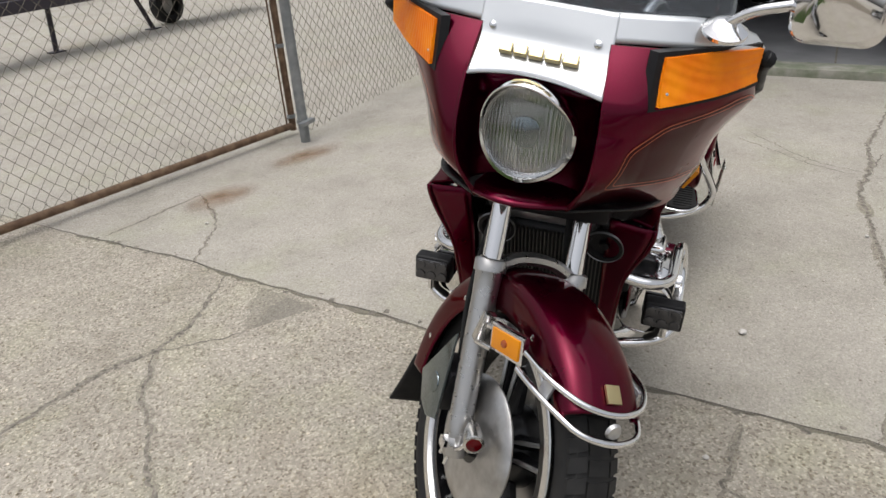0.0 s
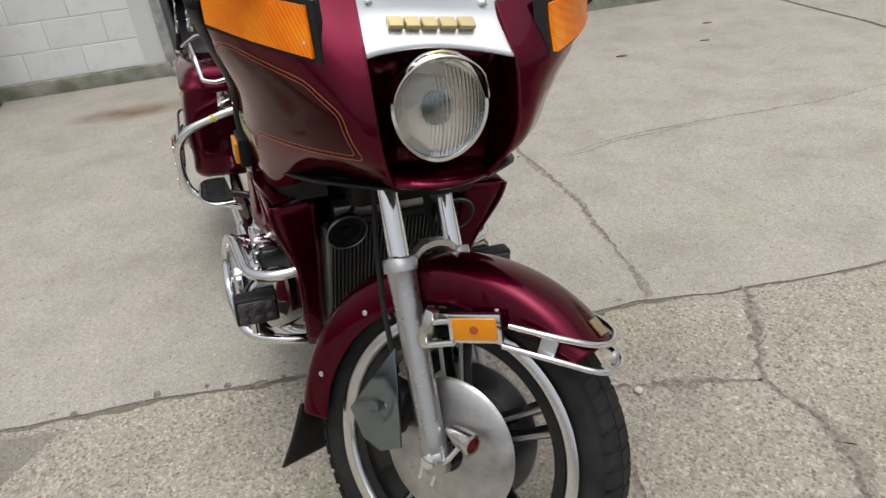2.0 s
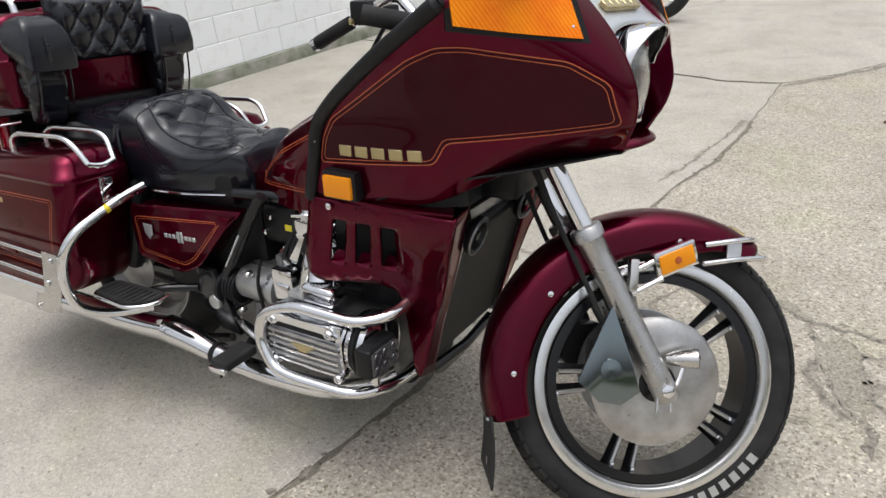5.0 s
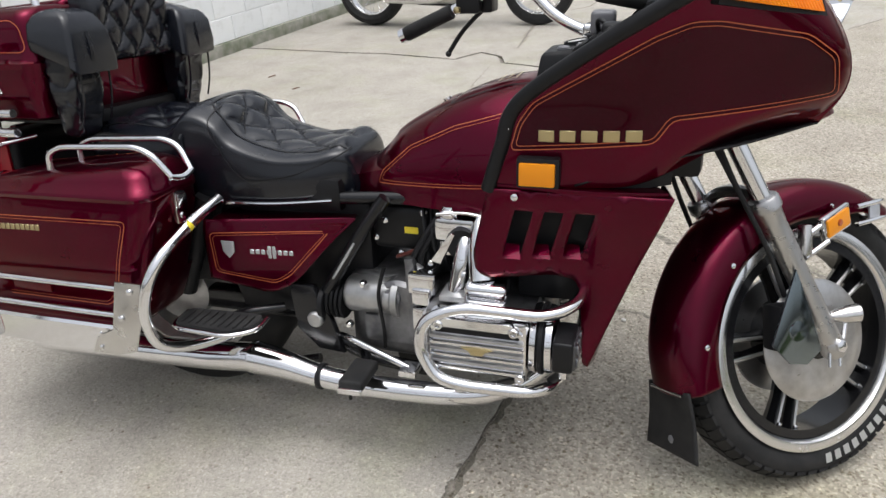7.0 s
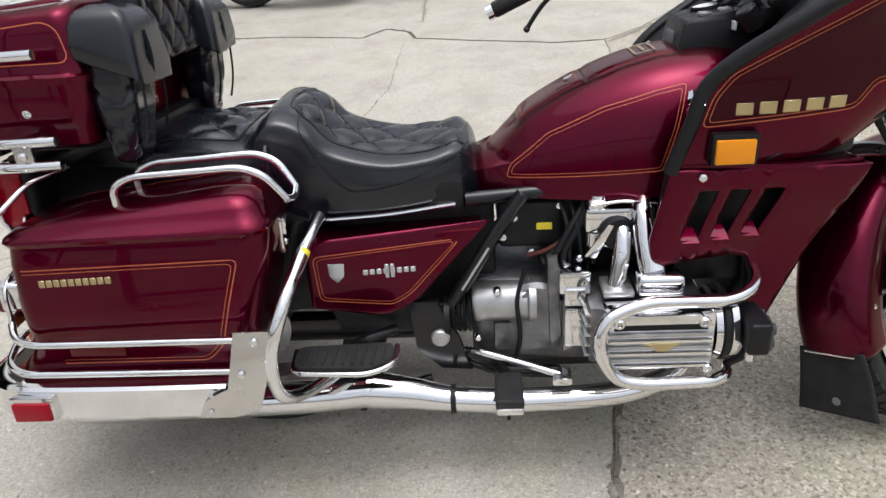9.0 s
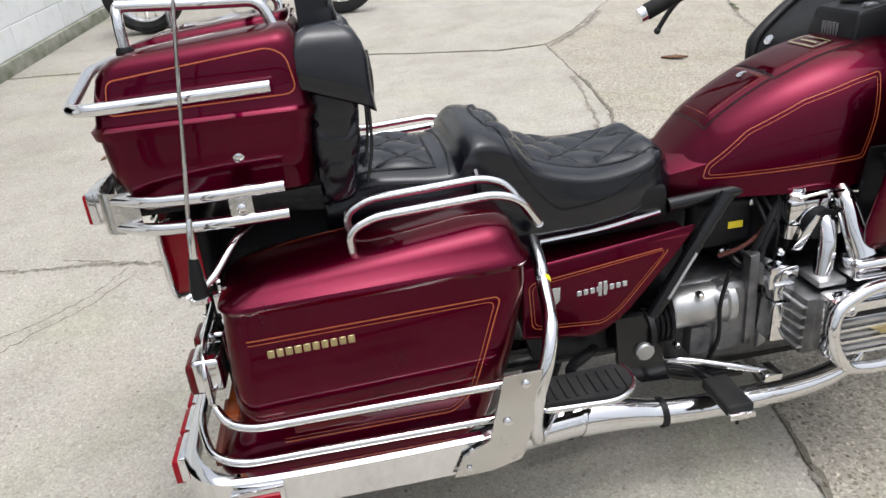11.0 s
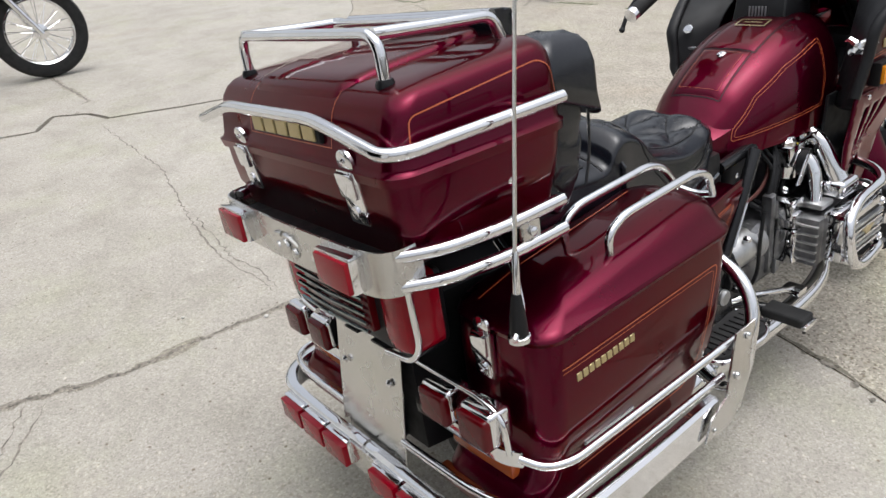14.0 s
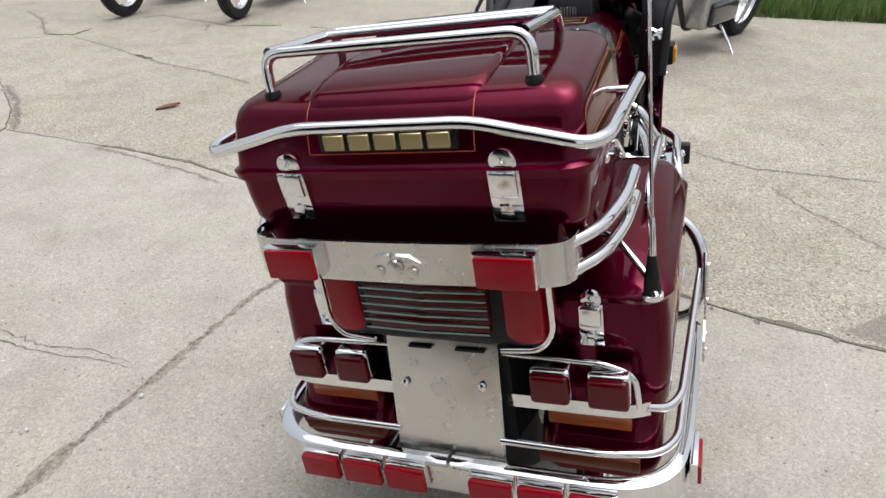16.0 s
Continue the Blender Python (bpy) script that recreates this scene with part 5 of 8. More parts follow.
    for d in (0.0, 0.028):
        part("breather_hose", sweep(bmesh.new(), smooth_line([(0.655 + d, s * 0.125, 0.475), (0.672 + d, s * 0.165, 0.455), (0.690 + d * 0.6, s * 0.175, 0.500), (0.725 + d * 0.5, s * 0.165, 0.56), (0.752, s * 0.14, 0.60 + d * 0.5)], 20), 0.0075, 8), BLACK, bike, "black breather hose")
    part("case_web", plate([(0.700, 0.485), (0.728, 0.470), (0.735, 0.415), (0.722, 0.27), (0.700, 0.26), (0.705, 0.40)], s * 0.012, "y", s * 0.190, 0.004), ALU, eng, "aluminium engine web")
    part("hose_clamp", lathe([(-0.007, 0.038), (0.007, 0.038), (0.007, 0.034), (-0.007, 0.034)], (0.808, s * 0.19, 0.548), (0, s, 0), 24, close=True), CHROME, bike, "steel hose clamp")
    part("pipe_flange", lathe([(-0.006, 0.045), (0.006, 0.045), (0.008, 0.04)], (0.448, s * 0.175, 0.345), (1, 0, 0), 20), BLACK, bike, "black ribbed boot")
    for i in range(4):
        part("boot_rib", lathe([(-0.004, 0.043), (0, 0.047), (0.004, 0.043)], (0.462 + i * 0.012, s * 0.165, 0.352), (1, 0, 0), 20, close=False), BLACK, bike, "black ribbed boot")
    # engine guard
    gd = tube([(1.085, s * 0.20, 0.475), (1.078, s * 0.275, 0.462), (1.02, s * 0.322, 0.450), (0.84, s * 0.332, 0.457), (0.762, s * 0.345, 0.425), (0.752, s * 0.358, 0.365), (0.790, s * 0.362, 0.296), (0.85, s * 0.362, 0.285), (1.01, s * 0.345, 0.278), (1.05, s * 0.25, 0.262), (1.05, s * 0.12, 0.25)], 0.0135, 0.05, 14)
    part("engine_guard", gd, CHROME, bike, "chrome engine guard loop")
    # fog lamp
    y0, y1 = sorted((s * 0.268, s * 0.366))
    fl = part("fog_lamp", box(1.040, 1.082, y0, y1, 0.348, 0.418, 0.008, 3), BLACK, bike, "black rectangular fog lamp")
    part("fog_lens", box(1.078, 1.088, y0 + 0.006, y1 - 0.006, 0.354, 0.412, 0.004), FOG, fl, "dark fog lamp lens")
    for i in range(3):
        for j in range(2):
            part("lens_boss", lathe([(0, 0.013), (0.003, 0.012), (0.004, 0.0)], (1.088, y0 + 0.019 + i * 0.030, 0.369 + j * 0.029), (1, 0, 0), 12), FOG, fl)
    part("fog_bracket", tube([(1.06, s * 0.315, 0.352), (1.055, s * 0.315, 0.318), (1.03, s * 0.29, 0.28)], 0.009, 0.02), BLACK, fl)
    part("fog_bolt", lathe([(0, 0.010), (0.03, 0.010), (0.034, 0.006)], (1.06, s * 0.325, 0.345), (0, 0, -1), 10), CHROME, fl)
    # carburettors and intake
    cb = bx("carburettor", 0.745, 0.90, 0.10, 0.195, 0.545, 0.600, CHROME, bike, 0.012, "chromed carburettor body")
    for x in (0.775, 0.862):
        part("carb_cap", lathe([(0, 0.026), (0.012, 0.026), (0.016, 0.020), (0.024, 0.018), (0.026, 0.0)], (x, s * 0.165, 0.598), (0, 0, 1), 20), CHROME, cb)
        part("carb_bowl", lathe([(0, 0.028), (0.03, 0.03), (0.036, 0.02)], (x, s * 0.17, 0.545), (0, 0, -1), 20), CHROME, cb)
    el = part("intake_elbow", tube([(0.812, s * 0.175, 0.560), (0.822, s * 0.205, 0.552), (0.818, s * 0.225, 0.515), (0.806, s * 0.238, 0.445)], 0.020, 0.04, 14), CHROME, bike, "chrome intake elbow")
    part("intake_boot", tube([(0.800, s * 0.14, 0.548), (0.812, s * 0.212, 0.548)], 0.034, 0.02, 18), BLACK, el, "black rubber boot")
    part("intake_flange", box(0.775, 0.838, *sorted((s * 0.20, s * 0.275)), 0.434, 0.450, 0.006), ALU, el)
    st = sweep(bmesh.new(), smooth_line([(0.862, s * 0.185, 0.612), (0.857, s * 0.215, 0.590), (0.862, s * 0.24, 0.54), (0.872, s * 0.262, 0.490)], 16), 0.016, 12, radii=[0.017 + 0.0007 * i for i in range(17)])
    sv = part("spark_cover", st, CHROME, bike, "chrome spark cover")
    part("spark_cover_foot", box(0.838, 0.932, *sorted((s * 0.232, s * 0.296)), 0.446, 0.492, 0.014, 3), CHROME, sv)
    part("vent_bracket", plate([(0.742, 0.505), (0.790, 0.575), (0.800, 0.572), (0.765, 0.500)], s * 0.004, "y", s * 0.215, 0.001), CHROME, bike, "chrome slotted bracket")
    for k in range(3):
        part("coil_pipe", tube([(0.70 + k * 0.02, s * 0.13, 0.60), (0.715 + k * 0.02, s * (0.17 + 0.01 * k), 0.55), (0.72 + k * 0.025, s * 0.16, 0.46)], 0.005, 0.03, 6), BLACK, bike, "black cable")
    # chrome boxes and covers behind the cylinders
    cbx = bx("chrome_cover", 0.690, 0.755, 0.15, 0.235, 0.425, 0.476, CHROME, bike, 0.006, "chrome box cover")
    bx("cover_step", 0.700, 0.745, 0.20, 0.242, 0.400, 0.440, CHROME, cbx)
    bx("cover_step", 0.700, 0.750, 0.15, 0.245, 0.300, 0.396, CHROME, cbx, 0.01)
    gc = part("gear_cover", lathe([(0, 0.070), (0.035, 0.070), (0.045, 0.060), (0.048, 0.0)], (0.645, s * 0.14, 0.355), (0, s, 0), 32), CAST, bike, "cast gear cover")
    part("gear_rib", plate([(0.668, 0.49), (0.690, 0.495), (0.700, 0.30), (0.675, 0.27)], s * 0.03, "y", s * 0.165, 0.006), CAST, gc)
    part("cover_plug", lathe([(0, 0.022), (0.006, 0.022), (0.008, 0.018), (0.005, 0.0)], (0.630, s * 0.186, 0.385), (0, s, 0), 20), GREY, gc)
    part("starter", lathe([(-0.07, 0.040), (-0.06, 0.046), (0.05, 0.046), (0.055, 0.052), (0.07, 0.052)], (0.575, s * 0.155, 0.372), (1, 0, 0), 26), ALU, gc)
    part("lower_case", box(0.55, 0.70, *sorted((s * 0.12, s * 0.185)), 0.255, 0.33, 0.012), CAST, gc)
    part("clutch_cable", tube([(0.62, s * 0.20, 0.47), (0.60, s * 0.205, 0.40), (0.61, s * 0.20, 0.30), (0.60, s * 0.18, 0.24)], 0.005, 0.03, 6), BLACK, gc)
    # exhaust
    ex = smooth_line([(1.0, s * 0.17, 0.235), (0.93, s * 0.225, 0.205), (0.82, s * 0.250, 0.181), (0.62, s * 0.252, 0.168), (0.455, s * 0.252, 0.176), (0.36, s * 0.252, 0.194), (0.275, s * 0.252, 0.205), (0.262, s * 0.252, 0.204), (0.10, s * 0.252, 0.190), (-0.30, s * 0.252, 0.175), (-0.42, s * 0.252, 0.172)], 60)
    rr = [0.019, 0.022, 0.026, 0.0275, 0.029, 0.036, 0.0425, 0.0385, 0.0385, 0.0385, 0.035]
    radii = [crom([V(r, 0, 0) for r in rr], i * 10 / 60).x for i in range(61)]
    mf = part("exhaust_pipe", sweep(bmesh.new(), ex, 0.03, 20, radii=radii), CHROME, bike, "long chrome exhaust with a stepped silencer")
    part("pipe_clamp", lathe([(-0.006, 0.033), (0.006, 0.033), (0.006, 0.027), (-0.006, 0.027)], (0.455, s * 0.252, 0.176), (1, 0, 0), 24, close=True), BLACK, mf)
    part("pipe_bracket", tube([(0.25, s * 0.252, 0.16), (0.24, s * 0.23, 0.14), (0.23, s * 0.20, 0.15)], 0.010, 0.02, 8), BLACK, mf)
    # frame tubes
    part("frame_tube", tube([(0.62, s * 0.165, 0.628), (0.56, s * 0.175, 0.545), (0.43, s * 0.185, 0.335), (0.44, s * 0.185, 0.26), (0.56, s * 0.17, 0.195), (0.70, s * 0.15, 0.17)], 0.016, 0.04, 12), FRAME, bike, "black frame tube")
    part("frame_tube", tube([(0.50, s * 0.14, 0.612), (0.75, s * 0.13, 0.625), (1.02, s * 0.09, 0.68)], 0.016, 0.04, 12), FRAME, bike, "black upper frame tube")
    part("frame_decal", tube([(0.545, s * 0.193, 0.520), (0.485, s * 0.199, 0.425)], 0.003, 0.02, 6), REFLECT, bike, "silver decal strip")
    part("pivot_plate", plate([(0.365, 0.40), (0.43, 0.40), (0.47, 0.31), (0.50, 0.22), (0.43, 0.225), (0.375, 0.28)], s * 0.02, "y", s * 0.185, 0.005), FRAME, bike, "black swingarm pivot plate")
    part("pivot_cap", lathe([(0, 0.021), (0.008, 0.021), (0.012, 0.017), (0.013, 0.0)], (0.431, s * 0.206, 0.312), (0, s, 0), 24), ALU, bike, "silver pivot cap")
    part("under_plate", plate([(0.17, 0.41), (0.36, 0.38), (0.37, 0.30), (0.20, 0.30)], s * 0.03, "y", s * 0.13, 0.006), BLACK, bike, "black panel below the side cover")
    part("swingarm", box(-0.03, 0.42, *sorted((s * 0.09, s * 0.14)), 0.265, 0.325, 0.012), FRAME, bike, "black swingarm")
    part("shock_absorber", tube([(0.03, s * 0.165, 0.33), (0.14, s * 0.165, 0.60)], 0.026, 0.02, 14), BLACK, bike, "black shock absorber")
    # footpegs and floorboard
    pg = part("footpeg", box(0.548, 0.608, *sorted((s * 0.245, s * 0.352)), 0.216, 0.242, 0.008, 3), RUBBER, bike, "black rubber footpeg")
    part("peg_cap", box(0.549, 0.607, *sorted((s * 0.350, s * 0.362)), 0.212, 0.228, 0.005, 2), CHROME, pg)
    part("peg_arm", tube([(0.578, s * 0.25, 0.228), (0.55, s * 0.19, 0.235), (0.48, s * 0.18, 0.245)], 0.013, 0.03), FRAME, pg)
    part("peg_feeler", tube([(0.575, s * 0.345, 0.212), (0.575, s * 0.347, 0.192)], 0.004), FRAME, pg)
    fb = plate([(p.x, p.y) for p in outline([(0.138, s * 0.300, 0), (0.145, s * 0.375, 0), (0.30, s * 0.385, 0), (0.345, s * 0.345, 0), (0.34, s * 0.29, 0)], 0.02)], 0.014, "z", 0.342, 0.003)
    fbo = part("floorboard", fb, RUBBER, bike, "black ribbed passenger floorboard")
    for i in range(9):
        x = 0.160 + i * 0.020
        part("tread_rib", box(x, x + 0.006, *sorted((s * 0.308, s * 0.370)), 0.354, 0.3595, 0.001, 1), RUBBER, fbo)
    part("board_edge", tube([(0.133, s * 0.300, 0.345), (0.140, s * 0.380, 0.345), (0.30, s * 0.390, 0.345), (0.352, s * 0.347, 0.345), (0.345, s * 0.288, 0.345)], 0.006, 0.03), CHROME, fbo, "chrome edge")
    part("board_arm", tube([(0.24, s * 0.31, 0.338), (0.25, s * 0.24, 0.325), (0.33, s * 0.18, 0.32)], 0.012, 0.03), FRAME, fbo)
    # black boxes under the tank
    ab = part("side_box", box(0.565, 0.715, *sorted((s * 0.06, s * 0.128)), 0.485, 0.598, 0.02, 3), BLACK, bike, "black electrics cover with a sticker")
    for x, z in ((0.602, 0.560), (0.577, 0.515), (0.640, 0.478), (0.700, 0.585)):
        part("bolt", lathe([(0, 0.008), (0.005, 0.008), (0.007, 0.004)], (x, s * 0.128, z), (0, s, 0), 10), CHROME, ab)
# the left bank of the engine stands closer in than the right one
for ob in bike.children_recursive:
    if ob not in before_engine:
        for v in ob.data.vertices:
            v.co.y -= 0.036 * min(1.0, max(0.0, (v.co.y - 0.15) / 0.08))
# brake pedal and sticker on the right side
part("brake_pedal", tube([(0.486, -0.185, 0.262), (0.52, -0.215, 0.275), (0.60, -0.240, 0.262), (0.69, -0.258, 0.240)], 0.008, 0.03), CHROME, bike, "chrome brake pedal arm")
part("pedal_pad", box(0.672, 0.715, -0.285, -0.235, 0.228, 0.246, 0.005), CHROME, bike, "chrome pedal pad")
part("warning_sticker", box(0.650, 0.684, -0.1300, -0.1275, 0.530, 0.546, 0.0005, 1), YELLOW, bike, "small yellow warning sticker")
part("red_hose", tube([(0.63, -0.135, 0.47), (0.68, -0.155, 0.495), (0.73, -0.15, 0.535), (0.75, -0.13, 0.575)], 0.005, 0.03, 8), material("dark_red_hose", (0.09, 0.02, 0.015), 0.5), bike, "dark red hose")
# added black filler that closes the see-through space over the engine
part("engine_filler", box(0.66, 0.98, -0.12, 0.12, 0.43, 0.64, 0.02), BLACK, bike, "black filler block between the carburettors")
# added black block: keeps the gaps below the side covers dark
part("battery_box", box(0.20, 0.56, -0.12, 0.12, 0.34, 0.60, 0.02), BLACK, bike, "black fill block behind the side covers")
part("gear_lever", tube([(0.50, 0.19, 0.25), (0.60, 0.23, 0.255), (0.67, 0.27, 0.26)], 0.007, 0.03), CHROME, bike, "chrome gear lever")
stand = part("side_stand", tube([(0.50, 0.14, 0.20), (0.47, 0.22, 0.11), (0.45, 0.300, 0.036)], 0.013, 0.02), FRAME, bike, "black side stand")
part("stand_foot", box(0.415, 0.485, 0.280, 0.335, 0.0292, 0.036, 0.002), FRAME, stand)
part("centre_stand", tube([(0.40, -0.15, 0.16), (0.22, -0.17, 0.12), (0.20, -0.12, 0.12), (0.20, 0.12, 0.12), (0.22, 0.17, 0.12), (0.40, 0.15, 0.16)], 0.013, 0.03), FRAME, bike, "black folded centre stand")

for s in (-1, 1):
    part("engine_shroud", box(0.935, 1.075, *sorted((s * 0.11, s * 0.19)), 0.425, 0.60, 0.012), BLACK, bike, "black shroud behind the leg shield")

# radiator and horns
RT, RB = V(1.185, 0, 0.625), V(1.085, 0, 0.285)
dr = (RT - RB)
rad = part("radiator_core", patch([[RB + V(0, y, 0) + dr * k for k in (0, 0.5, 1)] for y in (-0.15, 0, 0.15)], 8, 8), FIN, bike, "dark radiator core with vertical fins", solid=0.03)
FINS = material("dusty_radiator_fin", (0.10, 0.095, 0.088), 0.55, 0.2)
a, b, f = RB + dr * 0.03, RB + dr * 0.97, V(0.010, 0, -0.003)
fn = bmesh.new()
vs = [fn.verts.new(p + V(0, w, 0)) for q in (V(0, 0, 0), f) for p, w in ((a + q, -0.0012), (a + q, 0.0012), (b + q, 0.0012), (b + q, -0.0012))]
for q in ((4, 5, 6, 7), (0, 1, 5, 4), (1, 2, 6, 5), (2, 3, 7, 6), (3, 0, 4, 7)):
    fn.faces.new([vs[k] for k in q])
fin = part("radiator_fin", fn, FINS, rad, "grey fin")
fin.location.y = -0.144
for i in range(1, 34):
    o = new("radiator_fin", fin.data)
    o.parent = rad
    o.location.y = -0.144 + 0.288 * i / 33
for s in (-1, 1):
    part("radiator_tank", sweep(bmesh.new(), [RB + V(0.004, s * 0.160, 0) - dr * 0.02, RT + V(0.004, s * 0.160, 0)], 0.013, 4), ALU, rad, "bare metal side strip")
    hn = part("horn", lathe([(-0.03, 0.02), (-0.01, 0.042), (0.0, 0.045), (0.006, 0.043), (0.006, 0.034), (-0.004, 0.030), (-0.006, 0.012), (0.004, 0.010), (0.004, 0)], (1.205, s * 0.122, 0.612), (0.95, s * -0.05, -0.28), 28), BLACK, bike, "round black horn")
    part("horn_rim", lathe([(0.004, 0.040), (0.008, 0.043), (0.004, 0.0455)], (1.205, s * 0.122, 0.612), (0.95, s * -0.05, -0.28), 28, close=True), CAST, hn, "worn grey rim")
    part("horn_arm", tube([(1.19, s * 0.122, 0.612), (1.165, s * 0.09, 0.66)], 0.006), BLACK, hn)
part("radiator_top", box(1.13, 1.175, -0.14, 0.14, 0.625, 0.655, 0.008), ALU, bike, "bare metal radiator header")
part("steering_cowl", box(1.18, 1.30, -0.13, 0.13, 0.70, 0.80, 0.02), BLACK, bike, "black cowl behind the fork")
part("lower_crossmember", tube([(1.09, -0.14, 0.262), (1.10, 0, 0.255), (1.09, 0.14, 0.262)], 0.013, 0.03), FRAME, bike, "black lower cross tube")

# ---- steered front end ----
STEER, RAKE = 40.0, 29.5
O = V(1.52, 0, 0.335)
K = V(-math.sin(radians(RAKE)), 0, math.cos(radians(RAKE)))
S = Matrix.Translation(O + V(0.016, 0, -0.003)) @ Matrix.Rotation(radians(STEER), 4, K) @ Matrix.Translation(-O)
AXLE = V(1.536, 0, 0.302)
R_T = 0.323


def steered(name, bm, mats, parent, label="", **kw):
    bmesh.ops.transform(bm, matrix=S, verts=bm.verts[:])
    return part(name, bm, mats, parent, label, **kw)


def at_wheel(a, r, y=0.0):
    return AXLE + V(r * math.cos(a), y, r * math.sin(a))


prof = [(-0.030, 0.246), (-0.042, 0.256), (-0.051, 0.278), (-0.050, 0.298), (-0.038, 0.315), (-0.018, R_T - 0.002), (0.0, R_T), (0.018, R_T - 0.002), (0.038, 0.315), (0.050, 0.298), (0.051, 0.278), (0.042, 0.256), (0.030, 0.246)]
tyre = steered("front_tyre", lathe(prof, AXLE, (0, 1, 0), 80, close=True), RUBBER, bike, "black front tyre with white raised lettering")
tread = bmesh.new()
for i in range(60):
    a = 2 * math.pi * i / 60
    for y0, y1, da in ((-0.050, -0.024, 0.02), (-0.020, 0.020, 0.0), (0.024, 0.050, 0.02)):
        ring = []
        for aa, yy, rr in ((a - 0.042, y0, 0), (a - 0.042 + da, y1, 0), (a + 0.036 + da, y1, 0), (a + 0.036, y0, 0)):
            edge = R_T - 0.45 * (abs(yy) ** 2) * 10 - (0.006 if abs(yy) > 0.045 else 0)
            ring.append((aa, yy, edge))
        lo = [tread.verts.new(at_wheel(aa, r - 0.004, yy)) for aa, yy, r in ring]
        hi = [tread.verts.new(at_wheel(aa, r + 0.0035, yy)) for aa, yy, r in ring]
        tread.faces.new(hi)
        for k in range(4):
            tread.faces.new((lo[k], lo[(k + 1) % 4], hi[(k + 1) % 4], hi[k]))
steered("tyre_tread", tread, RUBBER, tyre, "worn tread blocks")
for base, n in ((radians(138), 6), (radians(-36), 9)):
    for i in range(n):
        a = base - i * 0.098
        bm = bmesh.new()
        vs = []
        for da, r in ((-0.030, 0.268), (0.030, 0.268), (0.030, 0.291), (-0.030, 0.291)):
            vs.append(bm.verts.new(at_wheel(a + da, r, -0.0525)))
        bm.faces.new(vs)
        bmesh.ops.solidify(bm, geom=bm.faces[:], thickness=0.002)
        steered("letter_bar", bm, WHITE, tyre, "off-white lettering bar")
rim_prof = [(-0.044, 0.250), (-0.050, 0.2565), (-0.052, 0.252), (-0.050, 0.236), (-0.044, 0.231), (-0.030, 0.228), (0.030, 0.228), (0.044, 0.231), (0.050, 0.236), (0.052, 0.252), (0.050, 0.2565), (0.044, 0.250), (0.03, 0.244), (-0.03, 0.244)]
rim = steered("front_rim", lathe(rim_prof, AXLE, (0, 1, 0), 80, close=True), POLISH, bike, "polished aluminium rim")
steered("rim_well", lathe([(-0.040, 0.228), (-0.040, 0.208), (0.040, 0.208), (0.040, 0.228)], AXLE, (0, 1, 0), 60, close=True), FRAME, rim, "black inner rim")
for i in range(5):
    for k in (-1, 1):
        a = radians(40 + 72 * i) + k * 0.115
        a0 = radians(40 + 72 * i) + k * 0.20
        bm = bmesh.new()
        dirn = V(math.cos(a), 0, math.sin(a))
        p0, p1 = at_wheel(a0, 0.08), at_wheel(a, 0.214)
        sweep(bm, [p0, p0.lerp(p1, 0.5), p1], 0.012, 6, radii=[0.016, 0.011, 0.015])
        for v in bm.verts:
            v.co.y *= 1.5
        sp = steered("spoke", bm, FRAME, rim, "black spoke with a polished edge")
        bm = sweep(bmesh.new(), [p0 + V(0, -0.018, 0), p1 + V(0, -0.020, 0)], 0.0045, 5)
        steered("spoke_edge", bm, ALU, rim)
        steered("bolt", lathe([(0, 0.006), (0.005, 0.005), (0.006, 0.0)], at_wheel(a, 0.205, -0.024), (0, -1, 0), 8), CHROME, rim)
steered("hub", lathe([(-0.07, 0.03), (-0.06, 0.085), (0.06, 0.085), (0.07, 0.03)], AXLE, (0, 1, 0), 36), FRAME, rim)
DISC = material("brushed_disc_cover", (0.5, 0.5, 0.5), 0.28, 0.95)
vary_rough(DISC, 30.0, 0.26, 0.5)
vary_colour(DISC, 16.0, (0.36, 0.35, 0.34), (0.58, 0.58, 0.58))
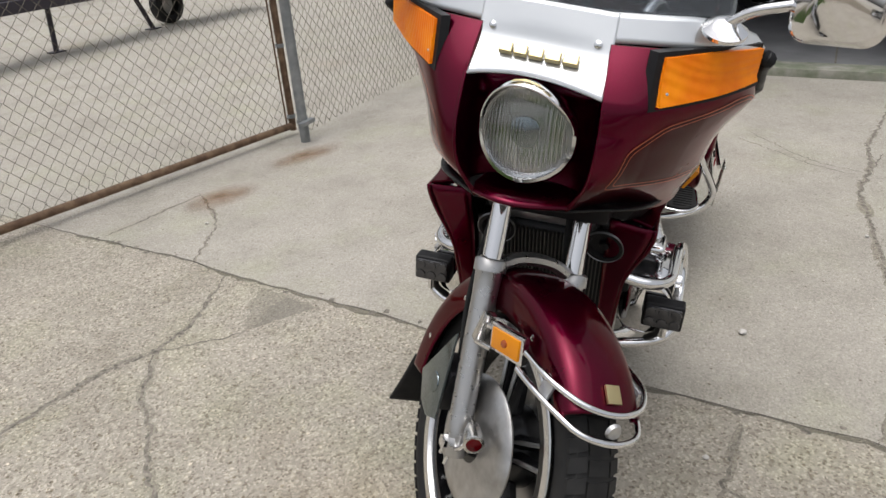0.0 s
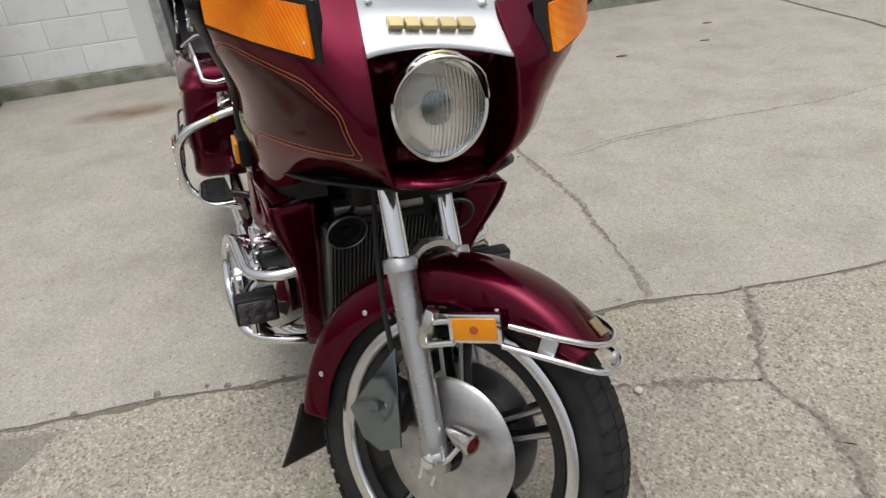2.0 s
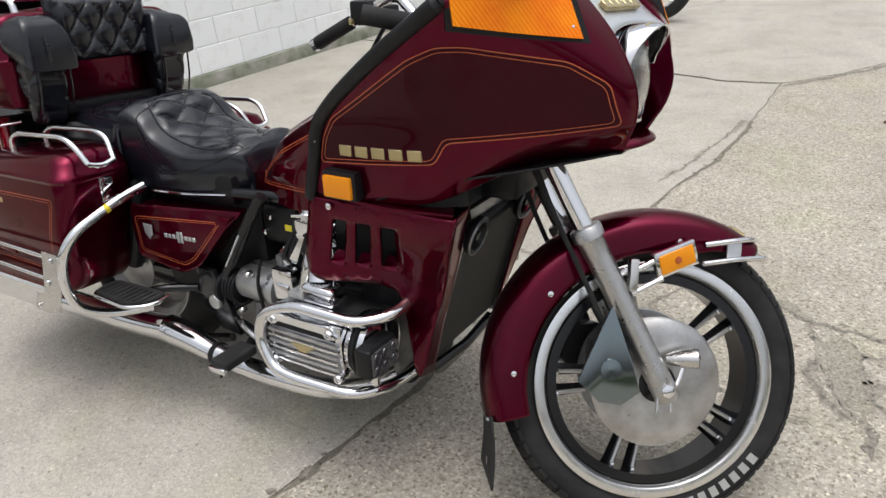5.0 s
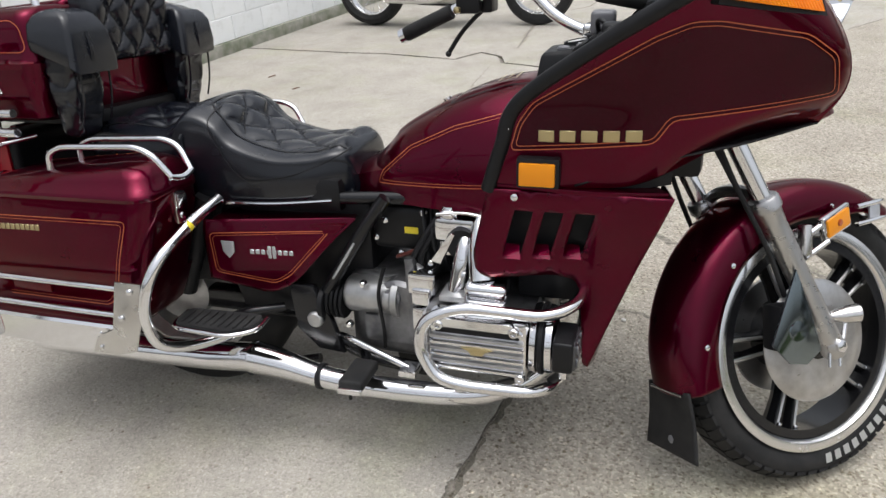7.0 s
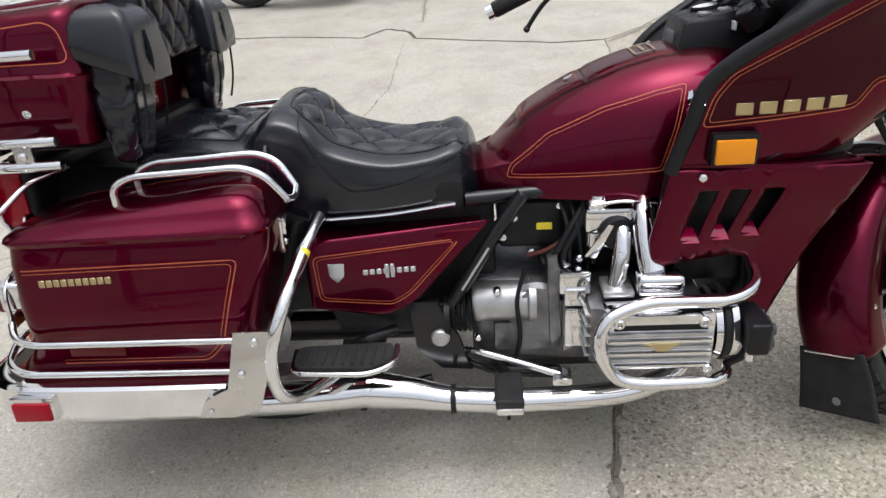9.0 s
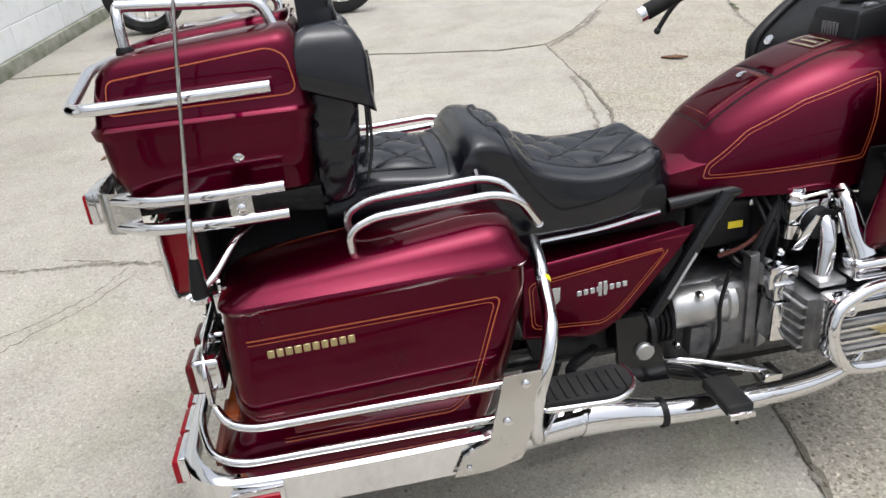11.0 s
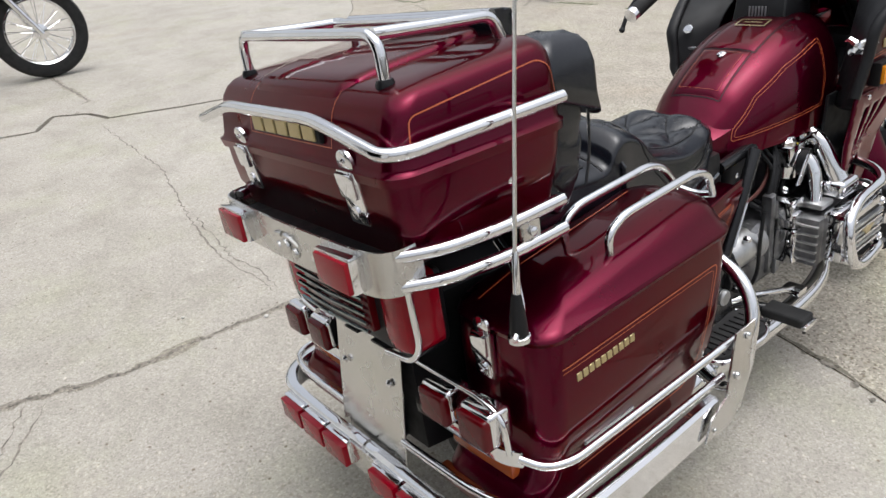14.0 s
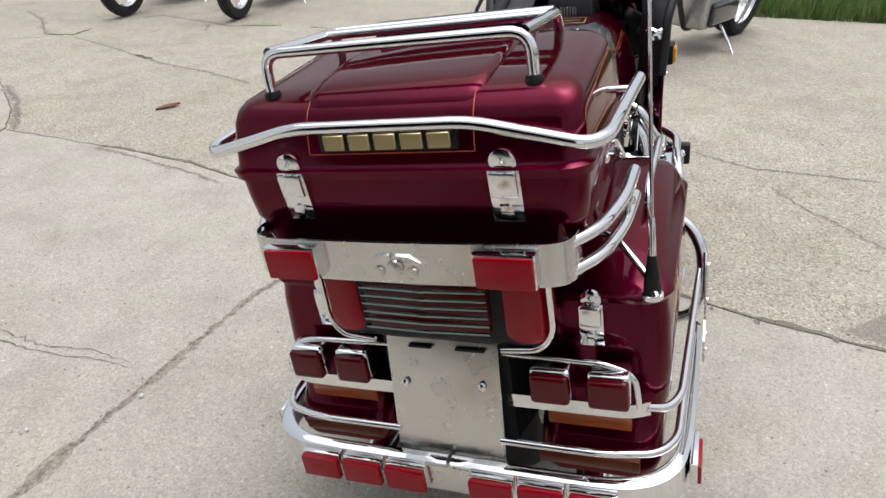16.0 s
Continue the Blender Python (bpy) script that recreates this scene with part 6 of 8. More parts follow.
for s in (-1, 1):
    steered("brake_disc_cover", lathe([(s * 0.069, 0.0), (s * 0.068, 0.05), (s * 0.065, 0.100), (s * 0.061, 0.132), (s * 0.054, 0.139), (s * 0.050, 0.137)], AXLE, (0, 1, 0), 56), DISC, bike, "dull steel brake disc cover")
    base = AXLE + V(0, s * 0.098, 0)
    fs = steered("fork_slider", sweep(bmesh.new(), [base - K * 0.028, base - K * 0.02, base + K * 0.04, base + K * 0.06, base + K * 0.30, base + K * 0.345, base + K * 0.355], 0.027, 24, radii=[0.022, 0.026, 0.026, 0.0245, 0.0260, 0.028, 0.032]), FORK, bike, "dull aluminium fork slider")
    steered("axle_clamp", lathe([(-0.03, 0.022), (0.016, 0.024), (0.022, 0.018), (0.026, 0.010)], base, (0, s, 0), 20), FORK, fs)
    steered("axle_nut", lathe([(0.02, 0.014), (0.032, 0.014), (0.034, 0.008)], base, (0, s, 0), 6), CHROME, fs)
    for d in (-0.014, 0.014):
        steered("clamp_stud", tube([base + V(d, s * 0.012, -0.015), base + V(d, s * 0.012, -0.048)], 0.004), CHROME, fs)
    steered("fork_seal", lathe([(0, 0.033), (0.022, 0.033), (0.026, 0.030)], base + K * 0.345, K, 24), FORK, fs)
    steered("fork_tube", sweep(bmesh.new(), [base + K * 0.36, base + K * 0.64], 0.0200, 24), CHROME, bike, "chrome fork tube")
    for y, dx in ((0.02, 0.03), (0.035, 0.05)):
        steered("brake_hose", tube([base + K * 0.62 + V(dx * -0.6, -s * y, 0), base + K * 0.40 + V(-0.05, s * 0.0, 0), base + K * 0.25 + V(-0.055, s * 0.012, 0), base + K * 0.13 + V(-0.06, 0, 0)], 0.0055, 0.05, 8), RUBBER, fs, "black brake hose")
# fork brace
br = sweep(bmesh.new(), smooth_line([AXLE + V(0, -0.125, 0) + K * 0.362, AXLE + V(0.01, -0.09, 0) + K * 0.366, AXLE + V(0.012, -0.045, 0) + K * 0.386, AXLE + V(0.014, 0, 0) + K * 0.392, AXLE + V(0.012, 0.045, 0) + K * 0.386, AXLE + V(0.01, 0.09, 0) + K * 0.366, AXLE + V(0, 0.125, 0) + K * 0.362], 24), 0.014, 8)
steered("fork_brace", br, FORK, bike, "dull aluminium fork brace")
# fender
def fender_ring(a, tip=0.0):
    w = 0.074
    r = 0.345
    pts = []
    for y, dr_ in ((-w, -0.068 + tip), (-w * 1.02, -0.03), (-w * 0.97, -0.008), (-w * 0.75, 0.008), (-w * 0.4, 0.015), (0, 0.017), (w * 0.4, 0.015), (w * 0.75, 0.008), (w * 0.97, -0.008), (w * 1.02, -0.03), (w, -0.068 + tip)):
        pts.append(at_wheel(a, r + dr_, y))
    return pts


fen = [fender_ring(radians(56 + 139 * i / 11), 0.055 * max(0, 1 - i / 2.0)) for i in range(12)]
bm = patch(fen, 80, 30)
fender_surface = bm.copy()
fender = steered("front_fender", bm, PAINT, bike, "glossy maroon front fender with pinstripe", solid=0.004)
edge = [at_wheel(radians(66 + 126 * i / 40), 0.298, -0.3) for i in range(41)]
for way, sgn in (((0, 1, 0), 1), ((0, -1, 0), -1)):
    steered("pinstripe", stripe(fender_surface, [V(p.x, p.y * sgn, p.z) for p in edge], way, 0.003), ORANGE, fender, "thin orange pinstripe")
for y in (-0.035, 0.035):
    steered("pinstripe", stripe(fender_surface, [at_wheel(radians(58 + 40 * i / 10), 0.6, y) for i in range(11)], -(at_wheel(radians(78), 1) - AXLE).normalized(), 0.002), ORANGE, fender)
for a, r in ((85.3, 0.300), (142.5, 0.300), (177, 0.306)):
    for s in (-1, 1):
        steered("bolt", lathe([(0, 0.007), (0.004, 0.006), (0.005, 0.0)], at_wheel(radians(a), r, s * 0.0755), (0, s, 0), 10), CHROME, fender)
bm = box(-0.016, 0.016, -0.014, 0.014, -0.002, 0.004, 0.001)
bmesh.ops.transform(bm, matrix=Matrix.Translation(at_wheel(radians(61), 0.368, 0)) @ Matrix.Rotation(radians(29), 4, "Y"), verts=bm.verts[:])
steered("fender_badge", bm, GOLD, fender, "small gold fender badge")
# mud flap
fl = patch([[at_wheel(radians(193), 0.352, y * 0.070), V(1.200, y * 0.080, 0.150), V(1.198, y * 0.088, 0.075)] for y in (-1, -0.5, 0, 0.5, 1)], 12, 12)
flap = steered("mud_flap", fl, RUBBER, bike, "black rubber mud flap", solid=0.005)
steered("flap_emblem", lathe([(0, 0.010), (0.002, 0.010), (0.003, 0.005)], V(1.196, 0, 0.105), (-1, 0, 0), 6), GREY, flap)
steered("flap_rod", tube([at_wheel(radians(194), 0.362, -0.055), at_wheel(radians(194), 0.362, 0.055)], 0.004), CHROME, flap)
# fender guard with amber reflectors
for s in (-1, 1):
    gb = steered("guard_plate", box(1.446, 1.464, *sorted((s * 0.098, s * 0.122)), 0.500, 0.566, 0.004), STEEL, bike, "chrome guard bracket")
    ax = V(0.0760, -s * 0.0145, 0.0300).normalized()
    nn = ax.cross(V(-0.015, s * 0.008, 0.042)).normalized()
    nn = nn if nn.y * s > 0 else -nn
    rot = Matrix.Translation((1.543, s * 0.110, 0.567)) @ Matrix((ax, nn * s, ax.cross(nn * s))).transposed().to_4x4()
    fr = box(-0.048, 0.048, *sorted((-s * 0.014, s * 0.001)), -0.027, 0.027, 0.004)
    bmesh.ops.transform(fr, matrix=rot, verts=fr.verts[:])
    steered("reflector_case", fr, CHROME, gb)
    fr = box(-0.040, 0.040, *sorted((-s * 0.004, s * 0.005)), -0.020, 0.020, 0.003)
    bmesh.ops.transform(fr, matrix=rot, verts=fr.verts[:])
    steered("amber_reflector", fr, AMBER, gb, "amber reflector on the fender guard")
    steered("reflector_knob", lathe([(0, 0.008), (0.004, 0.007), (0.005, 0.0)], V(1.543, s * 0.110, 0.567) + nn * 0.004, nn, 12), BURNT, gb)
    for z0, z1 in ((0.585, 0.602), (0.540, 0.552)):
        steered("guard_tube", tube([(1.455, s * 0.110, z0 - 0.045), (1.515, s * 0.112, z0 - 0.012)], 0.0065), CHROME, gb)
    steered("side_reflector", box(1.655, 1.685, *sorted((s * 0.086, s * 0.092)), 0.568, 0.606, 0.002), REFLECT, gb, "silver reflector")
for z, x1 in ((0.598, 1.745), (0.560, 1.772)):
    gt = tube([(1.600, -0.107, z), (1.68, -0.100, z + 0.012), (x1 - 0.015, -0.062, z + 0.012), (x1, -0.02, z + 0.010), (x1, 0.02, z + 0.010), (x1 - 0.015, 0.062, z + 0.012), (1.68, 0.100, z + 0.012), (1.600, 0.107, z)], 0.0058, 0.04)
    steered("fender_guard", gt, CHROME, bike, "chrome fender guard hoop")
steered("guard_jewel", lathe([(0, 0.015), (0.006, 0.012), (0.009, 0.0)], V(1.757, 0, 0.585), (1, 0, 0.2), 16), ALU, bike, "clear jewel reflector on the guard")
# brake calliper shield behind each fork leg, its dark reflection painted as darker chrome
for s in (-1, 1):
    sh = plate([(1.412, 0.475), (1.455, 0.365), (1.478, 0.300), (1.440, 0.272), (1.395, 0.278), (1.350, 0.320)], s * 0.006, "y", s * 0.125, 0.002)
    sho = steered("calliper_shield", sh, DARKCHROME, bike, "chrome calliper shield, dark reflection put into its colour")
    steered("calliper", box(1.375, 1.455, *sorted((s * 0.070, s * 0.124)), 0.300, 0.400, 0.012), BLACK, sho, "black brake calliper")
    steered("shield_boss", lathe([(0, 0.022), (0.002, 0.021), (0.003, 0.0)], V(1.415, s * 0.131, 0.345), (0, s, 0), 20), DARKCHROME, sho)
    cup = steered("axle_lamp", lathe([(-0.05, 0.010), (-0.02, 0.019), (0.012, 0.021), (0.014, 0.018)], V(1.590, s * 0.105, 0.365), (0.9, s * 0.3, 0.1), 20), STEEL, bike, "small chrome lamp at the axle")
    steered("axle_lamp_lens", lathe([(0.006, 0.018), (0.014, 0.015), (0.018, 0.0)], V(1.590, s * 0.105, 0.365), (0.9, s * 0.3, 0.1), 18), DARKRED, cup, "red lens")
    steered("axle_lamp_stem", tube([V(1.575, s * 0.10, 0.345), V(1.565, s * 0.105, 0.315), V(1.545, s * 0.11, 0.285)], 0.005, 0.01), CHROME, cup)

# handlebar, turned with the fork
hb = tube([(0.705, 0.147, 1.012), (0.79, 0.149, 1.053), (0.86, 0.130, 1.078), (0.905, 0.110, 1.052), (0.960, 0.100, 1.000), (1.022, 0.098, 0.970), (1.12, 0.06, 0.955), (1.19, -0.08, 0.965), (1.20, -0.20, 1.03), (1.16, -0.27, 1.06)], 0.0125, 0.04, 14)
bars = part("handlebar", hb, CHROME, bike, "chrome handlebar turned to full lock")
part("grip", sweep(bmesh.new(), [(0.575, 0.157, 0.955), (0.580, 0.157, 0.957), (0.700, 0.147, 1.010)], 0.0175, 18, radii=[0.016, 0.0185, 0.0175]), RUBBER, bars, "black rubber grip")
part("grip_end", sweep(bmesh.new(), [(0.562, 0.158, 0.949), (0.576, 0.157, 0.955)], 0.018, 18), CHROME, bars, "chrome bar end")
part("grip", sweep(bmesh.new(), [(1.162, -0.268, 1.058), (1.09, -0.305, 1.075)], 0.0175, 14), RUBBER, bars)
part("switch_block", box(0.715, 0.775, 0.125, 0.180, 1.005, 1.065, 0.010), BLACK, bars, "black switch block")
part("switch_button", lathe([(0, 0.008), (0.01, 0.008), (0.012, 0.004)], (0.722, 0.128, 1.015), (-0.3, -1, 0), 12), GOLD, bars)
part("lever", tube([(0.78, 0.205, 1.020), (0.73, 0.245, 0.985), (0.69, 0.258, 0.945), (0.660, 0.257, 0.900)], 0.006, 0.04, 8), BLACK, bars, "black clutch lever")
part("lever_ball", lathe([(-0.009, 0.0), (-0.006, 0.006), (0, 0.009), (0.006, 0.006), (0.009, 0.0)], (0.657, 0.257, 0.895), (0, 0, 1), 12), BLACK, bars)
part("lever_perch", box(0.765, 0.80, 0.155, 0.225, 1.005, 1.05, 0.008), BLACK, bars)
part("bar_clamp", box(1.08, 1.20, -0.10, 0.13, 0.925, 0.965, 0.015), BLACK, bars, "black bar clamp cover")
part("clamp_cover", box(1.03, 1.09, 0.03, 0.125, 0.962, 0.990, 0.008, 3), CHROME, bars, "chrome clamp cover")
part("reservoir", box(1.055, 1.105, -0.065, -0.015, 0.975, 1.025, 0.010, 3), GREY, bars, "grey fluid reservoir")
part("switch_pod", box(1.085, 1.14, -0.165, -0.105, 0.965, 1.010, 0.012, 3), BLACK, bars, "black switch pod")
part("dash_sticker", box(1.046, 1.050, -0.068, -0.040, 0.918, 0.934, 0.0005, 1), WHITE, bars, "small white sticker")
for k in range(4):
    part("cable", tube([(1.03 + 0.015 * k, 0.09 - 0.05 * k, 0.975), (1.07, 0.05 - 0.05 * k, 0.995 + 0.008 * k), (1.13, 0.03 - 0.05 * k, 0.975), (1.19, 0.02 - 0.03 * k, 0.92)], 0.005, 0.03, 8), BLACK, bars, "black control cable")
for x, y, z in ((1.05, -0.12, 0.955), (1.07, -0.07, 0.965), (1.06, 0.03, 0.955), (1.10, -0.16, 0.985)):
    part("dash_pod", lathe([(-0.03, 0.018), (0.010, 0.020), (0.014, 0.017), (0.014, 0.0)], (x, y, z), (-0.6, 0, 0.8), 20), BLACK, dash_ob, "round switch pod")
# seat-front cover between saddle and tank
part("tank_tail", loft([[(x, y, z) for y, z in ((-w, 0.605), (-w * 0.95, zt - 0.02), (-w * 0.6, zt), (w * 0.6, zt), (w * 0.95, zt - 0.02), (w, 0.605))] for x, w, zt in ((0.512, 0.085, 0.672), (0.56, 0.112, 0.69), (0.60, 0.12, 0.70))]), PAINT, tank, "maroon tail piece of the tank")

# ---- ground: worn concrete slabs with open joints ----
def concrete(name, a, b_, speck, speck_scale):
    m = material(name, a, 0.88)
    t, n, l, b = nodes_of(m)
    big = ramp(m, noise_node(m, 0.55, 5, 0.6), [(0.30, a), (0.72, b_)])
    blot = ramp(m, noise_node(m, 3.2, 6, 0.65), [(0.28, (0.80, 0.79, 0.765)), (0.5, (0.98, 0.98, 0.97)), (0.72, (1.08, 1.075, 1.07))])
    base = mix(m, 1.0, big, blot, "MULTIPLY")
    rust = ramp(m, noise_node(m, 0.9, 3, 0.5), [(0.62, (1, 1, 1)), (0.85, (1.02, 0.95, 0.86))])
    base = mix(m, 1.0, base, rust, "MULTIPLY")
    vo = n.new("ShaderNodeTexVoronoi")
    vo.inputs["Scale"].default_value = speck_scale
    l.new(coords(m), vo.inputs["Vector"])
    sp = n.new("ShaderNodeSeparateColor")
    l.new(vo.outputs["Color"], sp.inputs[0])
    tone = ramp(m, sp.outputs[0], [(0.0, (0.46, 0.43, 0.38)), (0.25, (0.86, 0.85, 0.82)), (0.75, (1.06, 1.05, 1.02)), (1.0, (1.50, 1.48, 1.44))])
    base = mix(m, speck, base, mix(m, 1.0, base, tone, "MULTIPLY"))
    fine = ramp(m, noise_node(m, 260.0, 3, 0.7), [(0.30, (0.72, 0.70, 0.68)), (0.65, (1.08, 1.08, 1.07))])
    base = mix(m, 0.7, base, mix(m, 1.0, base, fine, "MULTIPLY"))
    vc = n.new("ShaderNodeTexVoronoi")
    vc.inputs["Scale"].default_value = 32.0
    l.new(coords(m), vc.inputs["Vector"])
    sc = n.new("ShaderNodeSeparateColor")
    l.new(vc.outputs["Color"], sc.inputs[0])
    dot = ramp(m, vc.outputs["Distance"], [(0.10, (1, 1, 1)), (0.17, (0, 0, 0))])
    some = ramp(m, sc.outputs[1], [(0.60, (0, 0, 0)), (0.68, (1, 1, 1))])
    shade = ramp(m, sc.outputs[2], [(0.40, (0.50, 0.45, 0.39)), (0.60, (1.36, 1.34, 1.30))])
    chips = mix(m, 1.0, dot, some, "MULTIPLY")
    base = mix(m, chips, base, mix(m, 1.0, base, shade, "MULTIPLY"))
    # exposed stones: dark and pale grains of uneven size, thicker in some places than in others
    vs = n.new("ShaderNodeTexVoronoi")
    vs.inputs["Scale"].default_value = 52.0
    l.new(coords(m), vs.inputs["Vector"])
    ss = n.new("ShaderNodeSeparateColor")
    l.new(vs.outputs["Color"], ss.inputs[0])
    spot = ramp(m, vs.outputs["Distance"], [(0.20, (1, 1, 1)), (0.34, (0, 0, 0))])
    few = ramp(m, ss.outputs[0], [(0.50, (0, 0, 0)), (0.54, (1, 1, 1))])
    hue = ramp(m, ss.outputs[1], [(0.0, (0.26, 0.22, 0.17)), (0.40, (0.50, 0.45, 0.34)), (0.60, (1.30, 1.28, 1.22)), (1.0, (1.75, 1.72, 1.66))])
    where = ramp(m, noise_node(m, 1.6, 4, 0.6), [(0.35, (0.15, 0.15, 0.15)), (0.62, (1, 1, 1))])
    grains = mix(m, 1.0, mix(m, 1.0, spot, few, "MULTIPLY"), where, "MULTIPLY")
    base = mix(m, mix(m, speck, (0, 0, 0), grains), base, mix(m, 1.0, base, hue, "MULTIPLY"))
    algae = ramp(m, noise_node(m, 2.1, 5, 0.65), [(0.50, (1, 1, 1)), (0.74, (0.95, 0.985, 0.87))])
    base = mix(m, 1.0, base, algae, "MULTIPLY")
    l.new(base, b.inputs["Base Color"])
    h = mix(m, 0.5, noise_node(m, 120.0, 5, 0.7), vo.outputs["Distance"])
    bump(m, h, 0.35, 0.004)
    return m


CONC_A = concrete("coarse_exposed_concrete", (0.345, 0.315, 0.275), (0.40, 0.37, 0.325), 0.85, 150.0)
CONC_B = concrete("smooth_worn_concrete", (0.365, 0.342, 0.306), (0.425, 0.402, 0.365), 0.42, 190.0)
GRIT = material("dark_joint_grit", (0.09, 0.08, 0.066), 0.95)
vary_colour(GRIT, 60.0, (0.105, 0.095, 0.080), (0.31, 0.28, 0.235))
MOSS = material("crack_moss", (0.07, 0.085, 0.03), 0.95)
vary_colour(MOSS, 40.0, (0.05, 0.06, 0.025), (0.14, 0.15, 0.07))

bm = bmesh.new()
bm.faces.new([bm.verts.new((x, y, -0.03)) for x, y in ((-400, -400), (400, -400), (400, 400), (-400, 400))])
ground = tagged(link("ground", bm, CONC_B), "worn grey concrete yard under the motorcycle", "ground", kind="structure")
rng = random.Random(7)


def ragged(points, step=0.05, wobble=0.006):
    out = []
    P = [V(x, y, 0) for x, y in points]
    for a, b in zip(P, P[1:]):
        k = max(1, int((b - a).length / step))
        side = V(-(b - a).y, (b - a).x, 0).normalized()
        for i in range(k):
            j = 0 if i == 0 else rng.uniform(-wobble, wobble)
            out.append(a.lerp(b, i / k) + side * j)
    out.append(P[-1])
    return out


J1 = ragged([(-0.35, -9.0), (0.10, -4.2), (0.417, -2.332), (0.528, -1.588), (0.598, -1.320), (0.675, -0.917), (0.713, -0.688), (0.770, -0.460), (0.828, -0.210), (0.861, -0.001), (0.894, 0.198), (0.936, 0.495), (0.982, 0.842), (1.063, 1.059), (1.122, 1.314), (1.189, 1.696), (1.283, 2.063), (1.327, 2.494), (1.373, 3.392)])
J2 = ragged([(-11.688, 5.324), (-1.513, 4.008), (-0.959, 3.945), (-0.33, 3.79), (-0.18, 4.02), (0.0, 3.90), (0.06, 3.70), (0.393, 3.587), (0.747, 3.473), (1.063, 3.380), (1.373, 3.392)])
J3 = ragged([(1.373, 3.392), (1.682, 3.687), (2.167, 4.350), (2.945, 5.292), (7.0, 12.0)])


def offset(line, d):
    out = []
    for i, p in enumerate(line):
        a, b = line[max(i - 1, 0)], line[min(i + 1, len(line) - 1)]
        n = V(-(b - a).y, (b - a).x, 0).normalized()
        out.append(p + n * d)
    return out


def slab(pts, mat):
    bm = bmesh.new()
    top = [bm.verts.new((p.x, p.y, 0.0)) for p in pts]
    low = [bm.verts.new((p.x, p.y, -0.028)) for p in pts]
    e = [bm.edges.new((a, b)) for a, b in zip(top, top[1:] + top[:1])]
    bmesh.ops.triangle_fill(bm, use_beauty=True, edges=e)
    for i in range(len(top)):
        j = (i + 1) % len(top)
        bm.faces.new((top[i], top[j], low[j], low[i]))
    ob = link("slab", bm, mat, ground, 30)
    return ob


G = 0.004
G2 = 0.016
# coarse slab ahead of the first joint, smooth slabs behind it and beyond the second
slab(offset(J1, -G) + offset(J3, -G)[1:] + [V(16, 12, 0), V(16, -9, 0)], CONC_A)
slab([V(-14, -9, 0)] + offset(J1, G) + offset(J2, -G2)[::-1][1:] + [V(-14, 5.9, 0)], CONC_B)
slab(offset(J2, G2) + offset(J3, G)[1:] + [V(7, 16, 0), V(-12, 16, 0)], CONC_B)


def joint_fill(line, width, deep=0.007):
    """Dark grit lying low in an open joint."""
    a, b = offset(line, width), offset(line, -width)
    bm = bmesh.new()
    A, B = ([bm.verts.new((p.x, p.y, -deep)) for p in q] for q in (a, b))
    for i in range(len(A) - 1):
        bm.faces.new((A[i], A[i + 1], B[i + 1], B[i]))
    return link("joint_grit", bm, GRIT, ground)


for line, w, d in ((J1, 0.010, 0.0045), (J2, 0.018, 0.022), (J3, 0.008, 0.010)):
    joint_fill(line, w, d)


BROKEN, FRINGED = [], []


def crack(points, width=0.010, mat=None, label=""):
    """A grit-filled crack: a narrow ragged strip with crumbled edges."""
    line = ragged(points, 0.022, 0.008)
    bm = bmesh.new()
    prev = None
    n = len(line)
    for i, p in enumerate(line):
        a, b = line[max(i - 1, 0)], line[min(i + 1, n - 1)]
        sd = V(-(b - a).y, (b - a).x, 0).normalized()
        taper = min(1.0, 0.35 + 4 * min(i, n - 1 - i) / max(n, 1))
        w0, w1 = (0.74 * width * taper * rng.uniform(0.12, 1.4) for _ in range(2))
        cur = (bm.verts.new((p + sd * w0).to_tuple()[:2] + (0.0012,)), bm.verts.new((p - sd * w1).to_tuple()[:2] + (0.0012,)))
        if prev:
            bm.faces.new((prev[0], prev[1], cur[1], cur[0]))
        prev = cur
    if width > 0.009 and mat is None:
        BROKEN.append((line, width))
    if width > 0.007 and mat is None:
        FRINGED.append((line, width))
    ob = link("crack", bm, mat or GRIT, ground)
    return ob


crack([(1.651, -1.472), (1.582, -1.452), (1.403, -1.412), (1.235, -1.362), (1.126, -1.281), (0.936, -1.261), (0.618, -1.350)], 0.012)
crack([(1.126, -1.281), (1.225, -1.212), (1.346, -1.155), (1.434, -1.037), (1.532, -0.976), (1.666, -0.837), (1.871, -0.703)], 0.011)
crack([(1.126, -1.281), (0.988, -1.085), (0.729, -0.906)], 0.006)
crack([(0.538, -1.558), (0.210, -1.677), (0.081, -1.786), (-0.128, -2.023)], 0.008)
crack([(-0.098, -1.994), (0.426, -2.134)], 0.008)
crack([(1.005, 0.545), (1.275, 0.486), (1.513, 0.446), (1.889, 0.363)], 0.010)
crack([(-1.414, 0.595), (-1.044, 0.927), (-0.925, 1.103)], 0.005)
crack([(-2.178, 1.475), (-1.408, 1.233), (-0.985, 1.166), (-0.685, 1.076), (-0.127, 1.067), (0.242, 1.038), (0.781, 0.941), (1.002, 0.862)], 0.012)
crack([(-0.129, 1.175), (-0.121, 1.363), (-0.152, 1.481), (-0.106, 2.005)], 0.005)
crack([(1.086, 1.167), (1.278, 1.040), (1.439, 0.911), (1.617, 0.931), (1.766, 0.871), (1.844, 0.831), (2.173, 0.808)], 0.016)
crack([(1.255, 0.505), (1.323, 0.644), (1.391, 0.812), (1.439, 0.911)], 0.011)
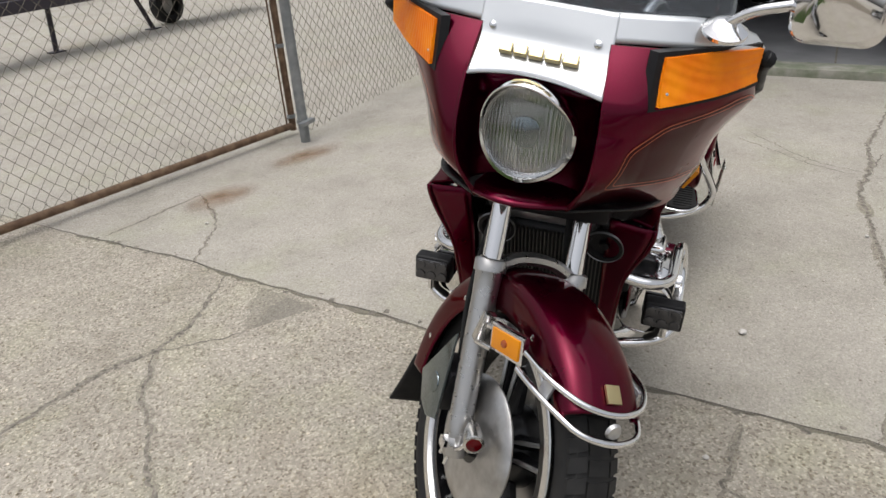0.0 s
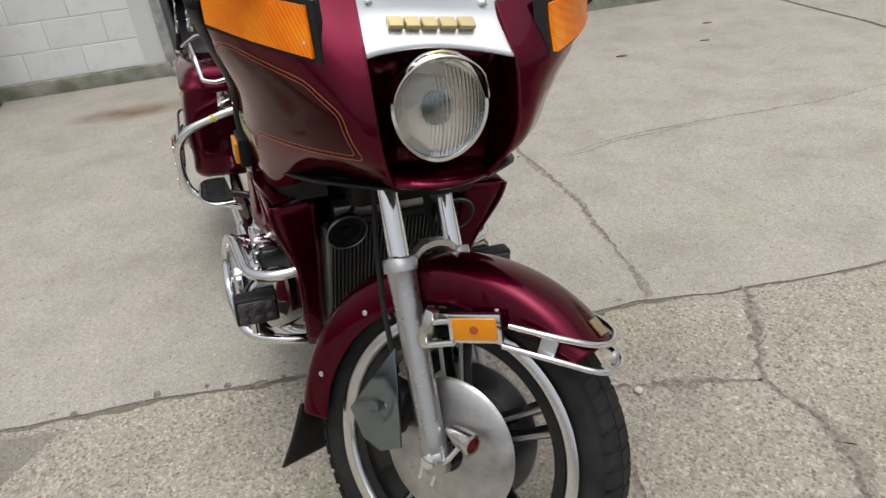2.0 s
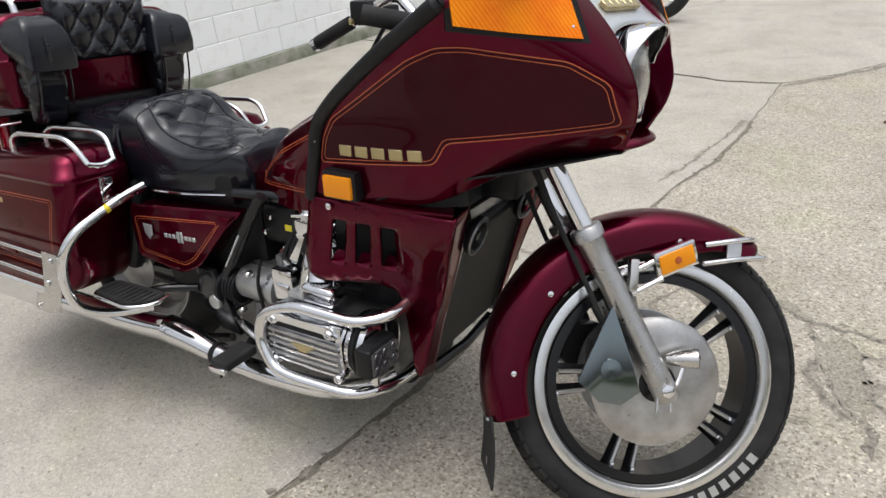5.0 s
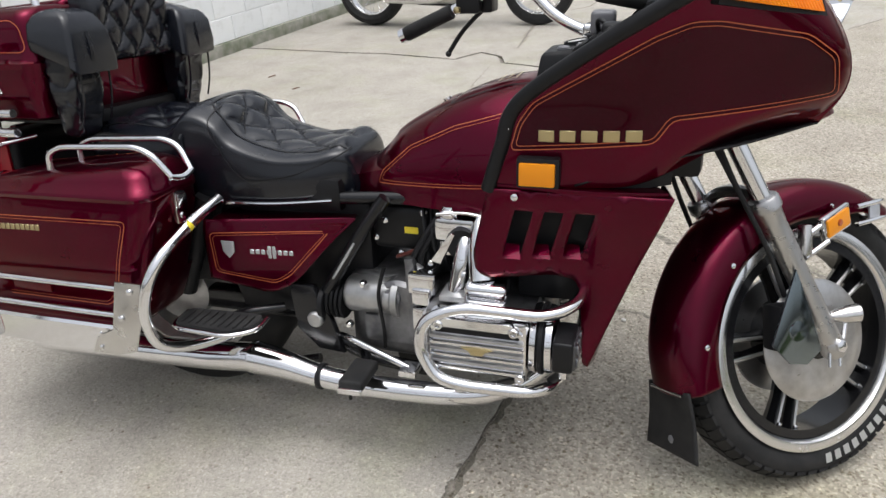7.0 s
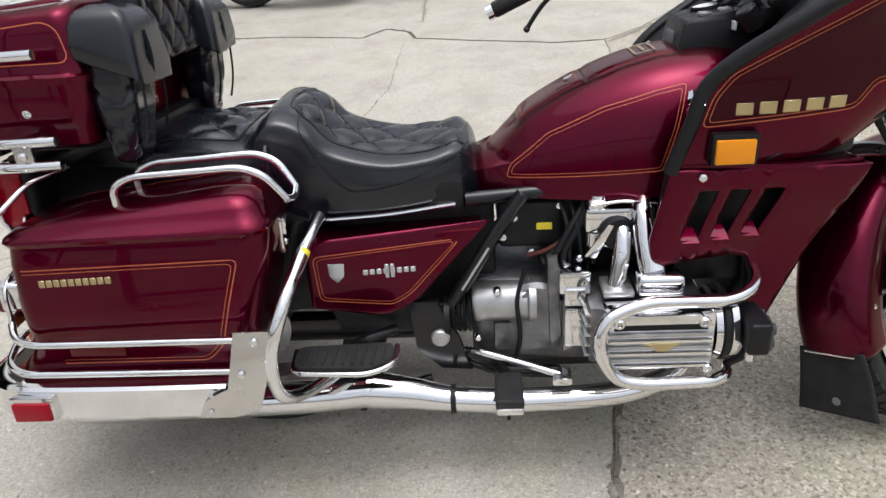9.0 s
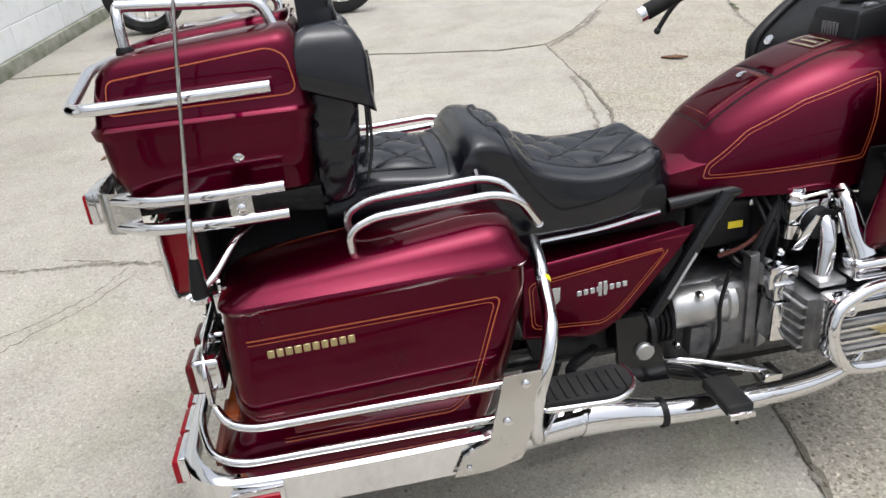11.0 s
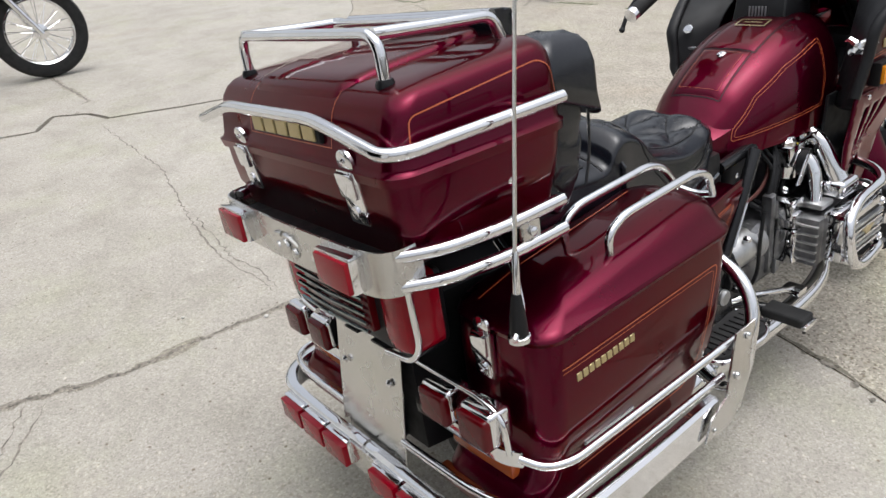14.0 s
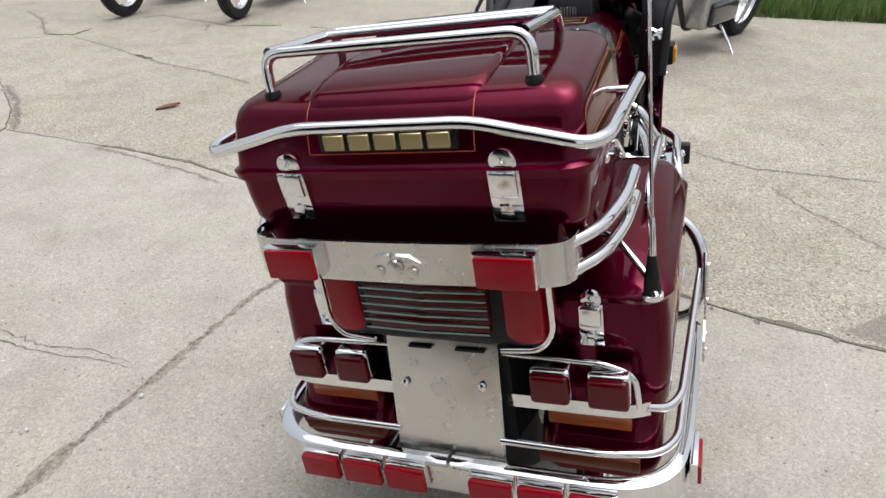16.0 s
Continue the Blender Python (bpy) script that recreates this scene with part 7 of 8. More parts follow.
crack([(1.824, 0.831), (1.871, 0.690), (1.844, 0.582), (1.898, 0.481), (1.981, 0.419)], 0.016)
crack([(0.072, 5.178), (0.067, 4.801), (0.086, 4.197), (0.027, 4.148)], 0.012)
crack([(0.243, 5.716), (0.478, 6.004), (0.543, 6.417)], 0.008)
crack([(-0.007, 3.604), (-0.012, 3.155), (-0.011, 2.587), (-0.058, 2.373), (-0.156, 1.825), (-0.182, 1.579), (-0.148, 1.156)], 0.006)
crack([(-1.247, 1.268), (-0.965, 1.163)], 0.007)
crack([(-0.965, 1.163), (-1.064, 0.967), (-1.205, 0.853), (-1.536, 0.654)], 0.005)
crack([(2.230, -0.335), (2.085, -0.612), (2.088, -1.203)], 0.010)
crack([(2.532, 2.341), (2.212, 1.557)], 0.004)
crack([(2.06, 4.16), (1.80, 3.77), (1.58, 3.52), (1.36, 3.31)], 0.022)
crack([(4.26, 6.35), (3.95, 5.83), (3.45, 5.26), (3.42, 5.07)], 0.018)
crack([(3.45, 5.28), (3.49, 4.98), (3.78, 5.03)], 0.03, MOSS)
crack([(3.15, 5.47), (3.34, 5.17)], 0.008)
crack([(3.42, 4.89), (3.16, 4.18), (2.99, 3.78), (2.87, 3.45), (2.79, 3.03), (2.62, 2.57)], 0.015)
crack([(3.06, 3.92), (2.98, 3.69)], 0.03, MOSS)
crack([(4.23, 5.00), (4.49, 4.84), (4.32, 4.15), (4.22, 3.76)], 0.022)
crack([(3.98, 3.93), (4.27, 4.10)], 0.02)
crack([(4.26, 3.79), (4.41, 3.40)], 0.035, MOSS)
crack([(4.41, 3.11), (4.42, 2.93)], 0.04, MOSS)
crack([(1.30, 2.66), (1.26, 2.40), (1.20, 2.10), (1.17, 1.92), (1.11, 1.72)], 0.01)
crack([(1.91, 0.79), (1.97, 0.715), (1.98, 0.60), (2.01, 0.51), (2.08, 0.46), (2.22, 0.44)], 0.018)
crack([(1.97, 0.715), (2.08, 0.74), (2.19, 0.70)], 0.014)
crack([(1.86, 0.66), (1.91, 0.58), (1.94, 0.47), (2.00, 0.42), (2.02, 0.30)], 0.016)
crack([(1.91, 0.58), (1.98, 0.60), (2.10, 0.58), (2.16, 0.51)], 0.012)

CONC_W = concrete("damp_joint_dirt", (0.13, 0.12, 0.10), (0.22, 0.20, 0.165), 0.6, 200.0)
CONC_S = concrete("dirty_concrete", (0.255, 0.235, 0.20), (0.32, 0.298, 0.258), 0.7, 180.0)
CONC_D = concrete("damp_concrete", (0.20, 0.185, 0.16), (0.29, 0.27, 0.235), 0.5, 200.0)
for tri_, z, mat in (([(0.658, -1.152), (0.734, -0.866), (0.929, -1.055), (0.797, -1.122)], 0.0007, CONC_S), ([(0.699, -1.025), (0.744, -0.877), (0.900, -1.026), (0.799, -1.045)], 0.0015, CONC_D)):
    bm = bmesh.new()
    bm.faces.new([bm.verts.new((p.x, p.y, z)) for p in ragged(tri_ + tri_[:1], 0.012, 0.010)[:-1]])
    link("patch", bm, mat, ground)
# dirt washed along the cracks, wide in some places and absent in others
bm = bmesh.new()
for line, width in FRINGED:
    prev = None
    for p, q in zip(line, line[1:]):
        sd = V(-(q - p).y, (q - p).x, 0).normalized()
        w0, w1 = (max(0.0, width * (0.9 + 2.6 * noise.noise(V(p.x * 5, p.y * 5, 2.0 + 3 * k)) + rng.uniform(-0.5, 0.6))) for k in (0, 1))
        cur = (bm.verts.new((p + sd * w0).to_tuple()[:2] + (0.0005,)), bm.verts.new((p - sd * w1).to_tuple()[:2] + (0.0005,)))
        if prev:
            bm.faces.new((prev[0], prev[1], cur[1], cur[0]))
        prev = cur
link("crack_dirt", bm, CONC_S, ground)

# crumbled patch where the cracks meet
RUBBLE = [(1.909, 0.789), (1.967, 0.715), (1.978, 0.597), (2.009, 0.508), (2.001, 0.419), (1.943, 0.470), (1.907, 0.580), (1.862, 0.661), (1.860, 0.750)]
bm = bmesh.new()
bm.faces.new([bm.verts.new((p.x, p.y, 0.0014)) for p in ragged(RUBBLE + RUBBLE[:1], 0.02, 0.012)[:-1]])
link("crumbled_patch", bm, CONC_S, ground)
verts, faces = [], []
for k in range(260):
    a = rng.choice(RUBBLE)
    x, y, r = a[0] + rng.gauss(0, 0.035), a[1] + rng.gauss(0, 0.035), rng.uniform(0.002, 0.008)
    ring = [(x + r * math.cos(q) * rng.uniform(0.7, 1.2), y + r * math.sin(q) * rng.uniform(0.7, 1.2), 0.0) for q in [2 * math.pi * j / 5 for j in range(5)]]
    i = len(verts)
    verts += ring + [(x + rng.uniform(-0.3, 0.3) * r, y + rng.uniform(-0.3, 0.3) * r, r * rng.uniform(0.5, 0.9))]
    faces += [(i + j, i + (j + 1) % 5, i + 5) for j in range(5)]
# small spalls and crumbs along the joints and the wider cracks
spall = bmesh.new()
for line, width in BROKEN + [(J1, 0.018), (J2, 0.018), (J3, 0.010)]:
    for a, b in zip(line, line[1:]):
        if abs(a.x) > 3.2 or not -3 < a.y < 5 or rng.random() < 0.35:
            continue
        for _ in range(max(1, int((b - a).length / 0.03))):
            p = a.lerp(b, rng.random())
            if noise.noise(V(p.x * 3, p.y * 3, 1.7)) > -0.05:
                r = width * rng.uniform(0.35, 1.0)
                sp = [(p.x + rng.gauss(0, width * 0.7), p.y + rng.gauss(0, width * 0.7))]
                z = 0.0013 + 0.000004 * len(spall.faces) % 0.002
                spall.faces.new([spall.verts.new((sp[0][0] + r * rng.uniform(0.5, 1.2) * math.cos(q), sp[0][1] + r * rng.uniform(0.5, 1.2) * math.sin(q), z)) for q in [2 * math.pi * j / 7 for j in range(7)]])
            for _ in range(2):
                x, y, r = p.x + rng.gauss(0, width * 1.6), p.y + rng.gauss(0, width * 1.6), rng.uniform(0.0012, 0.0045)
                i = len(verts)
                verts += [(x + r * math.cos(q) * rng.uniform(0.7, 1.2), y + r * math.sin(q) * rng.uniform(0.7, 1.2), 0.0) for q in [2 * math.pi * j / 5 for j in range(5)]]
                verts.append((x, y, r * rng.uniform(0.5, 0.9)))
                faces += [(i + j, i + (j + 1) % 5, i + 5) for j in range(5)]
link("spalled_edge", spall, GRIT, ground)
# damp dirt lying against the coarse side of the first joint
bm = bmesh.new()
prev = None
for p in ragged([(q.x, q.y) for q in J1 if -2.3 < q.y < 2.7], 0.02, 0.002):
    w = max(0.0, 0.007 + 0.020 * noise.noise(V(p.x * 5, p.y * 5, 4.2)) + rng.uniform(-0.005, 0.008))
    cur = (bm.verts.new((p.x + 0.005, p.y, 0.0011)), bm.verts.new((p.x + 0.0055 + w, p.y - 0.2 * w, 0.0011)))
    if prev:
        bm.faces.new((prev[0], cur[0], cur[1], prev[1]))
    prev = cur
link("damp_edge", bm, CONC_W, ground)
me = bpy.data.meshes.new("rubble")
me.from_pydata(verts, [], faces)
me.materials.append(CONC_A)
tagged(new("rubble", me), "crumbled concrete bits in the broken joint", "rubble", kind="stuff")

# loose things on the ground
PEBBLE = material("pale_stone", (0.55, 0.53, 0.50), 0.8)


def pebble(x, y, r, mat=None):
    bm = bmesh.new()
    bmesh.ops.create_icosphere(bm, subdivisions=2, radius=r)
    for v in bm.verts:
        v.co *= 1 + rng.uniform(-0.18, 0.18)
        v.co.z *= 0.6
    z = -min(v.co.z for v in bm.verts)
    ob = link("pebble", bm, mat or PEBBLE, None, 60)
    ob.location = (x, y, z)
    return tagged(ob, "small pale pebble lying on the concrete", "stone", "pebbles on the concrete")


pebble(0.56, 0.56, 0.012)
pebble(1.33, 0.60, 0.012)
for x, y in ((1.156, 0.456), (-0.247, 1.037), (-0.458, 1.235), (-0.920, 2.091), (2.541, -0.983), (3.235, -1.473), (-1.603, -0.592), (0.200, -1.736)):
    pebble(x, y, rng.uniform(0.006, 0.010))
LEAF = material("dry_brown_leaf", (0.16, 0.075, 0.04), 0.8)
for x, y, r in ((2.00, 2.75, 0.080), (-1.25, 2.9, 0.03), (-1.3, 2.3, 0.035), (-1.6, 3.2, 0.03)):
    bm = patch([[(r * u, r * 0.35 * w * (1 - u * u), 0.004 + 0.012 * r / 0.085 * abs(w) + 0.004 * u) for w in (-1, 0, 1)] for u in (-1, -0.5, 0, 0.5, 0.97)], 10, 6)
    ob = link("leaf", bm, LEAF, None, 60)
    ob.matrix_world = pose(x, y, 0.0, 0, 0, -28 if r > 0.05 else rng.uniform(0, 180))
    tagged(ob, "curled dry brown leaf on the concrete", "leaf", "fallen leaves")

# ---- white block wall with a garage opening ----
WALL_ANG = math.degrees(math.atan2(1, 0.155))
PAINTW = material("white_painted_block", (0.78, 0.79, 0.78), 0.75)
t, n, l, b = nodes_of(PAINTW)
oi = n.new("ShaderNodeObjectInfo")
c = ramp(PAINTW, oi.outputs["Random"], [(0.0, (0.80, 0.815, 0.815)), (1.0, (0.86, 0.87, 0.865))])
dirt = ramp(PAINTW, noise_node(PAINTW, 5.0, 6, 0.7), [(0.30, (0.86, 0.86, 0.84)), (0.5, (1, 1, 1))])
l.new(mix(PAINTW, 1.0, c, dirt, "MULTIPLY"), b.inputs["Base Color"])
bump(PAINTW, noise_node(PAINTW, 60.0, 4), 0.3, 0.003)
MORTAR = material("painted_mortar", (0.70, 0.71, 0.70), 0.9)
FOOT = material("mossy_footing", (0.30, 0.29, 0.26), 0.9)
vary_colour(FOOT, 7.0, (0.17, 0.19, 0.13), (0.40, 0.38, 0.34))
bump(FOOT, noise_node(FOOT, 40.0, 5), 0.5, 0.006)
WM = pose(-3.02, 0, 0, 0, 0, WALL_ANG)  # x runs along the wall, y behind it


def wall_piece(name, u0, u1, z0, z1, d0, d1, mat, label="", bev=0.0, cat="wall"):
    ob = link(name, box(u0, u1, d0, d1, z0, z1, bev), mat)
    ob.matrix_world = WM
    return tagged(ob, label, cat, kind="structure") if label else ob


U = lambda y: y * math.hypot(1, 0.155)
D0, D1 = U(-0.42), U(2.05)
H = 3.2
walls = [wall_piece("wall_west", U(-1.75), D0, 0.10, H, 0.004, 0.20, MORTAR, "white-painted concrete block wall"), wall_piece("wall_east", D1, U(14), 0.10, H, 0.004, 0.20, MORTAR, "white-painted concrete block wall"), wall_piece("wall_lintel", D0, D1, 2.35, H, 0.004, 0.20, MORTAR, "white-painted wall over the garage opening")]
wall_piece("footing_west", U(-1.75), D0 + 0.02, -0.02, 0.10, -0.035, 0.20, FOOT, "mossy concrete wall footing", 0.012)
wall_piece("footing_east", D1 - 0.02, U(14), -0.02, 0.10, -0.035, 0.20, FOOT, "mossy concrete wall footing", 0.012)
block_mesh = box(0.003, 0.397, -0.002, 0.02, 0.003, 0.197, 0.004, 1)
bme = bpy.data.meshes.new("block")
block_mesh.to_mesh(bme)
bme.materials.append(PAINTW)
half_mesh = box(0.003, 0.197, -0.002, 0.02, 0.003, 0.197, 0.004, 1)
hme = bpy.data.meshes.new("half_block")
half_mesh.to_mesh(hme)
hme.materials.append(PAINTW)


def blocks(wall, u0, u1, rows, z0=0.10):
    for r in range(rows):
        u = u0 + (0.2 if r % 2 else 0.0)
        if r % 2:
            h = new("block", hme)
            h.parent = wall
            h.location = (u0, 0, z0 + 0.2 * r)
        while u + 0.4 <= u1 + 0.001:
            o = new("block", bme)
            o.parent = wall
            o.location = (u, rng.uniform(-0.001, 0.001), z0 + 0.2 * r)
            u += 0.4
        if u + 0.2 <= u1 + 0.001:
            h = new("block", hme)
            h.parent = wall
            h.location = (u, 0, z0 + 0.2 * r)


blocks(walls[0], U(-1.75), D0, 10)
blocks(walls[1], D1, D1 + 6.4, 10)
# door frame, sill and the room behind
FRAMEW = material("weathered_door_frame", (0.42, 0.43, 0.42), 0.6)
vary_colour(FRAMEW, 20.0, (0.30, 0.30, 0.29), (0.52, 0.53, 0.52))
wall_piece("jamb_west", D0, D0 + 0.07, 0.06, 2.35, -0.02, 0.20, FRAMEW, "weathered grey garage door jamb", 0.006)
wall_piece("jamb_east", D1 - 0.07, D1, 0.06, 2.35, -0.02, 0.20, FRAMEW, "weathered grey garage door jamb", 0.006)
wall_piece("door_track", D0 + 0.07, D0 + 0.11, 0.06, 2.30, 0.03, 0.10, GREY, "grey steel door track", 0.004)
wall_piece("door_sill", D0 + 0.02, D1 - 0.02, -0.02, 0.06, -0.06, 0.16, FOOT, "worn concrete garage sill with moss", 0.015)
ASPH = material("dark_garage_floor", (0.2, 0.2, 0.205), 0.7)
vary_colour(ASPH, 2.5, (0.16, 0.16, 0.168), (0.25, 0.25, 0.26))
# near-black colour carries the unlit room's shade on its walls and ceiling
INNER = material("shade_dark_interior", (0.05, 0.05, 0.05), 0.9)
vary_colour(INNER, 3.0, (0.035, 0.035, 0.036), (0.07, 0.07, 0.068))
wall_piece("garage_floor", D0 - 1.2, D1 + 1.6, -0.02, 0.055, 0.16, 6.0, ASPH, "dark concrete garage floor", cat="floor")
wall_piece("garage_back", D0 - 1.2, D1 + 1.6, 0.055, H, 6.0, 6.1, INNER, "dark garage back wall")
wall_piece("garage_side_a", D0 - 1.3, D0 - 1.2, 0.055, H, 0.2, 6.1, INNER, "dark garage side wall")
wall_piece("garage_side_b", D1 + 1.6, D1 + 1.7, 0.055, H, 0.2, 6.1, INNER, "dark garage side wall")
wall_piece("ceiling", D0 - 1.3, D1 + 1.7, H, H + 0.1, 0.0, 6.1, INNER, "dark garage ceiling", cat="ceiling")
for u in (0.35, 1.25, 1.95):
    crk = link("crack", box(u, u + 0.012, 0.17, 2.4, 0.0552, 0.0565, 0), GRIT, None)
    crk.matrix_world = WM
    crk.parent = ground

# ---- chain-link fence and gate ----
RUST = material("rusty_pipe", (0.16, 0.10, 0.065), 0.8, 0.2)
vary_colour(RUST, 18.0, (0.11, 0.065, 0.04), (0.24, 0.16, 0.10))
GALV = material("galvanised_pipe", (0.30, 0.32, 0.33), 0.5, 0.6)
vary_colour(GALV, 14.0, (0.22, 0.24, 0.25), (0.36, 0.37, 0.38))
WIRE = material("weathered_wire", (0.17, 0.15, 0.12), 0.65, 0.5)


def chain_link(length, z0, z1, cell=0.034, sides=4):
    """Zigzag wires of a chain-link panel in the x-z plane."""
    bm = bmesh.new()
    n, rows = int(length / cell), int((z1 - z0) / (cell * 1.08))
    for i in range(n + 1):
        pts = []
        for j in range(rows + 1):
            sag = 0.006 * math.sin(i * 1.7 + j * 0.6)
            x = i * cell + cell * ((i + j) % 2)
            pts.append((min(max(x + (rng.uniform(-0.002, 0.002) if j > 2 else rng.uniform(-0.010, 0.010)), 0), length), 0.003 * (1 if (i + j) % 2 else -1) + sag * 0.4, z0 + (z1 - z0) * j / rows))
        sweep(bm, pts, 0.0019, sides, cap=False)
    return bm


def fence_panel(name, a, b, z0, z1, frame_mat, label):
    a, b = V(a), V(b)
    d = b - a
    L_ = d.length
    base = new(name)
    base.matrix_world = pose(a.x, a.y, 0, 0, 0, math.degrees(math.atan2(d.y, d.x)))
    tagged(base, label, "fence")
    part("mesh", chain_link(L_, z0 + 0.02, z1), WIRE, base, "weathered wire mesh")
    return base, L_


gate, GL_ = fence_panel("fence_gate", (-1.09, -2.01, 0), (2.27, -3.16, 0), 0.05, 1.5, RUST, "rusty chain-link gate standing closed")
part("bottom_rail", tube([(0, 0, 0.06), (GL_, 0, 0.06)], 0.021, 0.02, 14), RUST, gate, "rusty bottom rail")
part("top_rail", tube([(0, 0, 1.5), (GL_, 0, 1.5)], 0.021, 0.02, 14), RUST, gate)
part("gate_post", tube([(0, 0, 0.03), (0, 0, 1.52)], 0.021, 0.02, 14), RUST, gate)
part("gate_post", tube([(GL_, 0, 0.03), (GL_, 0, 1.52)], 0.021, 0.02, 14), RUST, gate)
part("tension_bar", tube([(0.045, 0, 0.08), (0.045, 0, 1.48)], 0.005), RUST, gate)
for z in (0.12, 0.55, 1.0):
    part("tie_clamp", lathe([(-0.012, 0.026), (0.012, 0.026), (0.012, 0.0215), (-0.012, 0.0215)], (0, 0, z), (0, 0, 1), 16, close=True), GALV, gate)
    part("tie_bolt", tube([(-0.03, -0.02, z), (0.05, 0.02, z)], 0.005), GALV, gate)
side, SL_ = fence_panel("chain_link_fence", (-0.977, -1.865, 0), (-3.21, -1.60, 0), 0.03, 1.6, GALV, "chain-link fence panel between gate and wall")
part("fence_post", tube([(0, 0, 0.0), (0, 0, 1.75)], 0.030, 0.02, 18), GALV, side, "galvanised round post")
part("fence_post", tube([(SL_ - 0.03, 0, 0.0), (SL_ - 0.03, 0, 1.75)], 0.030, 0.02, 18), GALV, side, "galvanised post at the wall")
part("fence_post", box(SL_ - 0.14, SL_ - 0.07, -0.035, 0.035, 0.0, 1.75, 0.006), RUST, side, "rusty square post")
part("top_rail", tube([(0, 0, 1.62), (SL_, 0, 1.62)], 0.018, 0.02, 12), GALV, side)
for z in (0.13, 0.9):
    part("post_band", lathe([(-0.012, 0.036), (0.012, 0.036), (0.012, 0.031), (-0.012, 0.031)], (0, 0, z), (0, 0, 1), 18, close=True), GALV, side)
    part("hinge_strap", box(-0.09, 0.04, -0.065, -0.035, z - 0.012, z + 0.012, 0.003), GALV, side)
far, FL_ = fence_panel("chain_link_fence", (-2.2, -9.3, 0), (-12, -9.6, 0), 0.03, 1.6, GALV, "far chain-link fence panel across the lot")
part("fence_post", tube([(0, 0, 0.0), (0, 0, 1.75)], 0.030, 0.02, 14), GALV, far)
part("fence_post", tube([(FL_ / 2, 0, 0.0), (FL_ / 2, 0, 1.75)], 0.030, 0.02, 14), GALV, far)
part("fence_post", tube([(FL_, 0, 0.0), (FL_, 0, 1.75)], 0.030, 0.02, 14), GALV, far)
# rust stains under the gate
STAIN = material("rust_stain", (0.25, 0.135, 0.06), 0.95)
t, n, l, b = nodes_of(STAIN)
tc = n.new("ShaderNodeTexCoord")
gr = n.new("ShaderNodeTexGradient")
gr.gradient_type = "SPHERICAL"
mp = n.new("ShaderNodeMapping")
mp.inputs["Location"].default_value = (-1.0, -1.0, 0)
mp.inputs["Scale"].default_value = (2.0, 2.0, 0.0)
l.new(tc.outputs["Generated"], mp.inputs["Vector"])
l.new(mp.outputs[0], gr.inputs["Vector"])
mm = n.new("ShaderNodeMath")
mm.operation = "MULTIPLY"
l.new(gr.outputs["Fac"], mm.inputs[0])
l.new(noise_node(STAIN, 9.0, 5), mm.inputs[1])
l.new(ramp(STAIN, mm.outputs[0], [(0.05, (0, 0, 0)), (0.5, (0.6, 0.6, 0.6))]), b.inputs["Alpha"])
for x, y, lx, ly, rz in ((-0.74, -1.73, 0.60, 0.26, -25), (-0.10, -1.86, 0.5, 0.30, -22), (-1.9, 0.2, 1.2, 0.6, 10), (-2.3, -0.7, 1.0, 0.4, 80)):
    bm = bmesh.new()
    bm.faces.new([bm.verts.new(p) for p in ((-lx / 2, -ly / 2, 0.0018), (lx / 2, -ly / 2, 0.0018), (lx / 2, ly / 2, 0.0018), (-lx / 2, ly / 2, 0.0018))])
    ob = link("stain", bm, STAIN, ground)
    ob.matrix_world = pose(x, y, 0, 0, 0, rz)

# ---- other parked motorcycles ----
BIKEBLACK = material("black_gloss_paint", (0.012, 0.012, 0.014), 0.2, 0.0, 0.8)


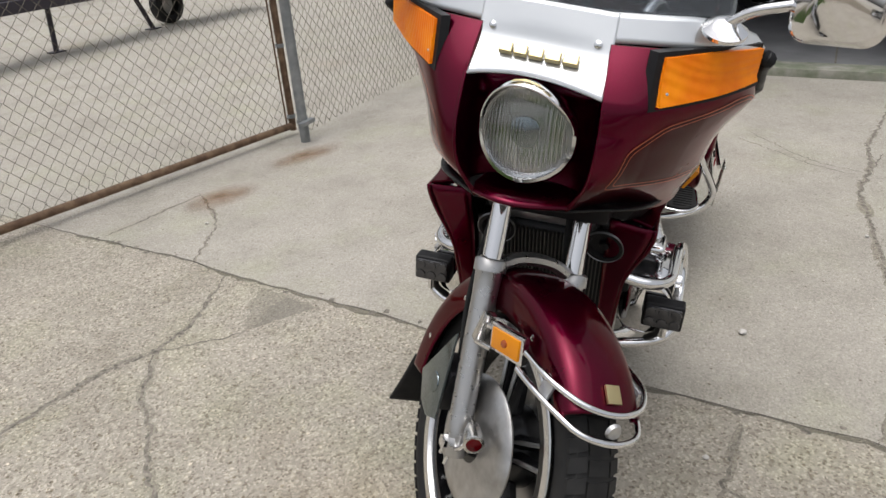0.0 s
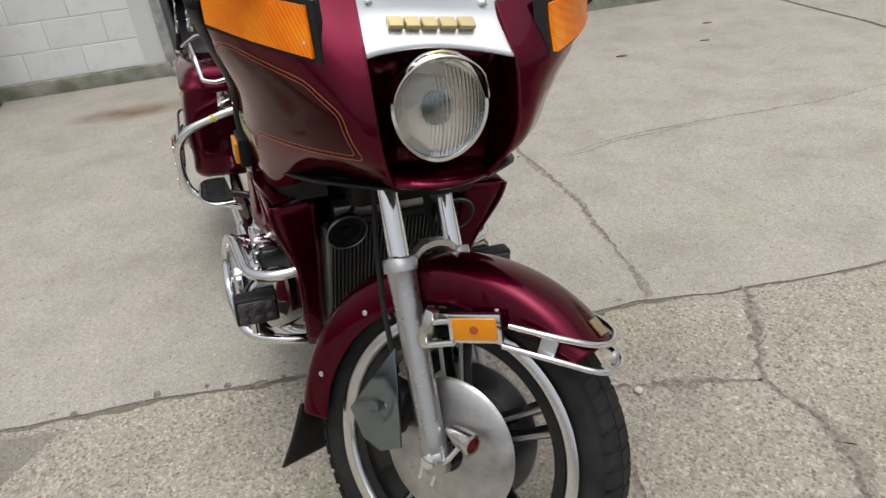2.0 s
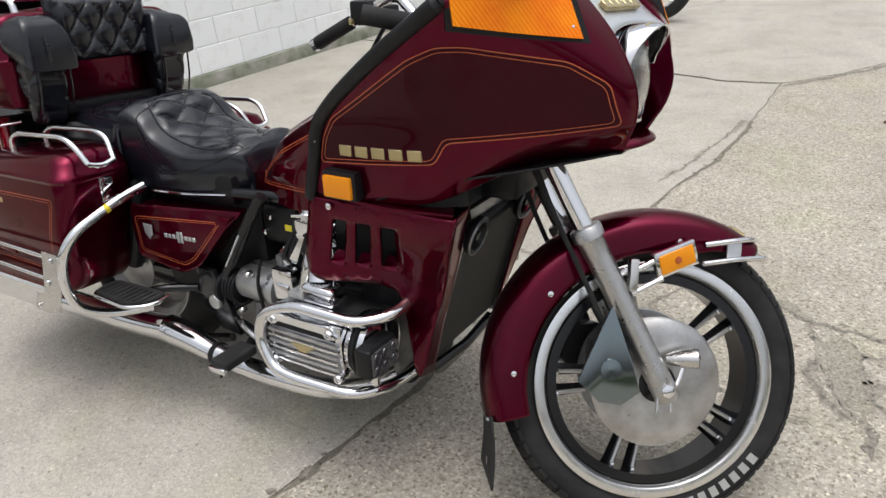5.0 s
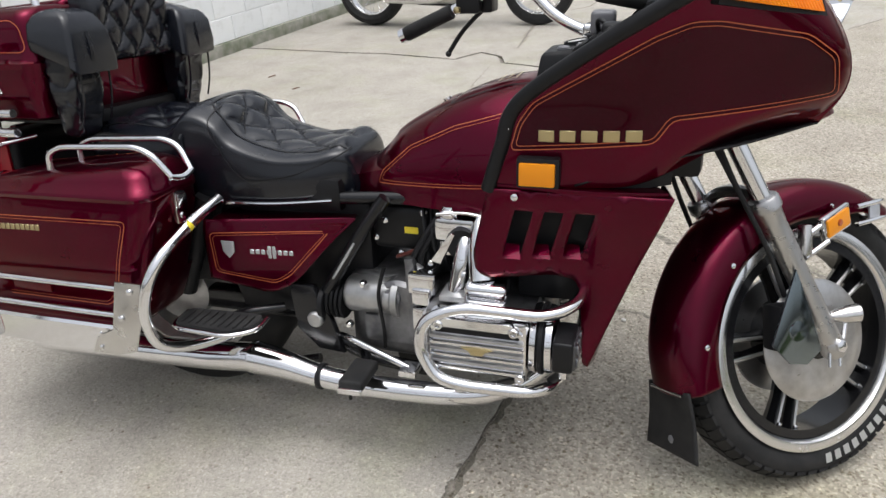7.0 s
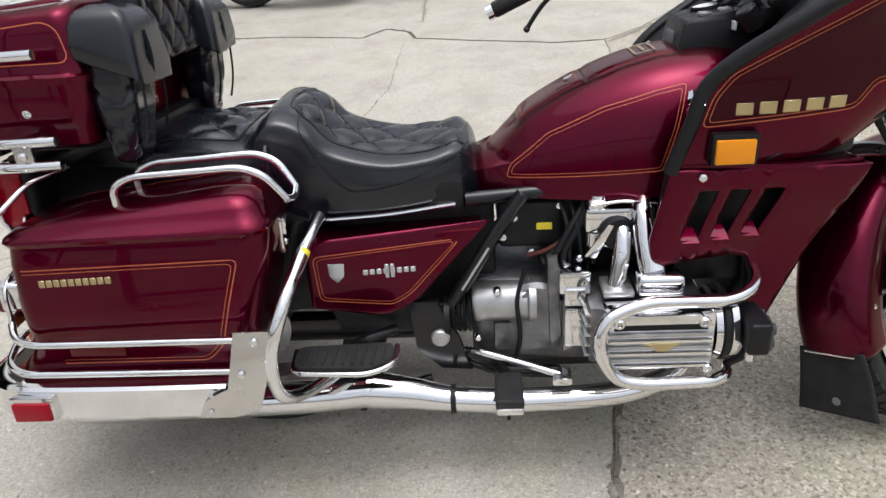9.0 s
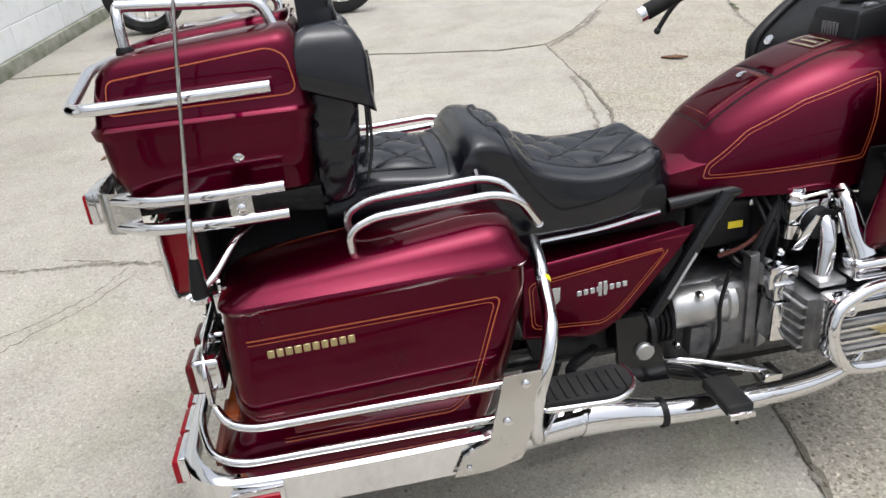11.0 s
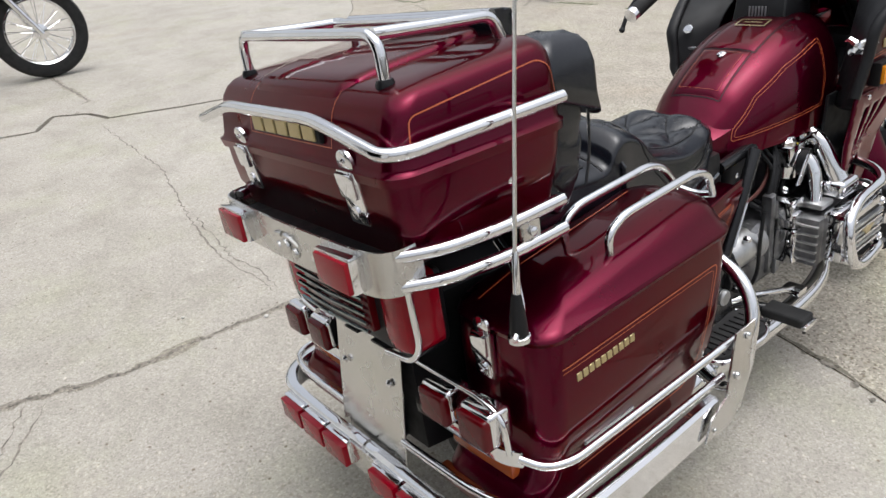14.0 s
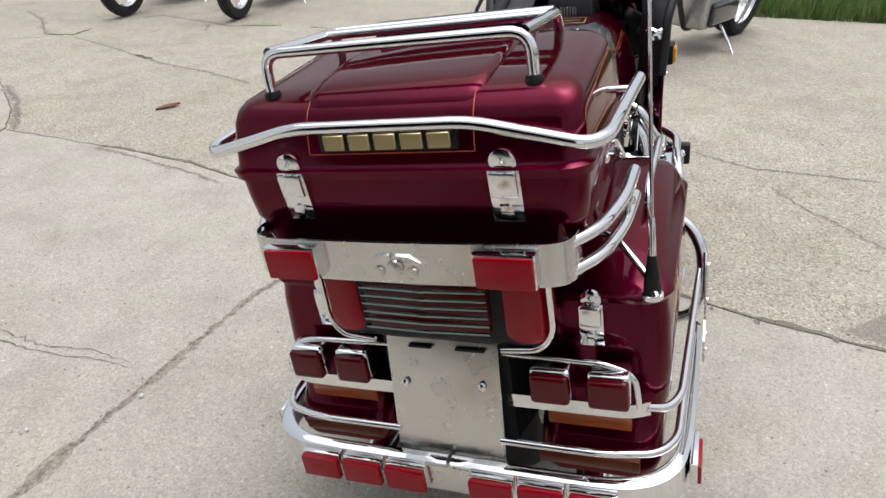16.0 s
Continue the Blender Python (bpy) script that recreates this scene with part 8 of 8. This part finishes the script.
def parked_bike(label, wheel_r=0.32, base=1.62):
    root = new("parked_motorcycle")
    tagged(root, label, "motorcycle", "parked motorcycles")
    for x, w, rr in ((0.0, 0.092, wheel_r + 0.012), (base, 0.055, wheel_r + 0.012)):
        ctr = (x, 0, rr)
        ty = part("tyre", lathe([(-w * 0.7, rr * 0.70), (-w, rr * 0.83), (-w * 0.85, rr * 0.95), (0, rr), (w * 0.85, rr * 0.95), (w, rr * 0.83), (w * 0.7, rr * 0.70)], ctr, (0, 1, 0), 48, close=True), RUBBER, root, "black tyre")
        part("rim", lathe([(-w * 0.7, rr * 0.74), (-w * 0.72, rr * 0.70), (-w * 0.5, rr * 0.66), (w * 0.5, rr * 0.66), (w * 0.72, rr * 0.70), (w * 0.7, rr * 0.74)], ctr, (0, 1, 0), 48, close=True), CHROME, ty, "chrome rim")
        part("hub", lathe([(-0.07, 0.02), (-0.06, 0.055), (0.06, 0.055), (0.07, 0.02)], ctr, (0, 1, 0), 20), CHROME, ty)
        sp = bmesh.new()
        for i in range(32):
            a = 2 * math.pi * i / 32
            tw = 0.35 * (1 if i % 2 else -1)
            s = 0.05 if (i // 2) % 2 else -0.05
            sweep(sp, [(x + 0.05 * math.cos(a), s, rr + 0.05 * math.sin(a)), (x + rr * 0.68 * math.cos(a + tw * 0.4), s * 0.2, rr + rr * 0.68 * math.sin(a + tw * 0.4))], 0.0022, 4, cap=False)
        part("spokes", sp, CHROME, ty, "wire spokes")
        fd = [[(x + (rr + 0.03 + d) * math.cos(a), y, rr + (rr + 0.03 + d) * math.sin(a)) for y, d in ((-w - 0.02, -0.05), (-w - 0.015, 0), (0, 0.02), (w + 0.015, 0), (w + 0.02, -0.05))] for a in [radians((40 if x > 0.5 else 25) + (110 if x > 0.5 else 140) * i / 8) for i in range(9)]]
        part("fender", patch(fd, 30, 12), BIKEBLACK, root, "black fender", solid=0.004)
    part("frame", tube([(0.1, 0.0, 0.36), (0.45, 0, 0.20), (0.95, 0, 0.18), (1.15, 0, 0.45), (1.22, 0, 0.78), (0.6, 0, 0.66), (0.1, 0, 0.60)], 0.022, 0.08), FRAME, root, "black frame")
    part("swingarm", box(-0.05, 0.5, -0.13, -0.09, 0.28, 0.34, 0.01), FRAME, root)
    e = part("engine_case", box(0.50, 0.98, -0.16, 0.16, 0.20, 0.46, 0.04, 3), ALU, root, "polished engine case")
    part("timing_cover", lathe([(0, 0.09), (0.03, 0.085), (0.04, 0.05), (0.042, 0)], (0.85, -0.15, 0.32), (0, -1, 0), 28), CHROME, e)
    part("primary_cover", box(0.45, 0.92, 0.14, 0.19, 0.22, 0.40, 0.04, 3), BIKEBLACK, e)
    for x0, lean in ((0.66, -0.35), (0.84, 0.35)):
        d = V(lean, 0, 0.94).normalized()
        for k in range(8):
            p = V(x0, 0, 0.44) + d * (0.02 + k * 0.026)
            part("cylinder_fin", lathe([(-0.005, 0.085), (0.005, 0.085)], p, d, 20), ALU, e)
    part("tank", loft([[(x, w * math.cos(a), zc + h * math.sin(a)) for a in [2 * math.pi * i / 20 for i in range(20)]] for x, w, zc, h in ((0.55, 0.03, 0.76, 0.03), (0.65, 0.11, 0.79, 0.07), (0.85, 0.14, 0.83, 0.09), (1.05, 0.12, 0.87, 0.08), (1.16, 0.04, 0.89, 0.04))]), BIKEBLACK, root, "black teardrop tank")
    part("seat", loft([[(x, w * math.cos(a), zc + h * math.sin(a)) for a in [2 * math.pi * i / 18 for i in range(18)]] for x, w, zc, h in ((-0.05, 0.05, 0.74, 0.02), (0.05, 0.10, 0.73, 0.045), (0.25, 0.14, 0.70, 0.05), (0.45, 0.14, 0.69, 0.05), (0.60, 0.09, 0.73, 0.04))]), VINYL, root, "black saddle")
    for dz, dy, tail_x in ((0.0, 0.0, 0.22), (0.085, 0.02, 0.14)):
        part("exhaust", sweep(bmesh.new(), fillet([(0.95, -0.17, 0.52), (0.93, -0.20, 0.34 + dz), (0.72, -0.21 + dy, 0.24 + dz), (tail_x, -0.21 + dy, 0.25 + dz)], 0.10), 0.036, 14), CHROME, root, "chrome drag pipe")
    for s in (-1, 1):
        part("fork_leg", sweep(bmesh.new(), [(base, s * 0.09, wheel_r), (base - 0.34, s * 0.09, 0.92)], 0.024, 14), CHROME, root, "chrome fork leg")
    part("handlebar", tube([(1.0, -0.40, 1.02), (1.2, -0.30, 1.10), (1.27, 0, 0.98), (1.2, 0.30, 1.10), (1.0, 0.40, 1.02)], 0.014, 0.08), CHROME, root, "chrome handlebar")
    part("headlamp", lathe([(-0.10, 0.03), (-0.06, 0.075), (0, 0.09), (0.012, 0.085), (0.02, 0.0)], (1.38, 0, 0.88), (1, 0, 0), 24), CHROME, root, "chrome headlamp")
    part("kick_stand", tube([(0.62, 0.14, 0.20), (0.66, 0.26, 0.08), (0.70, 0.33, 0.006)], 0.010, 0.02), CHROME, root, "chrome side stand")
    return root


def place(ob, rear, front):
    ang = math.degrees(math.atan2(front[1] - rear[1], front[0] - rear[0]))
    ob.matrix_world = pose(rear[0], rear[1], 0, 0, 0, ang) @ pose(0, 0, 0, -4, 0, 0)
    return ob


first = place(parked_bike("black cruiser with chrome drag pipes and spoked wheels by the wall"), (-1.52, 5.13), (0.14, 5.09))
for label, rear, front in (("black parked motorcycle with a chrome stand near the grass", (5.241, -0.520), (3.708, 0.134)), ("black motorcycle parked nose out across the yard", (5.977, 5.288), (4.362, 5.158)), ("black motorcycle parked beside another across the yard", (6.172, 4.190), (4.565, 3.985)), ("motorcycle standing in the dark garage", (-5.776, -0.565), (-5.009, 0.979)), ("motorcycle standing further back in the dark garage", (-6.819, -0.383), (-6.034, 1.163))):
    ob = place(copy_thing(first, Matrix()), rear, front)
    ob["label"] = label
for ob in scene.objects:
    if ob.get("label", "").startswith("motorcycle standing"):
        ob.location.z = 0.055

# ---- trailer beyond the gate ----
TRL = material("dark_trailer_paint", (0.03, 0.025, 0.035), 0.5)
tr = new("utility_trailer")
tr.matrix_world = pose(-3.3, -6.2, 0, 0, 0, 172)
tagged(tr, "dark utility trailer on support legs behind the fence", "trailer")
part("side_rail", box(-1.5, 3.0, -0.06, 0.06, 0.50, 0.62, 0.01), TRL, tr)
part("side_rail", box(-1.5, 3.0, -0.46, -0.34, 0.50, 0.62, 0.01), TRL, tr)
part("deck", box(-1.5, 3.0, -0.40, 0.0, 0.60, 0.64, 0.005), TRL, tr)
for x, dx in ((0.0, 0.05), (1.35, -0.22)):
    part("support_leg", tube([(x + dx, 0, 0.52), (x, 0, 0.01)], 0.028, 0.02, 8), TRL, tr, "dark support leg")
    part("leg_foot", box(x - 0.08, x + 0.08, -0.06, 0.06, 0.0, 0.012, 0.003), TRL, tr)
for x in (1.75,):
    w = part("wheel", lathe([(-0.07, 0.13), (-0.08, 0.19), (-0.06, 0.225), (0, 0.232), (0.06, 0.225), (0.08, 0.19), (0.07, 0.13)], (x, 0.12, 0.232), (0, 1, 0), 36, close=True), RUBBER, tr, "black trailer tyre")
    part("wheel_rim", lathe([(0.03, 0.0), (0.04, 0.06), (0.055, 0.09), (0.06, 0.135), (0.04, 0.135)], (x, 0.12, 0.232), (0, 1, 0), 28), PEBBLE, w, "white rim")

# ---- grass verge beyond the yard ----
SOIL = material("dusty_soil", (0.17, 0.14, 0.10), 0.95)
vary_colour(SOIL, 3.0, (0.12, 0.10, 0.07), (0.24, 0.20, 0.15))
bm = bmesh.new()
gx, gy = 60, 40
vs = [[bm.verts.new((6.38 + 0.12 * math.sin(j * 0.7) * (1 if i == 0 else 0) + i * 0.35, -14 + j * 0.5, 0.0 if i == 0 else 0.03 + 0.05 * noise.noise(V(i * 0.3, j * 0.3, 0)))) for j in range(gy)] for i in range(gx)]
for i in range(gx - 1):
    for j in range(gy - 1):
        bm.faces.new((vs[i][j], vs[i + 1][j], vs[i + 1][j + 1], vs[i][j + 1]))
tagged(link("verge", bm, SOIL), "dusty soil verge with grass", "verge", kind="structure")
GRASS = material("green_grass", (0.075, 0.13, 0.028), 0.7)
t, n, l, b = nodes_of(GRASS)
gi = n.new("ShaderNodeNewGeometry")
l.new(ramp(GRASS, gi.outputs["Random Per Island"], [(0.0, (0.06, 0.12, 0.02)), (0.6, (0.10, 0.19, 0.035)), (1.0, (0.18, 0.22, 0.07))]), b.inputs["Base Color"])
verts, faces = [], []
for k in range(40000):
    x, y = 6.05 + rng.random() ** 1.6 * 6.0, rng.uniform(-6.5, 0.6)
    h, w, a = rng.uniform(0.06, 0.22), rng.uniform(0.004, 0.009), rng.uniform(0, 6.28)
    dx, dy = w * math.cos(a), w * math.sin(a)
    lx, ly = rng.uniform(-0.06, 0.06), rng.uniform(-0.06, 0.06)
    i = len(verts)
    verts += [(x - dx, y - dy, 0.0), (x + dx, y + dy, 0.0), (x + lx * 0.4 + dx * 0.6, y + ly * 0.4 + dy * 0.6, h * 0.6), (x + lx * 0.4 - dx * 0.6, y + ly * 0.4 - dy * 0.6, h * 0.6), (x + lx, y + ly, h)]
    faces += [(i, i + 1, i + 2, i + 3), (i + 3, i + 2, i + 4)]
me = bpy.data.meshes.new("grass")
me.from_pydata(verts, [], faces)
me.materials.append(GRASS)
tagged(new("grass", me), "rough green grass along the yard's edge", "grass", kind="stuff")
